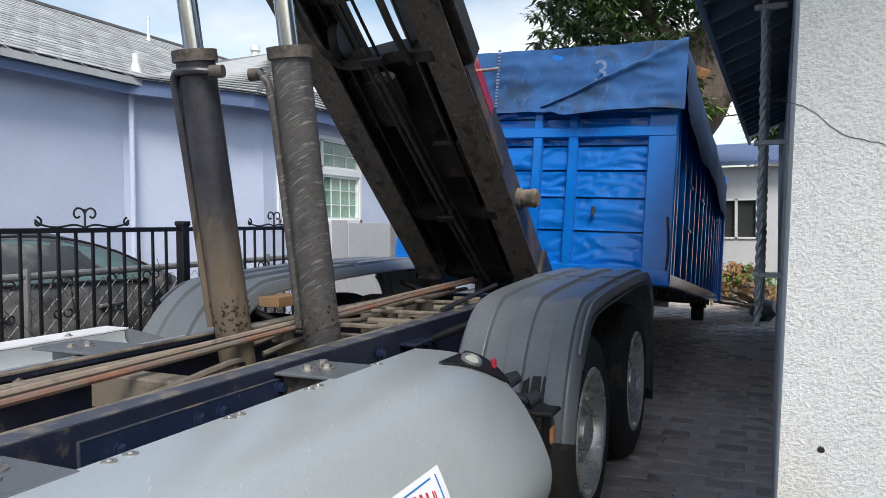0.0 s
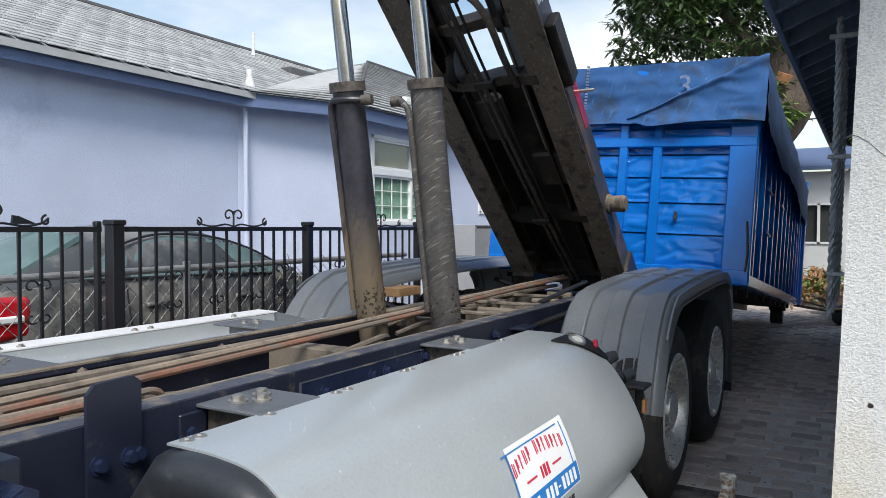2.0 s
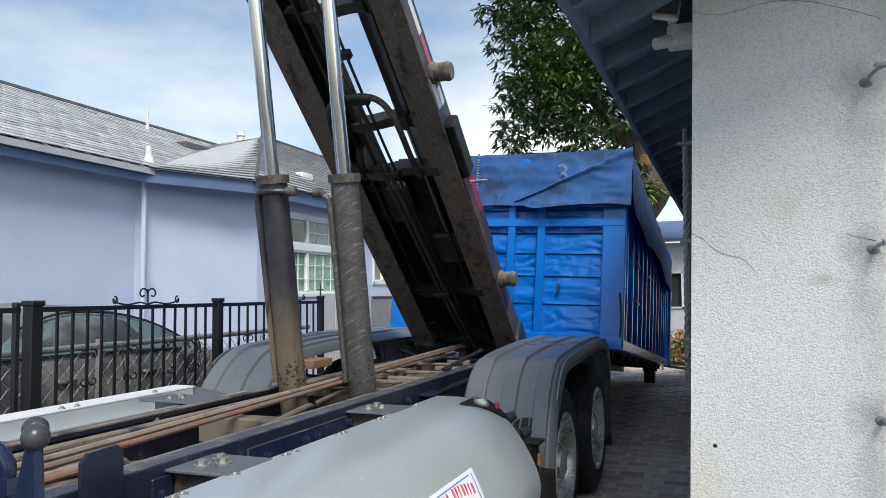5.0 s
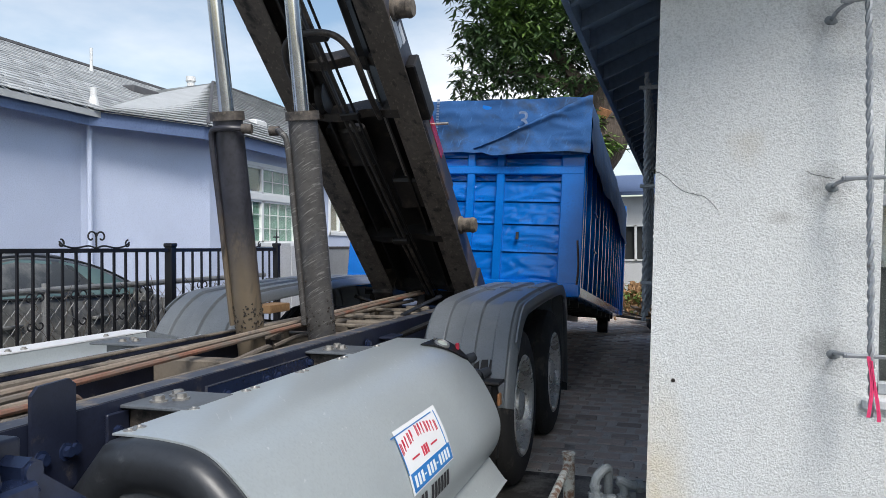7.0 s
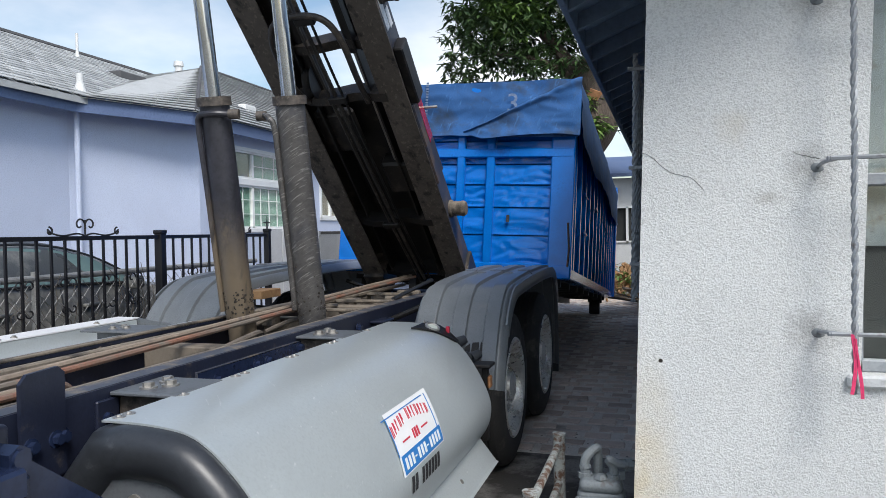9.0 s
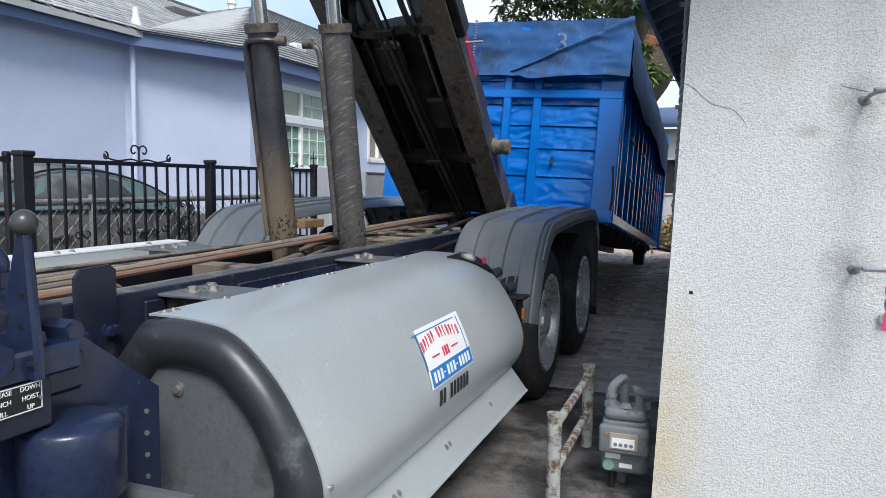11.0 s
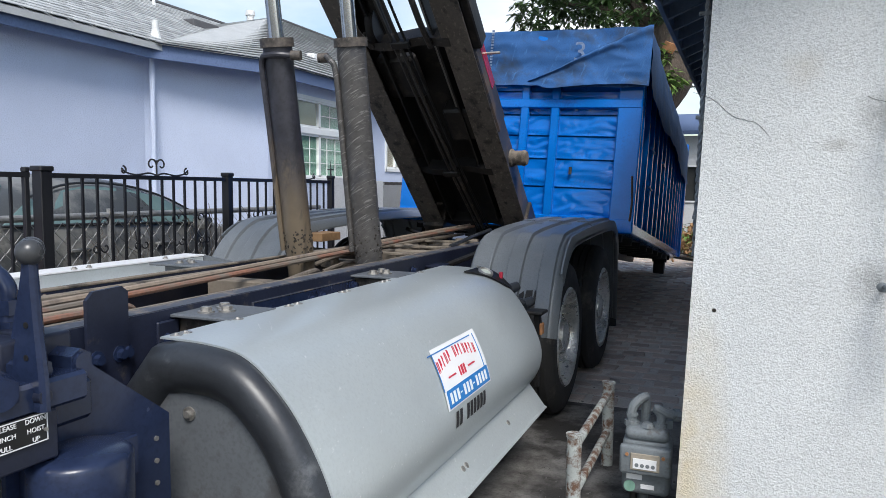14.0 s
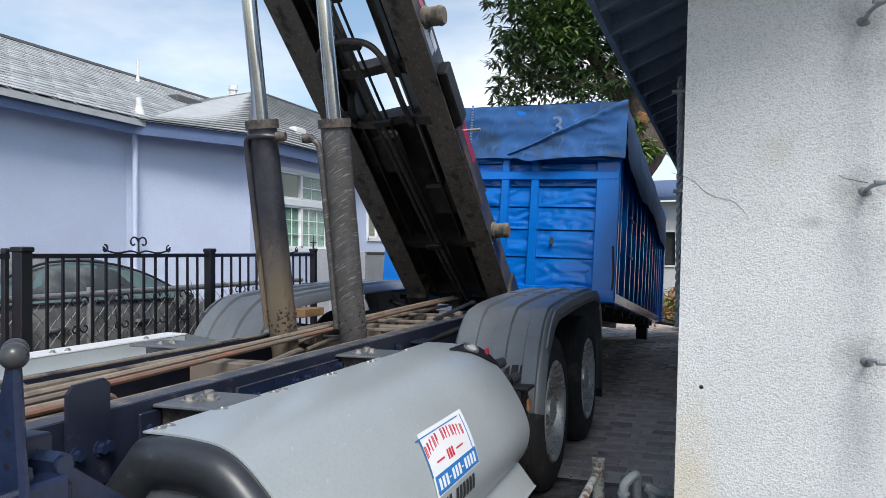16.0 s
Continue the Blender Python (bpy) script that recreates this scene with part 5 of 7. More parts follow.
for sx in (1, -1):
    x0, x1 = (-0.26, 0.375) if sx > 0 else (-2.25, -1.58)
    FLS = FL if sx > 0 else [((y - 3.7) * 1.26 + 3.55, z + 0.045) for y, z in FL]

    def ribs(w, x0=x0, x1=x1):
        u = (w - x0) / (x1 - x0)
        e = min(u, 1 - u)
        band = max(min((u - a) / 0.012, (b - u) / 0.012, 1.0) for a, b in ((0.10, 0.27), (0.43, 0.60), (0.77, 0.93)))
        return 0.021 * max(0.0, band) - (0.06 * (1 - e / 0.07) ** 2 if e < 0.07 else 0)
    fd = part("fender", strip(bmesh.new(), FLS, "x", x0, x1, 0.012, 170, ribs), M_FEND, truck, "weathered grey-black ribbed plastic tandem fender", smooth=0.3)
    ym = 5.0 if sx > 0 else (5.0 - 3.7) * 1.26 + 3.55
    zm = float(np.interp(ym, [p[0] for p in FLS[:40]], [p[1] for p in FLS[:40]]))
    part("joint_strip", strip(bmesh.new(), [(ym - 0.03, zm), (ym + 0.03, zm + 0.001)], "x", x0 + 0.03, x1 - 0.012, 0.006, 100, lambda w, f=ribs: f(w) + 0.007), M_FEND, fd, smooth=0.3)
    for a in ([x1 - 0.012, x1] if sx > 0 else [x0, x0 + 0.012],):
        lip = [(y, z) for y, z in FLS if 3.85 < y and z > 0.9]
        bm = bmesh.new()
        inner = [(y + (0.06 if y < 4.2 else -0.06 if y > (6.1 if sx > 0 else 6.6) else 0), z - 0.085) for y, z in lip]
        prism(bm, lip[:] + inner[::-1], "x", a[0], a[1])
        part("fender_lip", bm, M_FEND, fd, smooth=0.5)
    for y in (4.0, 6.0):
        part("fender_bracket", arod((-0.45 if sx > 0 else -1.31, y, 0.98), (x0 + 0.1 if sx > 0 else x1 - 0.1, y, 1.1), 0.02, seg=8), M_BLACKST, fd)
part("mud_flap", abox(-0.26, 0.36, 6.30, 6.312, 0.22, 0.80), M_RUB, truck, smooth=0)
part("tail_beam", abox(-1.5, -0.27, 6.10, 6.24, 0.78, 1.0, bevel=0.01), M_NAVYD, truck, smooth=0)

# valve bank, levers and canister at the front of the frame
vb = part("valve_bank", abox(-0.42, -0.02, 0.08, 0.68, 0.96, 1.06, bevel=0.012), M_NAVY, truck, "navy hydraulic valve bank with hoses and levers", smooth=0)
part("front_bar", abox(-0.02, 0.055, 0.05, 0.60, 1.035, 1.10, bevel=0.008), M_NAVY, vb, smooth=0)
part("front_face", abox(0.03, 0.052, 0.05, 0.52, 0.93, 1.035, bevel=0.004), M_NAVYD, vb, smooth=0)
for i in range(4):
    y = 0.31 + 0.1 * i
    part("valve_section", abox(-0.38, -0.05, y - 0.04, y + 0.04, 1.06, 1.17, bevel=0.010, seg=3), M_NAVYD, vb, smooth=0.8)
    bm = arod((-0.05, y, 1.11), (0.02, y, 1.11), 0.030, seg=6)
    rod(bm, (0.02, y, 1.11), (0.028, y, 1.11), 0.022, seg=12)
    part("plug", bm, M_NAVY, vb)
    x = -0.18 - 0.03 * (i % 2)
    bm = arod((x, y, 1.16), (x, y, 1.185), 0.040, seg=6)
    rod(bm, (x, y, 1.185), (x, y, 1.20), 0.031, seg=16)
    rod(bm, (x, y, 1.20), (x, y, 1.235), 0.036, seg=6)
    part("hose_nut", bm, M_NAVY, vb, "navy hex hose fitting")
    path = bend([(x, y, 1.23), (x, y, 1.265), (x - 0.035, y - 0.02, 1.305), (x - 0.14, y - 0.06, 1.315), (x - 0.28, y - 0.1, 1.26), (x - 0.40, y - 0.12, 1.1)], 7)
    bm = tube(bmesh.new(), path, 0.022, 12)
    part("hose_elbow", bm, M_NAVY, vb, "navy painted bent hose")
    for k in (17, 21):
        part("hose_collar", arod(path[k], path[k + 2], 0.027, seg=16), M_NAVY, vb, smooth=0.5)
for (bx, by, bz), (tx, ty, tz) in (((0.03, 0.475, 1.06), (0.05, 0.470, 1.366)), ((-0.05, 0.52, 1.06), (-0.05, 0.553, 1.362))):
    bm = bmesh.new()
    rings = []
    for t, w in ((-0.06, 0.052), (0.15, 0.048), (0.45, 0.033), (0.75, 0.019), (0.97, 0.011)):
        c = Vector((bx, by, bz)).lerp(Vector((tx, ty, tz)), t)
        h = 0.012 if t < 0.9 else 0.010
        rings.append([bm.verts.new(c + Vector((ox * w, oy * h + oz, 0))) for ox, oy, oz in ((-1, -0.4, 0), (-0.8, -1, 0), (0.8, -1, 0), (1, -0.4, 0), (1, 0.4, 0), (0.8, 1, 0), (-0.8, 1, 0), (-1, 0.4, 0))])
    for a, b in zip(rings, rings[1:]):
        for k in range(8):
            bm.faces.new((a[k], a[(k + 1) % 8], b[(k + 1) % 8], b[k]))
    bm.faces.new(rings[0])
    bm.faces.new(rings[-1])
    lv = part("lever", bm, M_NAVY, vb, "navy tapered flat lever with dark ball knob", smooth=0.5)
    for t in (0.30, 0.52):
        c = Vector((bx, by, bz)).lerp(Vector((tx, ty, tz)), t)
        part("pin_hole", arod(c + Vector((0.004, -0.0135, 0)), c + Vector((0.004, 0.0135, 0)), 0.0065, seg=12), M_BLACKST, lv)
    bm = bmesh.new()
    bmesh.ops.create_uvsphere(bm, u_segments=24, v_segments=16, radius=0.027, matrix=Matrix.Translation((tx, ty, tz)))
    part("knob", bm, M_KNOB, lv, "dark grey ball knob")
    part("clevis", arod((bx - 0.045, by, bz + 0.012), (bx + 0.045, by, bz + 0.012), 0.016, seg=12), M_NAVYD, lv)
for y, z in ((0.36, 1.125), (0.44, 1.10)):
    bm = arod((-0.02, y - 0.02, z), (0.055, y - 0.05, z - 0.005), 0.040, seg=6)
    rod(bm, (0.055, y - 0.05, z - 0.005), (0.062, y - 0.053, z - 0.005), 0.032, seg=18)
    part("hex_cap", bm, M_NAVY, vb, "navy hex valve cap", smooth=0.4)
sp = part("lever_sign", abox(0.053, 0.057, 0.18, 0.492, 0.975, 1.038, bevel=0.001), M_SIGN, vb, "black plate with white lever words", smooth=0)
TM = Matrix.Translation((0.0576, 0, 0)) @ Matrix(((0, 0, 1, 0), (1, 0, 0, 0), (0, 1, 0, 0), (0, 0, 0, 1)))
for txt, y, z in (("RELEASE", 0.395, 1.026), ("WINCH", 0.395, 1.006), ("PULL", 0.395, 0.986), ("DOWN", 0.463, 1.026), ("HOIST", 0.463, 1.006), ("UP", 0.463, 0.986)):
    lettering("word", txt, 0.0140, TM @ Matrix.Translation((y, z, 0)), M_STKW, sp)
for a in ((0.18, 0.492, 1.0335, 1.036), (0.18, 0.492, 0.977, 0.9795), (0.4885, 0.491, 0.977, 1.036)):
    part("sign_border", abox(0.0565, 0.0578, *a), M_STKW, sp, smooth=0)
for y, z in ((0.315, 1.0), (0.485, 1.0), (0.36, 0.985)):
    part("screw", arod((0.056, y, z), (0.062, y, z), 0.010 if y < 0.33 else 0.004, seg=12), M_STEEL, sp)
gs = part("gusset_plate", aprism([(0.46, 1.10), (0.68, 1.085), (0.93, 0.895), (0.93, 0.58), (0.46, 0.58)], "x", -0.045, -0.033), M_NAVY, truck, "navy gusset plate with holes", smooth=0)
part("gusset_flange", abox(-0.16, -0.045, 0.918, 0.93, 0.58, 0.895), M_NAVY, gs, smooth=0)
part("canister", lathe(bmesh.new(), [(0.001, 0.930), (0.06, 0.927), (0.10, 0.918), (0.112, 0.910), (0.115, 0.902), (0.115, 0.752), (0.110, 0.745), (0.001, 0.74)], (0.03, 0.585, 0), "z", 36), M_NAVY, truck, "glossy navy round canister", smooth=0.7)
part("canister_bracket", abox(-0.03, 0.03, 0.66, 0.76, 0.80, 0.90, bevel=0.004), M_NAVY, truck, smooth=0)
for k in range(3):
    part("small_hose", tube(bmesh.new(), bend([(-0.20, 0.42 + 0.03 * k, 0.94), (-0.06, 0.46 + 0.02 * k, 0.88), (-0.07, 0.50, 0.80 - 0.03 * k), (-0.25, 0.52, 0.76)], 5), 0.009, 7), M_RUB, truck)
for z in (0.66, 0.72, 0.78, 0.84):
    part("rivet", arod((-0.034, 0.88, z), (-0.028, 0.88, z), 0.007, seg=8), M_STEEL, gs)
zz = []
for k in range(9):
    y = -0.15 + 0.10 * k
    zz += [(y, 0.690), (y + 0.055, 0.690), (y + 0.066, 0.712), (y + 0.089, 0.712)]
part("step_cover", strip(bmesh.new(), zz, "x", -0.55, 0.24, 0.012), M_PANEL, truck, "dark ribbed plastic step cover", smooth=0.3)
part("step_side", abox(-0.55, 0.245, -0.15, 0.735, 0.48, 0.676, bevel=0.02, seg=2), M_BLACKST, truck, smooth=0.5)
for x in (-0.30, -1.46):
    part("front_support", abox(x - 0.08, x + 0.08, -1.6, -1.3, 0.0, 0.8), M_BLACKST, truck, smooth=0)

# ---- container ----
CM = pose(-0.76, 6.47, 1.13, -6.7, 2.2, 0)
CLEN, CHGT, CHW = 6.85, 1.98, 1.22
cont = thing("roll_off_container", (-0.76, 6.47, 0.0), "bright blue dented roll-off container with tarp, front lifted", "container")


def cp(name, bm, material, label="", smooth=0, parent=None):
    return part(name, bm, material, parent or cont, label, CM, smooth=smooth)


def dented(x0, x1, z0, z1, seed, amp):
    """A crumpled sheet facing the front, with pressed folds."""
    bm = bmesh.new()
    nx, nz = max(6, int((x1 - x0) / 0.016)), max(6, int((z1 - z0) / 0.016))
    rows = []
    for j in range(nz + 1):
        row = []
        for i in range(nx + 1):
            u, w = i / nx, j / nz
            x, z = x0 + (x1 - x0) * u, z0 + (z1 - z0) * w
            e = min(1.0, 6 * min(u, 1 - u)) * min(1.0, 6 * min(w, 1 - w))
            p = Vector((x * 2.1 + seed, z * 5.5, seed * 3))
            q = p + Vector((0.6 * noise.noise(p * 1.3), 0.6 * noise.noise(p * 1.3 + Vector((7, 2, 5))), 0))
            d = 0.7 * noise.noise(p) + 1.3 * (0.4 - abs(noise.noise(q * 1.4))) + 0.8 * (0.35 - abs(noise.noise(q * 3.3 + Vector((3, 1, 0)))))
            bulge = -0.5 * math.sin(math.pi * w)
            row.append(bm.verts.new((x, 0.035 + amp * e * (d + bulge), z)))
        rows.append(row)
    for a, b in zip(rows, rows[1:]):
        for i in range(nx):
            bm.faces.new((a[i], a[i + 1], b[i + 1], b[i]))
    return bm


FX = [-1.11, -0.38, 0.07, 0.38, 1.11]
for z0, z1, k in ((0.09, 0.42, 1), (0.42, 0.70, 2), (0.70, 0.93, 3), (0.93, 1.14, 4), (1.14, 1.38, 5), (1.38, 1.95, 6)):
    for i in range(4):
        cp("front_panel", dented(FX[i], FX[i + 1], z0 + 0.008, z1 - 0.008, k * 3.7 + i * 9.1, 0.026), M_BLUE, "dented glossy blue sheet panel", 1.2)
cp("front_backing", abox(-1.15, 1.15, 0.09, 0.12, 0.05, 1.95), M_BLUE)
for x in FX:
    w = 0.115 if abs(x) > 1 else 0.042
    cp("front_post", abox(x - w, x + w, -0.025, 0.05, 0.02, 1.93, bevel=0.01), M_BLUE)
for z, h in ((0.0, 0.07), (1.20, 0.045), (1.82, 0.06)):
    cp("front_beam", abox(-1.22, 1.22, -0.03, 0.06, z, z + 2 * h, bevel=0.01), M_BLUE)
cp("front_beam", abox(-0.38, 0.07, -0.02, 0.05, 0.50, 0.56, bevel=0.008), M_BLUE)
cp("hinge", arod((0.58, -0.006, 0.55), (0.58, -0.006, 0.62), 0.016, seg=8), M_HOIST)
for sx in (1, -1):
    a, b = (1.10, 1.13) if sx > 0 else (-1.13, -1.10)
    cp("side_sheet", abox(a, b, 0.06, CLEN - 0.06, 0.08, 1.95), M_BLUE, "blue side sheet in shade")
    for i in range(13):
        y = 0.30 + (CLEN - 0.55) * i / 12
        c, d = (1.13, 1.215) if sx > 0 else (-1.215, -1.13)
        cp("side_rib", abox(c, d, y - 0.035, y + 0.035, 0.10, 1.93, bevel=0.008), M_BLUE)
    c, d = (1.10, 1.22) if sx > 0 else (-1.22, -1.10)
    cp("bottom_rail", abox(c, d, 0.05, CLEN, 0.0, 0.11, bevel=0.01), M_BLUE)
    cp("top_rail", abox(c, d, 0.05, CLEN, 1.84, 1.945, bevel=0.01), M_BLUE)
    for y, z in ((0.85, 0.55), (0.85, 0.95), (2.2, 1.0)):
        cp("rung", arod((sx * 1.26, y - 0.16, z), (sx * 1.26, y + 0.16, z - 0.01), 0.014, seg=8), M_BLUE)
    cp("under_rail", abox(sx * 0.42 - 0.04, sx * 0.42 + 0.04, 0.1, CLEN - 0.2, -0.16, 0.0), M_BLACKST)
for i in range(9):
    cp("floor_beam", abox(-1.10, 1.10, 0.2 + 0.78 * i, 0.28 + 0.78 * i, -0.07, 0.0), M_BLACKST)
cp("floor_plate", abox(-1.1, 1.1, 0.1, CLEN - 0.1, 0.0, 0.05), M_BLACKST)
cp("rear_door", abox(-1.2, 1.2, CLEN - 0.06, CLEN, 0.02, 1.97, bevel=0.01), M_BLUE)
cp("rear_post", abox(1.10, 1.26, CLEN - 0.14, CLEN + 0.04, 0.0, 2.06, bevel=0.01), M_BLUE)
for sx in (1, -1):
    wl_ = cp("ground_roller", lathe(bmesh.new(), [(0.02, -0.09), (0.13, -0.09), (0.14, -0.07), (0.14, 0.07), (0.13, 0.09), (0.02, 0.09)], (sx * 0.95, CLEN - 0.55, -0.19), "x", 24), M_BLACKST, "black steel ground roller", 0.6)
    cp("roller_bracket", abox(sx * 0.95 - 0.12, sx * 0.95 + 0.12, CLEN - 0.62, CLEN - 0.48, -0.12, 0.02), M_BLACKST)
    cp("front_roller", lathe(bmesh.new(), [(0.02, -0.09), (0.10, -0.09), (0.10, 0.09), (0.02, 0.09)], (sx * 0.95, 0.3, -0.10), "x", 20), M_HOIST, "", 0.6)
cp("chain", tube(bmesh.new(), bend([(1.18, -0.03, 0.55), (1.20, -0.04, 0.3), (1.19, -0.03, 0.12)], 6), 0.010, 6), M_HOIST)

# tarp over the container
tarp = thing("tarp", tuple(CM @ Vector((0, 3, 1.98))), "faded blue mesh tarp draped over the container", "tarp")


def tarp_point(u, v):
    """u across the girth in metres from the top centre, v along the length; negative v hangs down the front."""
    hw, top = 1.245, 1.965
    fold = 0.03 * noise.noise((u * 1.5, v * 1.2, 3.0)) + 0.02 * (0.5 - abs(noise.noise((u * 4, v * 3, 1.0))))
    lift = 0.09 * math.cos(min(1, abs(u) / hw) * math.pi / 2)
    if v >= 0:
        if abs(u) <= hw:
            return Vector((u, v - 0.03, top + lift * min(1, v / 0.5) + fold))
        d = abs(u) - hw
        return Vector((math.copysign(hw + 0.012 + 0.05 * d + 1.3 * fold, u), v - 0.03, top - d))
    d = -v
    if abs(u) <= hw:
        return Vector((u, -0.045 - 0.03 * d + 1.2 * fold, top - d + 0.0))
    return None


def tarp_sheet(us, vs):
    bm = bmesh.new()
    grid = [[bm.verts.new(tarp_point(u, v)) for u in us(v)] for v in vs]
    for a, b in zip(grid, grid[1:]):
        for i in range(len(a) - 1):
            bm.faces.new((a[i], a[i + 1], b[i + 1], b[i]))
    ext = bmesh.ops.extrude_face_region(bm, geom=bm.faces[:])
    bmesh.ops.translate(bm, vec=(0, 0.004, -0.004), verts=[e for e in ext["geom"] if isinstance(e, bmesh.types.BMVert)])
    return bm


def side_drop(v):
    return 0.58 + 0.07 * math.sin(v * 1.5 - 0.4) + 0.06 * max(0, min(1, v / 5.0)) + 0.03 * noise.noise((v * 2, 0, 0))


def us_top(v):
    d = side_drop(v)
    return [-1.245 - d * (1 - i / 10) for i in range(10)] + [-1.245 + 2.49 * i / 40 for i in range(41)] + [1.245 + d * (i + 1) / 10 for i in range(10)]


bm = tarp_sheet(us_top, [6.75 * i / 90 for i in range(91)])
tt = part("top_sheet", bm, M_TARPD, tarp, "", CM, smooth=1.0)
bm = bmesh.new()
nx, nv = 80, 26
grid = []
for j in range(nv + 1):
    row = []
    for i in range(nx + 1):
        u = -1.255 + 2.51 * i / nx
        dmax = 0.55 + 0.02 * noise.noise((u * 3, 5, 0)) + (0.035 if u > 0.25 else 0.0)
        d = dmax * j / nv
        fold = 0.035 * noise.noise((u * 2.5, d * 4, 7)) + 0.022 * (0.5 - abs(noise.noise((u * 5 + d * 3, d * 7, 2))))
        row.append(bm.verts.new((u, -0.045 - 0.03 * d - fold * 1.4, 1.97 - d)))
    grid.append(row)
for a, b in zip(grid, grid[1:]):
    for i in range(nx):
        bm.faces.new((a[i], a[i + 1], b[i + 1], b[i]))
ext = bmesh.ops.extrude_face_region(bm, geom=bm.faces[:])
bmesh.ops.translate(bm, vec=(0, 0.005, 0), verts=[e for e in ext["geom"] if isinstance(e, bmesh.types.BMVert)])
ft = part("front_skirt", bm, M_TARP, tarp, "tarp front skirt with loose folded corner", CM, smooth=1.0)
bm = bmesh.new()                      # the loose corner folded over, from the top corner down to the hem
grid = []
for j in range(31):
    t = j / 30
    row = []
    for i in range(41):
        u = 0.10 + 1.165 * i / 40
        top = max(0.0, 0.52 * (1.24 - u) / 1.10)
        low = 0.585 + 0.02 * math.sin(u * 5) - 0.06 * max(0.0, (0.3 - u) / 0.2)
        d = top + (max(low, top + 0.004) - top) * t
        fold = 0.035 * noise.noise((u * 2.5, d * 4, 7)) + 0.03 * (0.5 - abs(noise.noise((u * 4 - d * 6, d * 5 + u * 2, 12))))
        roll = 0.03 * math.exp(-((t - 0.06) / 0.07) ** 2)
        row.append(bm.verts.new((u + 0.01, -0.085 - 0.04 * d - fold * 1.4 - roll, 1.975 - d)))
    grid.append(row)
for a, b in zip(grid, grid[1:]):
    for i in range(40):
        bm.faces.new((a[i], a[i + 1], b[i + 1], b[i]))
ext = bmesh.ops.extrude_face_region(bm, geom=bm.faces[:])
bmesh.ops.translate(bm, vec=(0, 0.005, 0), verts=[e for e in ext["geom"] if isinstance(e, bmesh.types.BMVert)])
part("loose_flap", bm, M_TARP, tarp, "dusty folded tarp corner", CM, smooth=1.0)
M_TNUM = mat("faded_white_stencil", (0.16, 0.22, 0.34), 0.9, var=0.35, scale=20, bump=0.1)
lettering("stencil_number", "3", 0.27, CM @ Matrix.Translation((0.60, -0.118, 1.72)) @ Matrix(((1, 0, 0, 0), (0, 0, -1, 0), (0, 1, 0, 0), (0, 0, 0, 1))), M_TNUM, ft)
bm = bmesh.new()
for k in range(18):
    box(bm, -0.325, -0.300, -0.088, -0.080, 1.47 + 0.029 * k, 1.488 + 0.029 * k)
part("stitching", bm, M_TNUM, ft, "", CM, smooth=0)

# ---- iron fence ----
FXX = -2.80
fence = thing("iron_fence", (FXX, 4, 0), "black wrought-iron picket fence with scroll ornaments", "fence")


def bar(bm, y0, y1, z0, z1, w=0.016):
    return box(bm, FXX - w / 2, FXX + w / 2, y0, y1, z0, z1)


for y0, y1 in ((0.6, 2.72), (2.88, 4.62), (4.70, 6.40)):
    for z in (1.565, 0.20):
        part("rail", bar(bmesh.new(), y0, y1, z - 0.016, z + 0.016, 0.034), M_IRON, fence, smooth=0)
    n = round((y1 - y0) / 0.128)
    for k in range(1, n):
        y = y0 + (y1 - y0) * k / n
        part("picket", bar(bmesh.new(), y - 0.008, y + 0.008, 0.21, 1.56), M_IRON, fence, smooth=0)
for y, w, h in ((2.70, 0.035, 1.60), (2.82, 0.085, 1.61), (4.66, 0.07, 1.61), (6.42, 0.06, 1.62)):
    bm = bmesh.new()
    box(bm, FXX - w / 2, FXX + w / 2, y - w / 2, y + w / 2, 0.0, h, bevel=0.004)
    box(bm, FXX - w * 0.62, FXX + w * 0.62, y - w * 0.62, y + w * 0.62, h - 0.02, h + 0.015, bevel=0.008)
    part("post", bm, M_IRON, fence, smooth=0)


def spiral(bm, cy, cz, r, turn, start, sign=1, rr=0.007):
    pts = []
    for i in range(22):
        t = i / 21
        a = start + sign * turn * t
        q = r * (1 - 0.72 * t)
        pts.append((FXX, cy + q * math.cos(a), cz + q * math.sin(a)))
    return tube(bm, pts, rr, 6)


for yc in (2.05, 3.82, 5.75):
    bm = bmesh.new()
    for sy in (1, -1):
        spiral(bm, yc + sy * 0.05, 1.665, 0.05, 5.6, math.pi if sy > 0 else 0.0, -1 if sy > 0 else 1)
        tube(bm, bend([(FXX, yc + sy * 0.01, 1.585), (FXX, yc + sy * 0.08, 1.60), (FXX, yc + sy * 0.2, 1.585), (FXX, yc + sy * 0.30, 1.60), (FXX, yc + sy * 0.345, 1.63)], 5), 0.007, 6)
        spiral(bm, yc + sy * 0.33, 1.615, 0.032, 5.2, math.pi / 2, sy * 1)
    tube(bm, [(FXX, yc, 1.57), (FXX, yc, 1.70)], 0.007, 6)
    part("scroll_ornament", bm, M_IRON, fence, "curled iron scroll ornament", smooth=1.0)
bm = bmesh.new()
rod(bm, (FXX, 6.42, 1.62), (FXX, 6.42, 1.80), 0.012, 0.001, 8)
rod(bm, (FXX - 0.001, 6.36, 1.70), (FXX, 6.48, 1.70), 0.008, seg=6)
part("finial", bm, M_IRON, fence, "small spear finial")
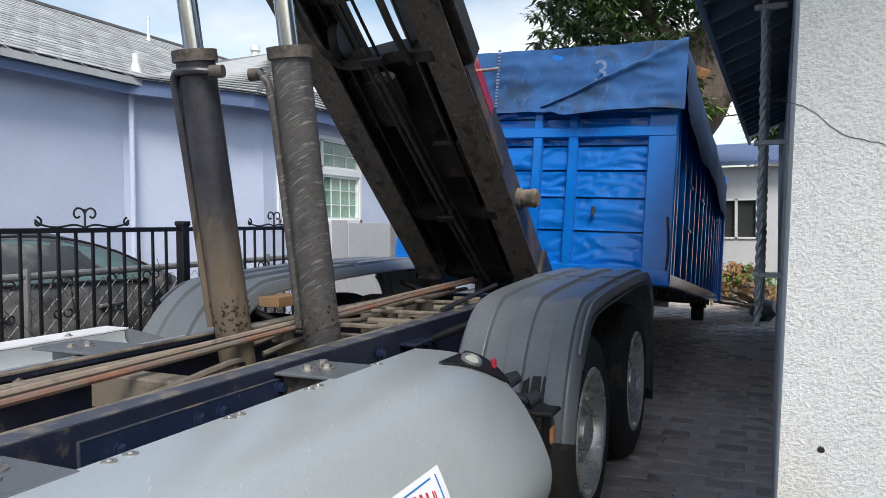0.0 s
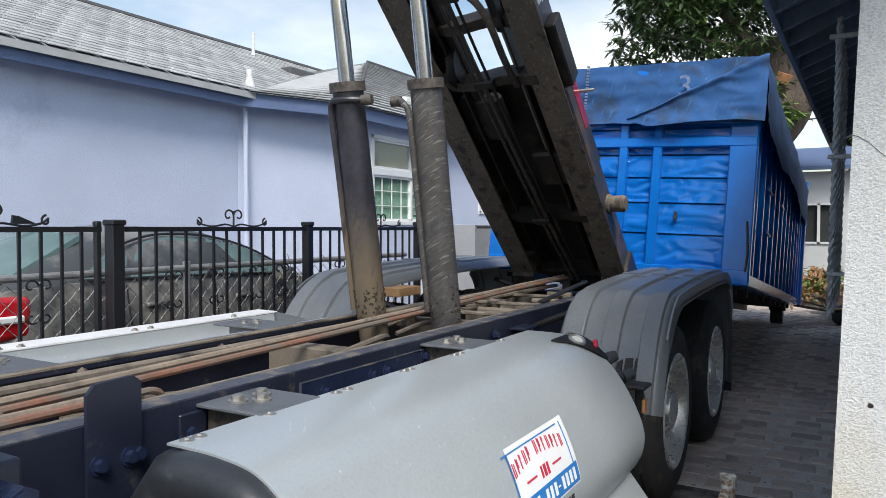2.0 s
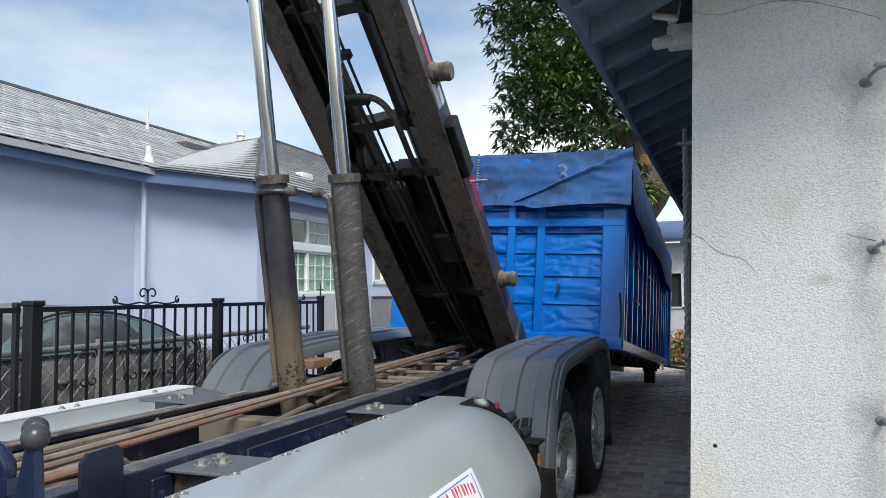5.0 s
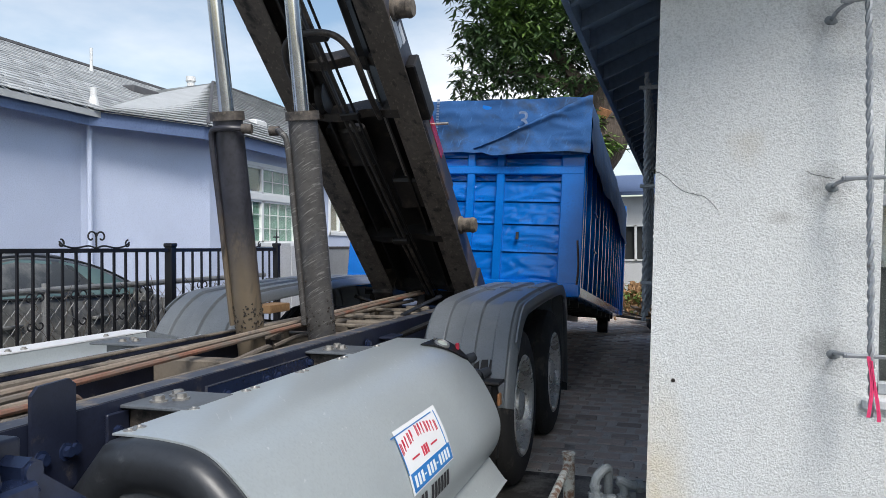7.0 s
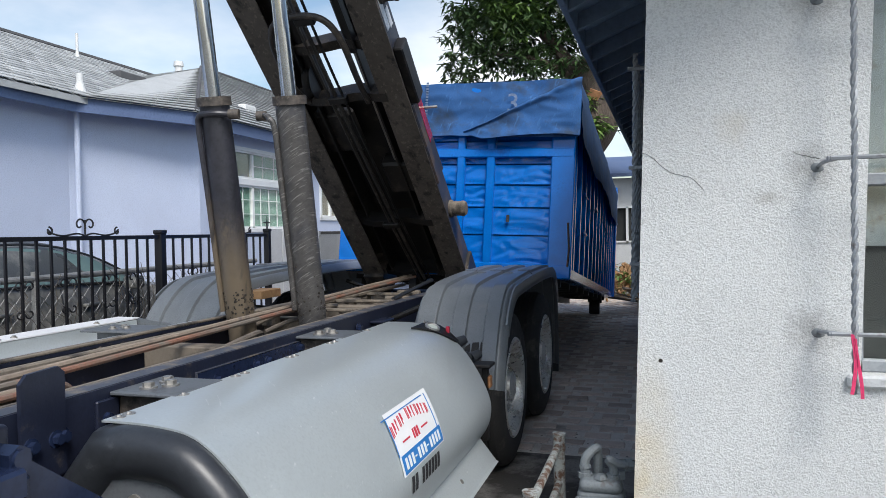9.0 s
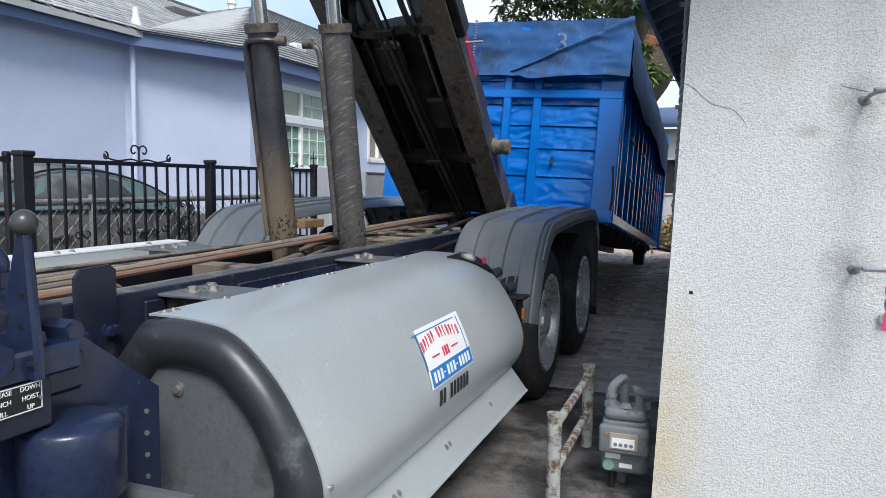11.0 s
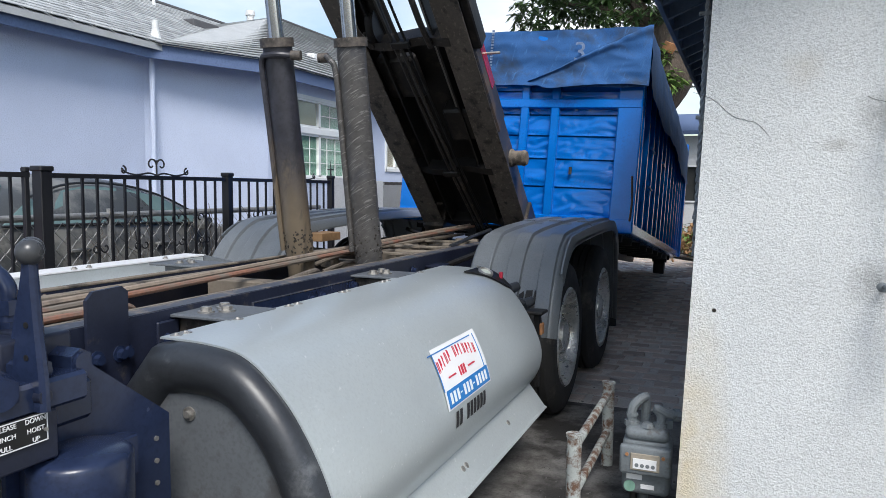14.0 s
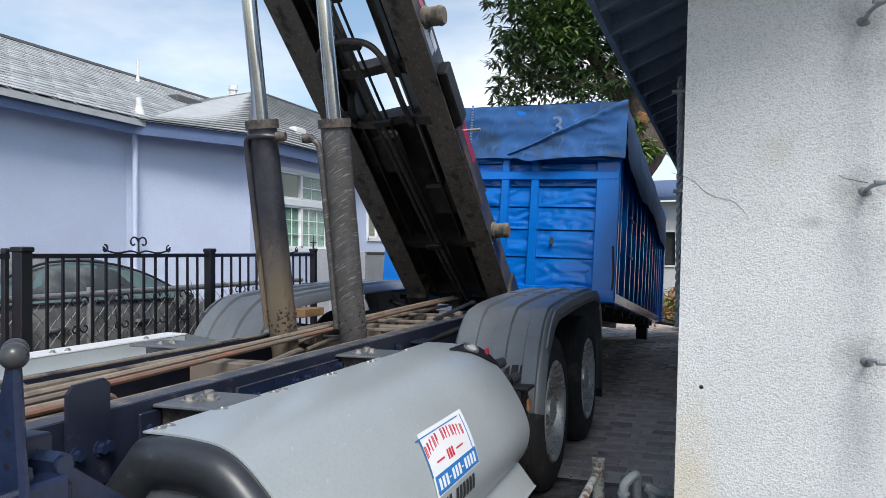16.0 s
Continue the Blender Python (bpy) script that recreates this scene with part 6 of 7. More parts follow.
for y in (1.62, 2.33, 3.27, 3.65, 4.05, 4.35, 5.1, 5.6):
    for sy in (1, -1):
        bm = bmesh.new()
        spiral(bm, y + sy * 0.045, 1.24, 0.045, 5.0, math.pi if sy > 0 else 0.0, -1 if sy > 0 else 1, 0.006)
        part("scroll", bm, M_IRON, fence, smooth=1.0)
        part("scroll", spiral(bmesh.new(), y + sy * 0.04, 1.06, 0.04, 5.0, math.pi if sy > 0 else 0.0, 1 if sy > 0 else -1, 0.006), M_IRON, fence, smooth=1.0)

# ---- chain-link fence behind it ----
link = thing("chain_link_fence", (-3.0, 4, 0), "rusty grey chain-link fence with pipe top rail", "fence")
part("top_rail", arod((-3.0, 0.6, 1.275), (-3.0, 6.5, 1.285), 0.024, seg=10), M_LINK, link)
for y in (1.2, 3.55, 5.9):
    part("post", arod((-3.0, y, 0), (-3.0, y, 1.33), 0.028, seg=10), M_LINK, link)
V, F = [], []


def wire(p, q, r=0.0030):
    p, q = Vector(p), Vector(q)
    d = (q - p).normalized()
    a = Vector((1, 0, 0))
    b = d.cross(a)
    k = len(V)
    for c in (p, q):
        for i in range(3):
            t = 2.0944 * i
            V.append(tuple(c + r * (math.cos(t) * a + math.sin(t) * b)))
    F.extend([(k + i, k + (i + 1) % 3, k + 3 + (i + 1) % 3, k + 3 + i) for i in range(3)])


PITCH, LZ0, LZ1 = 0.062, 0.06, 1.27
ny = int(5.8 / PITCH)
nz_ = int((LZ1 - LZ0) / PITCH)
for i in range(ny):
    for j in range(nz_):
        y, z = 0.65 + i * PITCH, LZ0 + j * PITCH
        dx = 0.004 if (i + j) % 2 else -0.004
        if (i + j) % 2:
            wire((-3.0 + dx, y, z), (-3.0 - dx, y + PITCH, z + PITCH))
        else:
            wire((-3.0 + dx, y, z + PITCH), (-3.0 - dx, y + PITCH, z))
me = bpy.data.meshes.new("wire_mesh")
me.from_pydata(V, [], F)
me.materials.append(M_LINK)
wm = new("wire_mesh", me)
wm.parent, wm.matrix_parent_inverse = link, WORLD[link].inverted()
tagged(wm, "diamond wire mesh", kind="stuff")
# dry vines on the fence

V, F = [], []
rv = random.Random(4)
for k in range(120):
    p = Vector((-2.92 + rv.uniform(-0.06, 0.06), rv.uniform(3.0, 6.3), rv.uniform(0.3, 0.8)))
    for s_ in range(rv.randint(3, 7)):
        q = p + Vector((rv.uniform(-0.03, 0.03), rv.uniform(-0.09, 0.09), rv.uniform(0.02, 0.12)))
        wire(p, q, 0.0025)
        p = q
me = bpy.data.meshes.new("dry_vines")
me.from_pydata(V, [], F)
me.materials.append(M_HOSE)
tagged(new("dry_vines", me), "dry brown vine twigs along the fence", "vines", kind="stuff")

# ---- parked car ----
car = thing("parked_car", (-4.3, 4.6, 0), "dusty dark grey sedan parked beside the house", "car")
CXM = -4.28


def loft(sections, closed_ends=True):
    """sections: (y, [(half width, z) from the bottom up to the centre line])."""
    bm = bmesh.new()
    rows = []
    for y, prof in sections:
        row = [bm.verts.new((CXM + w, y, z)) for w, z in prof] + [bm.verts.new((CXM - w, y, z)) for w, z in reversed(prof) if w > 1e-4]
        rows.append(row)
    n = len(rows[0])
    for a, b in zip(rows, rows[1:]):
        for k in range(n):
            bm.faces.new((a[k], a[(k + 1) % n], b[(k + 1) % n], b[k]))
    bm.faces.new(rows[0])
    bm.faces.new(rows[-1])
    return bm


def body_sec(y, w, zb, belt, crown):
    return (y, [(w * 0.93, zb), (w * 0.985, zb + 0.15), (w, zb + (belt - zb) * 0.55), (w * 0.985, zb + (belt - zb) * 0.8), (w * 0.93, belt), (w * 0.6, belt + crown * 0.8), (0.0, belt + crown)])


body = part("body", loft([body_sec(2.22, 0.66, 0.40, 0.98, 0.03), body_sec(2.30, 0.80, 0.34, 1.08, 0.03), body_sec(2.55, 0.87, 0.28, 1.16, 0.03), body_sec(3.2, 0.90, 0.22, 1.20, 0.03), body_sec(4.4, 0.90, 0.22, 1.17, 0.03), body_sec(5.4, 0.90, 0.22, 1.10, 0.05), body_sec(6.3, 0.87, 0.26, 0.98, 0.07), body_sec(6.8, 0.80, 0.32, 0.86, 0.05), body_sec(6.95, 0.66, 0.40, 0.72, 0.02)]), M_CAR, car, smooth=0.8)


def cab_sec(y, w, zb, top, wt):
    return (y, [(w, zb), (w * 0.97, zb + (top - zb) * 0.35), (w * 0.5 + wt * 0.5, zb + (top - zb) * 0.75), (wt, top - 0.02), (wt * 0.6, top + 0.015), (0.0, top + 0.03)])


cab = part("cabin", loft([cab_sec(2.50, 0.80, 1.10, 1.17, 0.70), cab_sec(2.85, 0.82, 1.12, 1.35, 0.66), cab_sec(3.3, 0.83, 1.14, 1.52, 0.62), cab_sec(3.8, 0.84, 1.14, 1.57, 0.62), cab_sec(4.3, 0.84, 1.14, 1.545, 0.62), cab_sec(4.8, 0.83, 1.12, 1.42, 0.64), cab_sec(5.2, 0.82, 1.08, 1.25, 0.68), cab_sec(5.45, 0.80, 1.05, 1.10, 0.7)]), M_CAR, car, smooth=0.8)


def side_glass(pts):
    """A pane over the cabin's flank from (y, z) corners."""
    bm = bmesh.new()
    def fx(y, z):
        t = (z - 1.14) / 0.42
        return CXM + 0.845 - 0.10 * t - 0.09 * t * t + 0.006
    f = [bm.verts.new((fx(y, z), y, z)) for y, z in pts]
    g_ = [bm.verts.new((fx(y, z) - 0.012, y, z)) for y, z in pts]
    bm.faces.new(f)
    bm.faces.new(g_)
    for i in range(len(pts)):
        j = (i + 1) % len(pts)
        bm.faces.new((f[i], f[j], g_[j], g_[i]))
    return bm


part("side_window", side_glass([(3.42, 1.20), (4.15, 1.19), (4.15, 1.48), (3.85, 1.50), (3.60, 1.46), (3.50, 1.36)]), M_CARGL, car, "dusty greenish side glass with reflections put into its colour", smooth=0)
part("side_window", side_glass([(4.24, 1.19), (5.05, 1.16), (4.90, 1.26), (4.62, 1.40), (4.24, 1.48)]), M_CARGL, car, smooth=0)
part("side_window", side_glass([(3.02, 1.21), (3.36, 1.20), (3.44, 1.36), (3.30, 1.40)]), M_CARGL, car, smooth=0)
bm = bmesh.new()
v = [bm.verts.new(p) for p in ((CXM - 0.66, 2.56, 1.215), (CXM + 0.66, 2.56, 1.215), (CXM + 0.58, 3.18, 1.52), (CXM - 0.58, 3.18, 1.52), (CXM, 2.53, 1.235), (CXM, 3.16, 1.555))]
bm.faces.new((v[0], v[4], v[5], v[3]))
bm.faces.new((v[4], v[1], v[2], v[5]))
ext = bmesh.ops.extrude_face_region(bm, geom=bm.faces[:])
bmesh.ops.translate(bm, vec=(0, 0.03, -0.03), verts=[e for e in ext["geom"] if isinstance(e, bmesh.types.BMVert)])
part("rear_window", bm, M_CARGL, car, smooth=0)
for sx in (1, -1):
    bm = bmesh.new()
    box(bm, CXM + sx * 0.74 - 0.13, CXM + sx * 0.74 + 0.13, 2.24, 2.66, 0.84, 1.13, bevel=0.05, seg=3)
    tl = part("tail_lamp", bm, M_RED, car, "red tail lamp", smooth=0.8)
    part("reverse_lens", abox(CXM + sx * 0.76 - 0.09, CXM + sx * 0.76 + 0.128, 2.245, 2.60, 0.96, 1.01, bevel=0.012), M_STKW, tl)
    for y in (3.05, 5.95):
        w = part("wheel", lathe(bmesh.new(), [(0.2, -0.1), (0.30, -0.1), (0.325, -0.08), (0.325, 0.08), (0.30, 0.1), (0.2, 0.1)], (CXM + sx * 0.80, y, 0.325), "x", 30, False), M_TYRE, car)
        part("rim", lathe(bmesh.new(), [(0.21, 0.09 * sx), (0.17, 0.06 * sx), (0.05, 0.08 * sx), (0.001, 0.08 * sx)], (CXM + sx * 0.80, y, 0.325), "x", 24), M_ALU, w)
    part("door_mirror", abox(CXM + sx * 0.98 - 0.08, CXM + sx * 0.98 + 0.08, 4.86, 4.98, 1.10, 1.22, bevel=0.03, seg=2), M_CAR, car)
part("window_trim", tube(bmesh.new(), bend([(CXM + 0.85, 3.0, 1.205), (CXM + 0.852, 4.2, 1.185), (CXM + 0.85, 5.15, 1.15)], 5), 0.010, 6), M_BLKP, car)
part("window_trim", tube(bmesh.new(), bend([(CXM + 0.80, 3.25, 1.41), (CXM + 0.70, 3.7, 1.515), (CXM + 0.70, 4.25, 1.505), (CXM + 0.76, 4.7, 1.39), (CXM + 0.84, 5.15, 1.17)], 5), 0.010, 6), M_BLKP, car)
part("antenna", aprism([(2.95, 1.60), (3.14, 1.60), (3.0, 1.66), (2.96, 1.665)], "x", CXM + 0.1, CXM + 0.125), M_IRON, car, "black roof fin")
for y in (4.20, 3.36):
    bm = bmesh.new()
    tube(bm, [(CXM + 0.905, y, 0.4), (CXM + 0.906, y, 0.9), (CXM + 0.86, y, 1.15)], 0.006, 5)
    part("door_seam", bm, M_BLKP, car)
for y in (3.5, 4.4):
    part("door_handle", abox(CXM + 0.885, CXM + 0.925, y, y + 0.2, 0.98, 1.01, bevel=0.008), M_CAR, car)

# ---- white panel gate between the houses ----
gate = thing("panel_gate", (-4.2, 10.5, 0), "white and grey sheet-metal yard gate", "gate")
for y0, y1, z1, m_ in ((8.80, 9.20, 1.66, M_GREYW), (9.22, 10.45, 1.62, M_GREYW), (10.48, 11.3, 1.60, M_ALB), (11.33, 12.5, 1.60, M_ALB)):
    part("panel", abox(-4.22, -4.18, y0, y1, 0.05, z1, bevel=0.004), m_, gate, smooth=0)
for y in (9.21, 10.465, 11.315, 12.5):
    part("post", abox(-4.25, -4.19, y - 0.02, y + 0.02, 0.0, 1.6), M_TWIST, gate, smooth=0)
part("top_strip", abox(-4.225, -4.175, 10.5, 12.5, 1.56, 1.61), M_HOIST, gate, smooth=0)
plank = part("timber_offcut", abox(-1.60, -1.44, 4.0, 4.28, 1.105, 1.165, bevel=0.004), M_WOOD, truck, "raw timber block", smooth=0)

# ---- gas meter and guard posts ----
gm = thing("gas_meter", (1.02, 2.86, 0), "grey painted gas meter with pipes beside the wall", "gas meter")
part("body", abox(0.91, 1.13, 2.80, 2.93, 0.09, 0.36, bevel=0.03, seg=3), M_GREYP, gm, smooth=0.8)
part("index_box", abox(0.905, 1.135, 2.755, 2.80, 0.20, 0.335, bevel=0.014, seg=2), M_GREYP, gm, smooth=0.8)
part("top_cover", abox(0.92, 1.12, 2.79, 2.92, 0.345, 0.41, bevel=0.03, seg=3), M_GREYP, gm, smooth=0.8)
dl = part("dial_window", abox(0.955, 1.085, 2.749, 2.756, 0.225, 0.305, bevel=0.003), M_SHADE, gm, "yellowed dial window", smooth=0)
part("dial_plate", abox(0.968, 1.072, 2.745, 2.750, 0.235, 0.282), M_STKW, dl, smooth=0)
for i in range(4):
    part("dial", arod((0.985 + 0.024 * i, 2.7455, 0.252), (0.985 + 0.024 * i, 2.743, 0.252), 0.009, seg=12), M_GREYP, dl)
for x in (0.94, 1.10):
    part("screw", arod((x, 2.756, 0.295), (x, 2.748, 0.295), 0.008, seg=8), M_CUT, gm)
part("label", abox(0.935, 1.005, 2.795, 2.799, 0.165, 0.19), M_STKW, gm, smooth=0)
part("label", abox(1.0, 1.06, 2.795, 2.799, 0.125, 0.145), M_STKW, gm, smooth=0)
part("seal", arod((0.95, 2.799, 0.13), (0.95, 2.795, 0.13), 0.026, seg=18), M_GREEN, gm)
bm = tube(bmesh.new(), bend([(0.945, 2.86, 0.40), (0.945, 2.86, 0.47), (0.96, 2.87, 0.505), (0.995, 2.90, 0.53), (1.0, 2.92, 0.50), (1.0, 2.93, 0.38), (1.0, 2.94, 0.0)], 5), 0.022, 10)
rod(bm, (0.945, 2.86, 0.40), (0.945, 2.86, 0.425), 0.034, seg=8)
rod(bm, (0.945, 2.86, 0.445), (0.945, 2.86, 0.46), 0.028, seg=8)
part("inlet_pipe", bm, M_GREYP, gm)
bm = tube(bmesh.new(), bend([(1.075, 2.86, 0.40), (1.075, 2.86, 0.46), (1.055, 2.85, 0.495), (1.10, 2.86, 0.475), (1.15, 2.88, 0.465), (1.22, 2.88, 0.462)], 5), 0.021, 10)
rod(bm, (1.075, 2.86, 0.40), (1.075, 2.86, 0.425), 0.034, seg=8)
rod(bm, (1.13, 2.87, 0.468), (1.155, 2.88, 0.466), 0.03, seg=8)
part("outlet_pipe", bm, M_GREYP, gm)
bm = arod((1.105, 2.88, 0.40), (1.105, 2.88, 0.44), 0.026, seg=6)
rod(bm, (1.02, 2.83, 0.41), (1.02, 2.83, 0.43), 0.035, 0.02, 6)
part("regulator", bm, M_GREYP, gm)
part("drain", arod((0.96, 2.86, 0.0), (0.96, 2.86, 0.10), 0.018, seg=8), M_BLACKST, gm)
gp_ = thing("guard_rail", (0.76, 2.9, 0), "chipped rusty pale pipe guard rail around meter", "guard rail")
for y in (2.45, 3.36):
    bm = arod((0.757, y, 0), (0.757, y, 0.455), 0.032, seg=16)
    rod(bm, (0.757, y, 0.45), (0.757, y, 0.462), 0.036, seg=16)
    part("post", bm, M_POST, gp_)
for z in (0.40, 0.19):
    part("rail", arod((0.757, 2.45, z), (0.757, 3.36, z), 0.020, seg=12), M_POST, gp_)

gr_ = random.Random(21)
bm = bmesh.new()
for k in range(260):
    x, y = gr_.uniform(0.35, 1.15), gr_.uniform(2.2, 5.0)
    r = gr_.uniform(0.002, 0.007)
    bmesh.ops.create_icosphere(bm, subdivisions=1, radius=r, matrix=pose(x, y, r * 0.4, 0, 0, gr_.uniform(0, 360)) @ Matrix.Diagonal((1.5, 1, 0.6, 1)))
tagged(part("grit", bm, M_CONC, None), "loose grit and pebbles on concrete", "grit", kind="stuff")

# ---- tree, far plants ----
def leaves(name, blobs, n, per, size, material, parent, seed, droop=0.9):
    rng = np.random.default_rng(seed)
    V, F = [], []
    wts = np.array([b[3] * b[4] * b[5] for b in blobs]) ** 0.8
    pick = rng.choice(len(blobs), n, p=wts / wts.sum())
    for k in pick:
        cx, cy, cz, rx, ry, rz = blobs[k]
        d = rng.normal(size=3)
        d /= np.linalg.norm(d)
        r = rng.uniform(0.45, 1.06)
        c = np.array((cx, cy, cz)) + d * r * np.array((rx, ry, rz))
        for _ in range(per):
            a = rng.uniform(0, 2 * math.pi)
            tilt = rng.uniform(-0.2, 1.0) * droop
            ax = np.array((math.cos(a) * math.cos(tilt), math.sin(a) * math.cos(tilt), -math.sin(tilt)))
            sd = np.cross(ax, (0, 0, 1.0)) + rng.normal(size=3) * 0.3
            sd /= np.linalg.norm(sd)
            L = size * rng.uniform(0.7, 1.3)
            o = c + rng.normal(size=3) * 0.05 + ax * 0.03
            w = L * 0.17
            dn = np.array((0, 0, -0.12 * L))
            b = len(V)
            V.extend([tuple(o), tuple(o + ax * L * 0.45 + sd * w), tuple(o + ax * L + dn), tuple(o + ax * L * 0.45 - sd * w), tuple(o + ax * L * 0.5 - np.array((0, 0, w * 0.4)))])
            F.extend([(b, b + 1, b + 4), (b + 1, b + 2, b + 4), (b + 2, b + 3, b + 4), (b + 3, b, b + 4)])
    me = bpy.data.meshes.new(name)
    me.from_pydata(V, [], F)
    me.materials.append(material)
    ob = new(name, me)
    if parent:
        ob.parent, ob.matrix_parent_inverse = parent, WORLD[parent].inverted()
    return tagged(ob, kind="stuff") if parent is None else ob


tree = thing("tree", (-0.9, 16, 0), "leaning thick-trunked tree with dark drooping leaves", "tree")
part("trunk", tube(bmesh.new(), bend([(-1.35, 16.1, -0.1), (-1.1, 16, 1.5), (-0.55, 16, 3.1), (0.0, 16, 3.95), (0.05, 16, 4.6), (-0.2, 16, 5.4)], 5), [0.55 - 0.006 * i for i in range(26)], 14), M_BARK, tree)
for pts, r0 in (([(0.0, 16, 3.9), (0.35, 15.9, 4.15), (0.55, 15.9, 4.6)], 0.26), ([(0.0, 16, 4.4), (-0.7, 15.8, 5.4), (-1.7, 15.7, 6.6), (-2.5, 15.7, 7.3)], 0.2), ([(0.0, 16, 4.4), (0.3, 16.1, 5.8), (0.2, 16.2, 7.6), (-0.2, 16.2, 9.5)], 0.22), ([(-0.5, 15.9, 5.0), (-1.4, 15.6, 5.4), (-2.3, 15.5, 5.6)], 0.12), ([(0.2, 16, 5.2), (0.9, 15.8, 6.2), (1.5, 15.8, 7.5)], 0.14)):
    q = bend(pts, 5)
    part("limb", tube(bmesh.new(), q, [r0 * (1 - 0.75 * i / (len(q) - 1)) if r0 < 0.25 else r0 * (1 - 0.15 * i / (len(q) - 1)) for i in range(len(q))], 9), M_BARK, tree)
part("cut_end", arod((-0.05, 15.72, 4.45), (0.02, 15.66, 4.62), 0.19, 0.17, 10), M_CUT, tree, "orange torn wood")
TB = [(-1.7, 16, 7.8, 1.9, 1.5, 2.4), (-2.7, 15.8, 6.2, 1.0, 0.9, 1.1), (-1.35, 15.6, 5.0, 0.75, 0.7, 0.7), (-1.9, 15.7, 4.55, 0.45, 0.4, 0.45), (0.4, 16, 7.0, 1.5, 1.4, 2.0), (-0.35, 15.9, 5.6, 0.9, 0.8, 0.8), (-0.6, 16, 9.8, 2.3, 1.6, 1.8), (1.4, 15.8, 6.0, 0.8, 0.8, 1.1), (-2.9, 15.8, 8.6, 1.0, 0.9, 1.2), (-3.0, 15.6, 5.2, 0.5, 0.5, 0.4), (-1.5, 15.7, 6.2, 1.3, 0.9, 1.1)]
leaves("crown", TB, 2100, 14, 0.21, M_LEAF, tree, 3)
leaves("sprout", [(-0.25, 15.6, 4.15, 0.35, 0.25, 0.5), (0.05, 15.55, 3.8, 0.28, 0.2, 0.3), (-1.7, 15.2, 6.8, 0.9, 0.3, 1.0)], 170, 12, 0.19, M_LEAF2, tree, 5)
for nm, lab, x, y, h, blobs, n, m_ in (("small_tree", "sparse bright green young tree", -4.1, 26, 5.2, [(-4.1, 26, 5.4, 0.9, 0.8, 0.55), (-4.6, 26, 4.7, 0.7, 0.6, 0.4), (-3.6, 26, 4.5, 0.6, 0.6, 0.4)], 130, M_LEAF2),
                                       ("small_tree", "feathery dark green tree behind roofs", 1.0, 24, 5.0, [(1.1, 24, 5.0, 0.55, 0.5, 0.7), (1.2, 24, 4.2, 0.6, 0.4, 0.4)], 120, M_LEAF),
                                       ("shrub", "low bright green shrub behind the house", -4.9, 24, 3.8, [(-4.9, 24, 3.7, 1.1, 0.8, 0.4), (-5.8, 24, 3.6, 0.8, 0.8, 0.4)], 150, M_LEAF2)):
    t_ = thing(nm, (x, y, 0), lab, "tree" if nm != "shrub" else "shrub")
    part("trunk", tube(bmesh.new(), bend([(x, y, 0), (x + 0.1, y, h * 0.5), (x, y, h)], 5), [0.09 - 0.006 * i for i in range(11)], 8), M_BARK, t_)
    leaves("crown", blobs, n, 12, 0.26, m_, t_, int(abs(x) * 7), 0.5)

# ---- white house at the end of the yard ----
yh = thing("yard_house", (1.5, 18.3, 0), "pale grey-white low house at yard end", "house")
for b_ in wall_run([(6.5, 18.3), (-3.5, 18.3)], 0, 2.85, -0.2, [(0, 5.55, 6.42, 1.25, 2.1)]):
    part("wall", b_, M_GREYW, yh, smooth=0)
part("roof", aprism([(17.9, 2.86), (17.9, 2.95), (22.0, 3.75), (22.0, 3.6)], "x", -3.8, 6.8), M_FASCIA, yh, "pale blue-edged low roof", smooth=0)
part("window", abox(0.06, 0.96, 18.36, 18.40, 1.22, 2.13), M_DRKIN, yh, smooth=0)
bm = bmesh.new()
for a in ((0.06, 0.10, 1.22, 2.13), (0.92, 0.96, 1.22, 2.13), (0.48, 0.54, 1.22, 2.13), (0.06, 0.96, 1.22, 1.26), (0.06, 0.96, 2.09, 2.13)):
    box(bm, a[0], a[1], 18.26, 18.34, a[2], a[3])
part("frame", bm, M_VINYL, yh, smooth=0)
th = thing("far_house", (2.0, 34, 0), "cream gabled house far behind the yard", "house")
part("wall", aprism([(0.6, 0), (6, 0), (6, 4.2), (3.3, 6.6), (0.6, 4.6)], "y", 34, 40), M_SHADE, th, smooth=0)
part("roof", aprism([(0.2, 4.4), (3.3, 6.75), (6.4, 4.2), (6.4, 4.4), (3.3, 6.95), (0.2, 4.6)], "y", 33.6, 40.4), M_GREYW, th, smooth=0)
part("window", abox(1.3, 2.0, 33.94, 33.99, 4.1, 4.9), M_DRKIN, th, smooth=0)
# yard wall that closes the left gap
tagged(part("yard_wall", abox(-6.0, -3.4, 19.6, 19.8, 0, 2.2), M_LAV, None, smooth=0), "plain lavender yard wall", "wall", kind="structure")

# ---- debris pile ----
rd = random.Random(8)
pile = thing("debris_pile", (0.9, 16.0, 0), "heap of brown brush, boards and rubble", "debris")
bm = bmesh.new()
for k in range(420):
    a, r = rd.uniform(0, 6.28), abs(rd.gauss(0, 0.55))
    x, y = 0.55 + r * math.cos(a) * 1.1, 16.4 + r * math.sin(a)
    z = max(0.02, 0.75 * math.exp(-r * r / 0.5) * rd.uniform(0.3, 1.0))
    s_ = rd.uniform(0.03, 0.10)
    m_ = pose(x, y, z, rd.uniform(0, 360), rd.uniform(0, 360), rd.uniform(0, 360))
    bmesh.ops.create_cube(bm, size=1.0, matrix=m_ @ Matrix.Diagonal((s_ * rd.uniform(0.6, 2.5), s_, s_ * 0.35, 1)))
tagged(part("rubble", bm, M_WOOD, pile, smooth=0), kind="stuff")
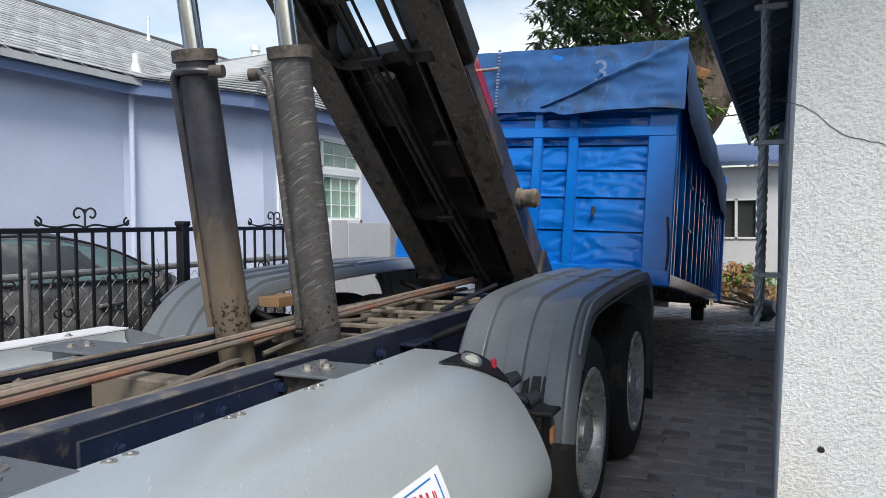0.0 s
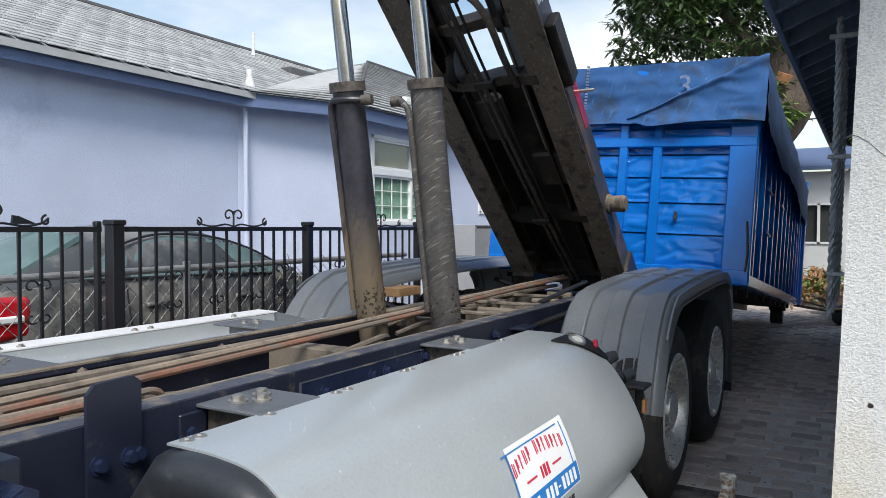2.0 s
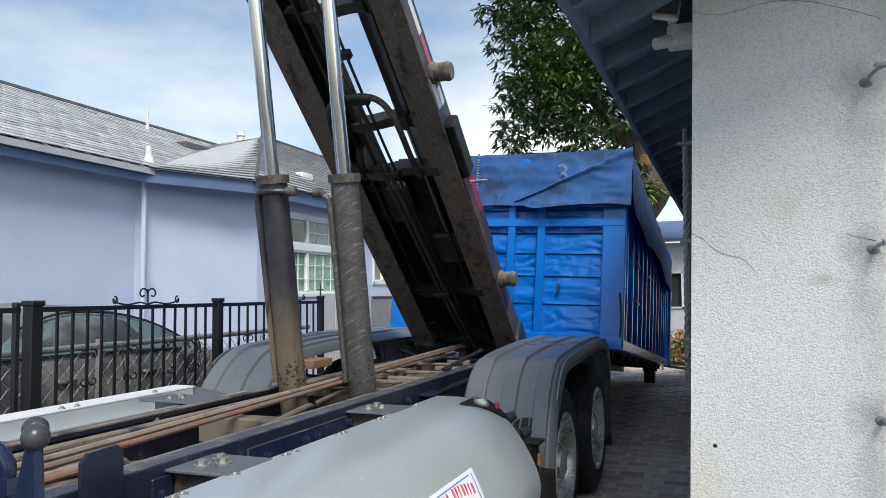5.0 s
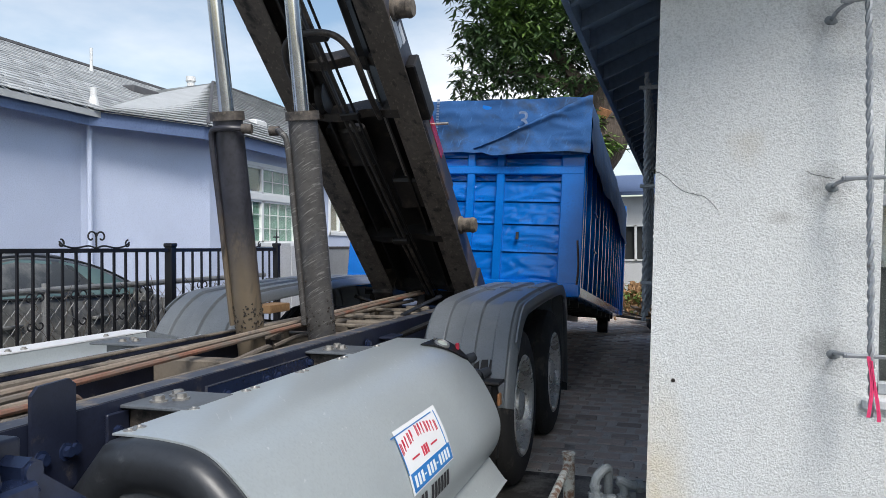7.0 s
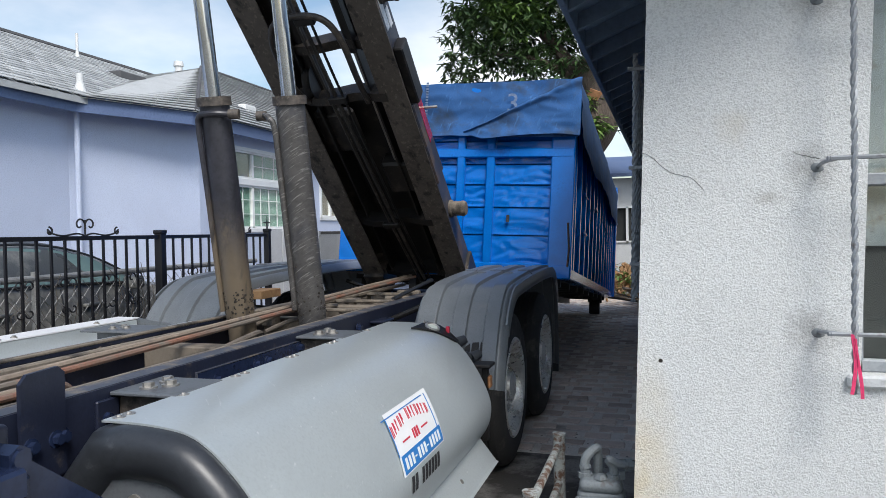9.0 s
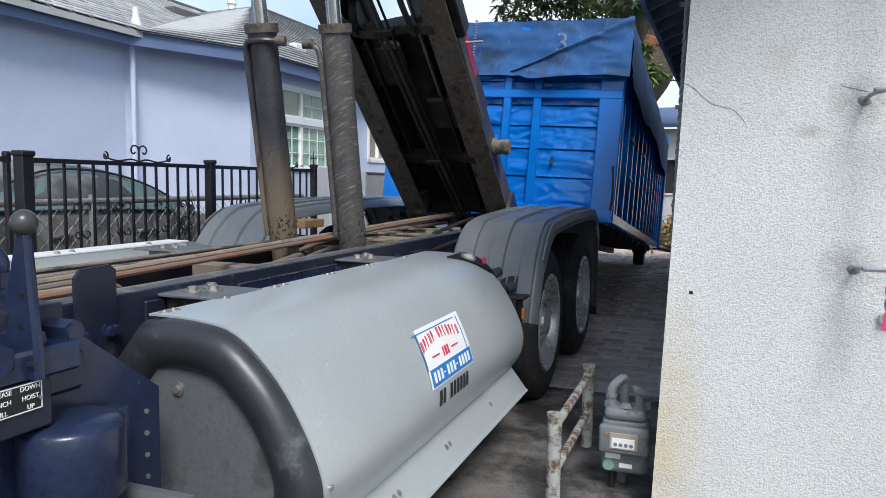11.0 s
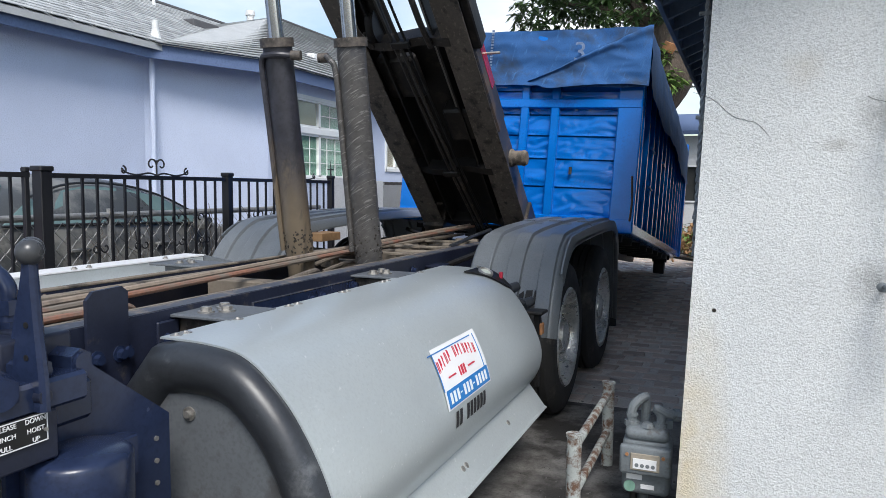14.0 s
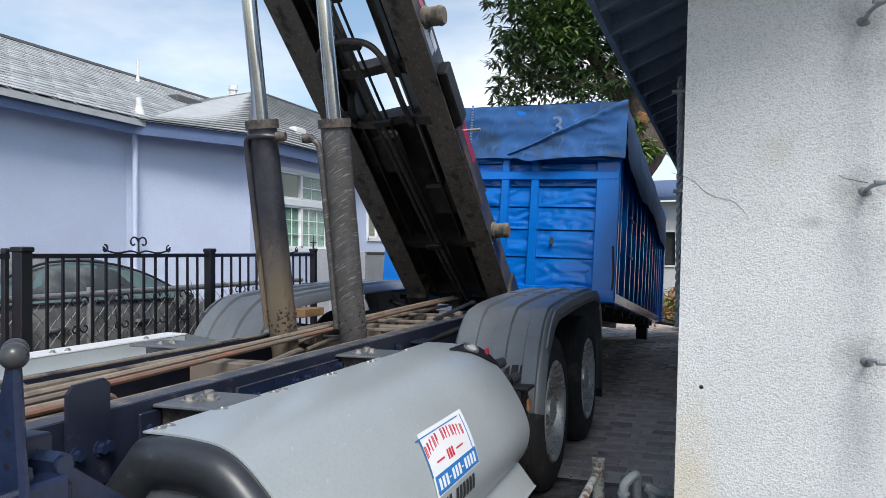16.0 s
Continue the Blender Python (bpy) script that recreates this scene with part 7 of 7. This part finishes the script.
for k in range(9):
    x, y = rd.uniform(0.6, 1.1), rd.uniform(13.2, 15.4)
    bm = abox(-0.07, 0.07, -0.7, 0.7, -0.012, 0.012)
    part("board", bm, M_WOOD if k % 2 else M_BARK, pile, "", pose(x, y, 0.18 + 0.03 * k, rd.uniform(-16, 16), rd.uniform(-20, 20), rd.uniform(-30, 30)), smooth=0)
leaves("dry_leaves", [(0.45, 16.5, 0.45, 0.9, 0.8, 0.35)], 160, 8, 0.13, M_LEAF2, pile, 9)
bag = bmesh.new()
bmesh.ops.create_icosphere(bag, subdivisions=3, radius=0.22)
for v in bag.verts:
    v.co = Vector((v.co.x, v.co.y * 1.2, max(v.co.z * 0.8, -0.16))) * (1 + 0.25 * noise.noise(v.co * 9)) + Vector((1.12, 13.3, 0.17))
tagged(part("rubbish_bag", bag, M_RUB, None, smooth=1.2), "black crumpled rubbish bag on the pavers", "bag")

# ---- overhead cables ----
for x0, z0, x1, z1, y, sag, r in ((-14, 6.0, 7, 6.3, 26, 0.35, 0.016), (-14, 5.2, 7, 6.1, 25, 0.3, 0.022), (-14, 4.6, 7, 5.3, 24, 0.3, 0.022), (-14, 3.9, 6, 7.4, 26, 0.2, 0.010), (-14, 3.9, 6, 9.2, 26, 0.1, 0.008), (-6, 3.6, 5, 7.9, 26, 0.1, 0.008)):
    pts = [(x0 + (x1 - x0) * i / 16, y, z0 + (z1 - z0) * i / 16 - sag * 4 * (i / 16) * (1 - i / 16)) for i in range(17)]
    tagged(part("overhead_cable", tube(bmesh.new(), pts, r, 5), M_CABLE, None), "thin black overhead utility cable", "cable", group="overhead cables")

# ---- pieces: chimney bricks, pavers, shingles ----
spots = []
rp = random.Random(2)
BH, BL = 0.067, 0.195
nrow = int(1.24 / BH)
for j in range(nrow):
    z = 3.44 + BH * (j + 0.5)
    off = 0.0 if j % 2 else 0.5
    n = 4
    for f in range(4):
        for i in range(n):
            u = -CW + (i + 0.25 + off * 0.5) * (2 * CW / n) + 0.0
            if abs(u) > CW - 0.07:
                continue
            p = [(CX + u, CY - CW), (CX + CW, CY + u), (CX - u, CY + CW), (CX - CW, CY - u)][f]
            spots.append(pose(p[0], p[1], z, 0, 0, 90 * f + rp.uniform(-1, 1)))
spots.sort(key=lambda m: m.translation.y - m.translation.x)
pieces("brick", spots, (BL - 0.012, 0.05, BH - 0.012), 0.004, M_BRICK, chim)
part("crown_course", abox(CX - CW - 0.03, CX + CW + 0.03, CY - CW - 0.03, CY + CW + 0.03, 4.66, 4.72, bevel=0.006), M_BRICK, chim, smooth=0)

pave = part("pavement", abox(-2.4, 1.30, 4.45, 17.5, -0.06, 0.002), M_SAND, None, "tumbled brown-grey paver driveway", smooth=0, category="pavement", kind="structure")
spots = []
PX, PY = 0.27, 0.20
j = 0
y = 4.56
while y < 17.4:
    x = -1.6 + (0.1 if j % 2 else 0.0)
    while x < 1.20 + SK * (y - 2.6):
        spots.append(pose(x + rp.uniform(-0.012, 0.012), y + rp.uniform(-0.010, 0.010), -0.015 + rp.uniform(-0.007, 0.004), rp.uniform(-1.6, 1.6), rp.uniform(-1.3, 1.3), rp.uniform(-5, 5)) @ Matrix.Diagonal((rp.uniform(0.82, 1.02), rp.uniform(0.84, 1.02), 1, 1)))
        x += PX
    y += PY
    j += 1
spots.sort(key=lambda m: m.translation.y + 4.0 * max(0, 0.15 - m.translation.x))
pieces("paver", spots, (PX - 0.036, PY - 0.036, 0.05), 0.016, M_PAVER, pave, rest_name="further_pavers")

spots = []
CO, TW = 0.145, 0.30
pit = math.atan(-SL)
nrm = math.sqrt((RIDX + 5.8) ** 2 + (RIDZ - EZ) ** 2)
for j in range(int(nrm / CO)):
    d = (j + 0.5) * CO
    x, z = -5.80 - d * math.cos(pit), EZ + d * math.sin(pit)
    y = -1.0 + (0.11 * (j * 7 % 3))
    while y < 13.0:
        lim = 7.2 + max(0, (d * math.cos(pit)) * 1.75)
        if y < lim + 1.5:
            spots.append(pose(x, y, z + 0.006 + rp.uniform(0, 0.004), 0, 0, 0) @ Matrix.Rotation(pit + radians(-3.5), 4, "Y") @ Matrix.Diagonal((1, rp.uniform(0.93, 1.0), 1, 1)))
        y += TW
spots.sort(key=lambda m: abs(m.translation.y - 6.5) * 0.6 + abs(m.translation.x + 5.8))
pieces("shingle", spots, (CO * 1.12, TW - 0.012, 0.010), 0.0, M_SHING, roof, rest_name="further_shingles")
# courses on the rear hip: the slope that faces the driveway, and the near hip
A, B, C, D = Vector((-5.15, 8.5, 3.37)), Vector((-5.15, 19.4, 3.37)), Vector((HX, 16.6, HZ)), Vector((HX, 13.6, HZ))
bm = bmesh.new()
for P, Q, R, S in ((A, B, C, D), (Vector((-5.8, 7.0, 3.37)), A, D, Vector((-8.6, 11.5, 4.72)))):
    nn = (Q - P).cross(S - P).normalized()
    if nn.z < 0:
        nn = -nn
    for k in range(24):
        t0, t1 = k / 24, (k + 1) / 24
        a0, b0, b1, a1 = P.lerp(S, t0), Q.lerp(R, t0), Q.lerp(R, t1), P.lerp(S, t1)
        n = max(1, int((b0 - a0).length / 0.3))
        for i in range(n):
            f = [a0.lerp(b0, (i + 0.02) / n) + nn * 0.036, a0.lerp(b0, (i + 0.98) / n) + nn * 0.036, a1.lerp(b1, (i + 0.98) / n) + nn * 0.012, a1.lerp(b1, (i + 0.02) / n) + nn * 0.012]
            vv = [bm.verts.new(p) for p in f] + [bm.verts.new(p - nn * 0.012) for p in f]
            for idx in ((0, 1, 2, 3), (0, 1, 5, 4), (1, 2, 6, 5), (3, 0, 4, 7)):
                bm.faces.new([vv[q] for q in idx])
me = bpy.data.meshes.new("rear_shingles")
bm.to_mesh(me)
bm.free()
me.materials.append(M_SHING)
rs = new("rear_shingles", me)
rs.parent, rs.matrix_parent_inverse = house, WORLD[house].inverted()
tagged(rs, kind="stuff")
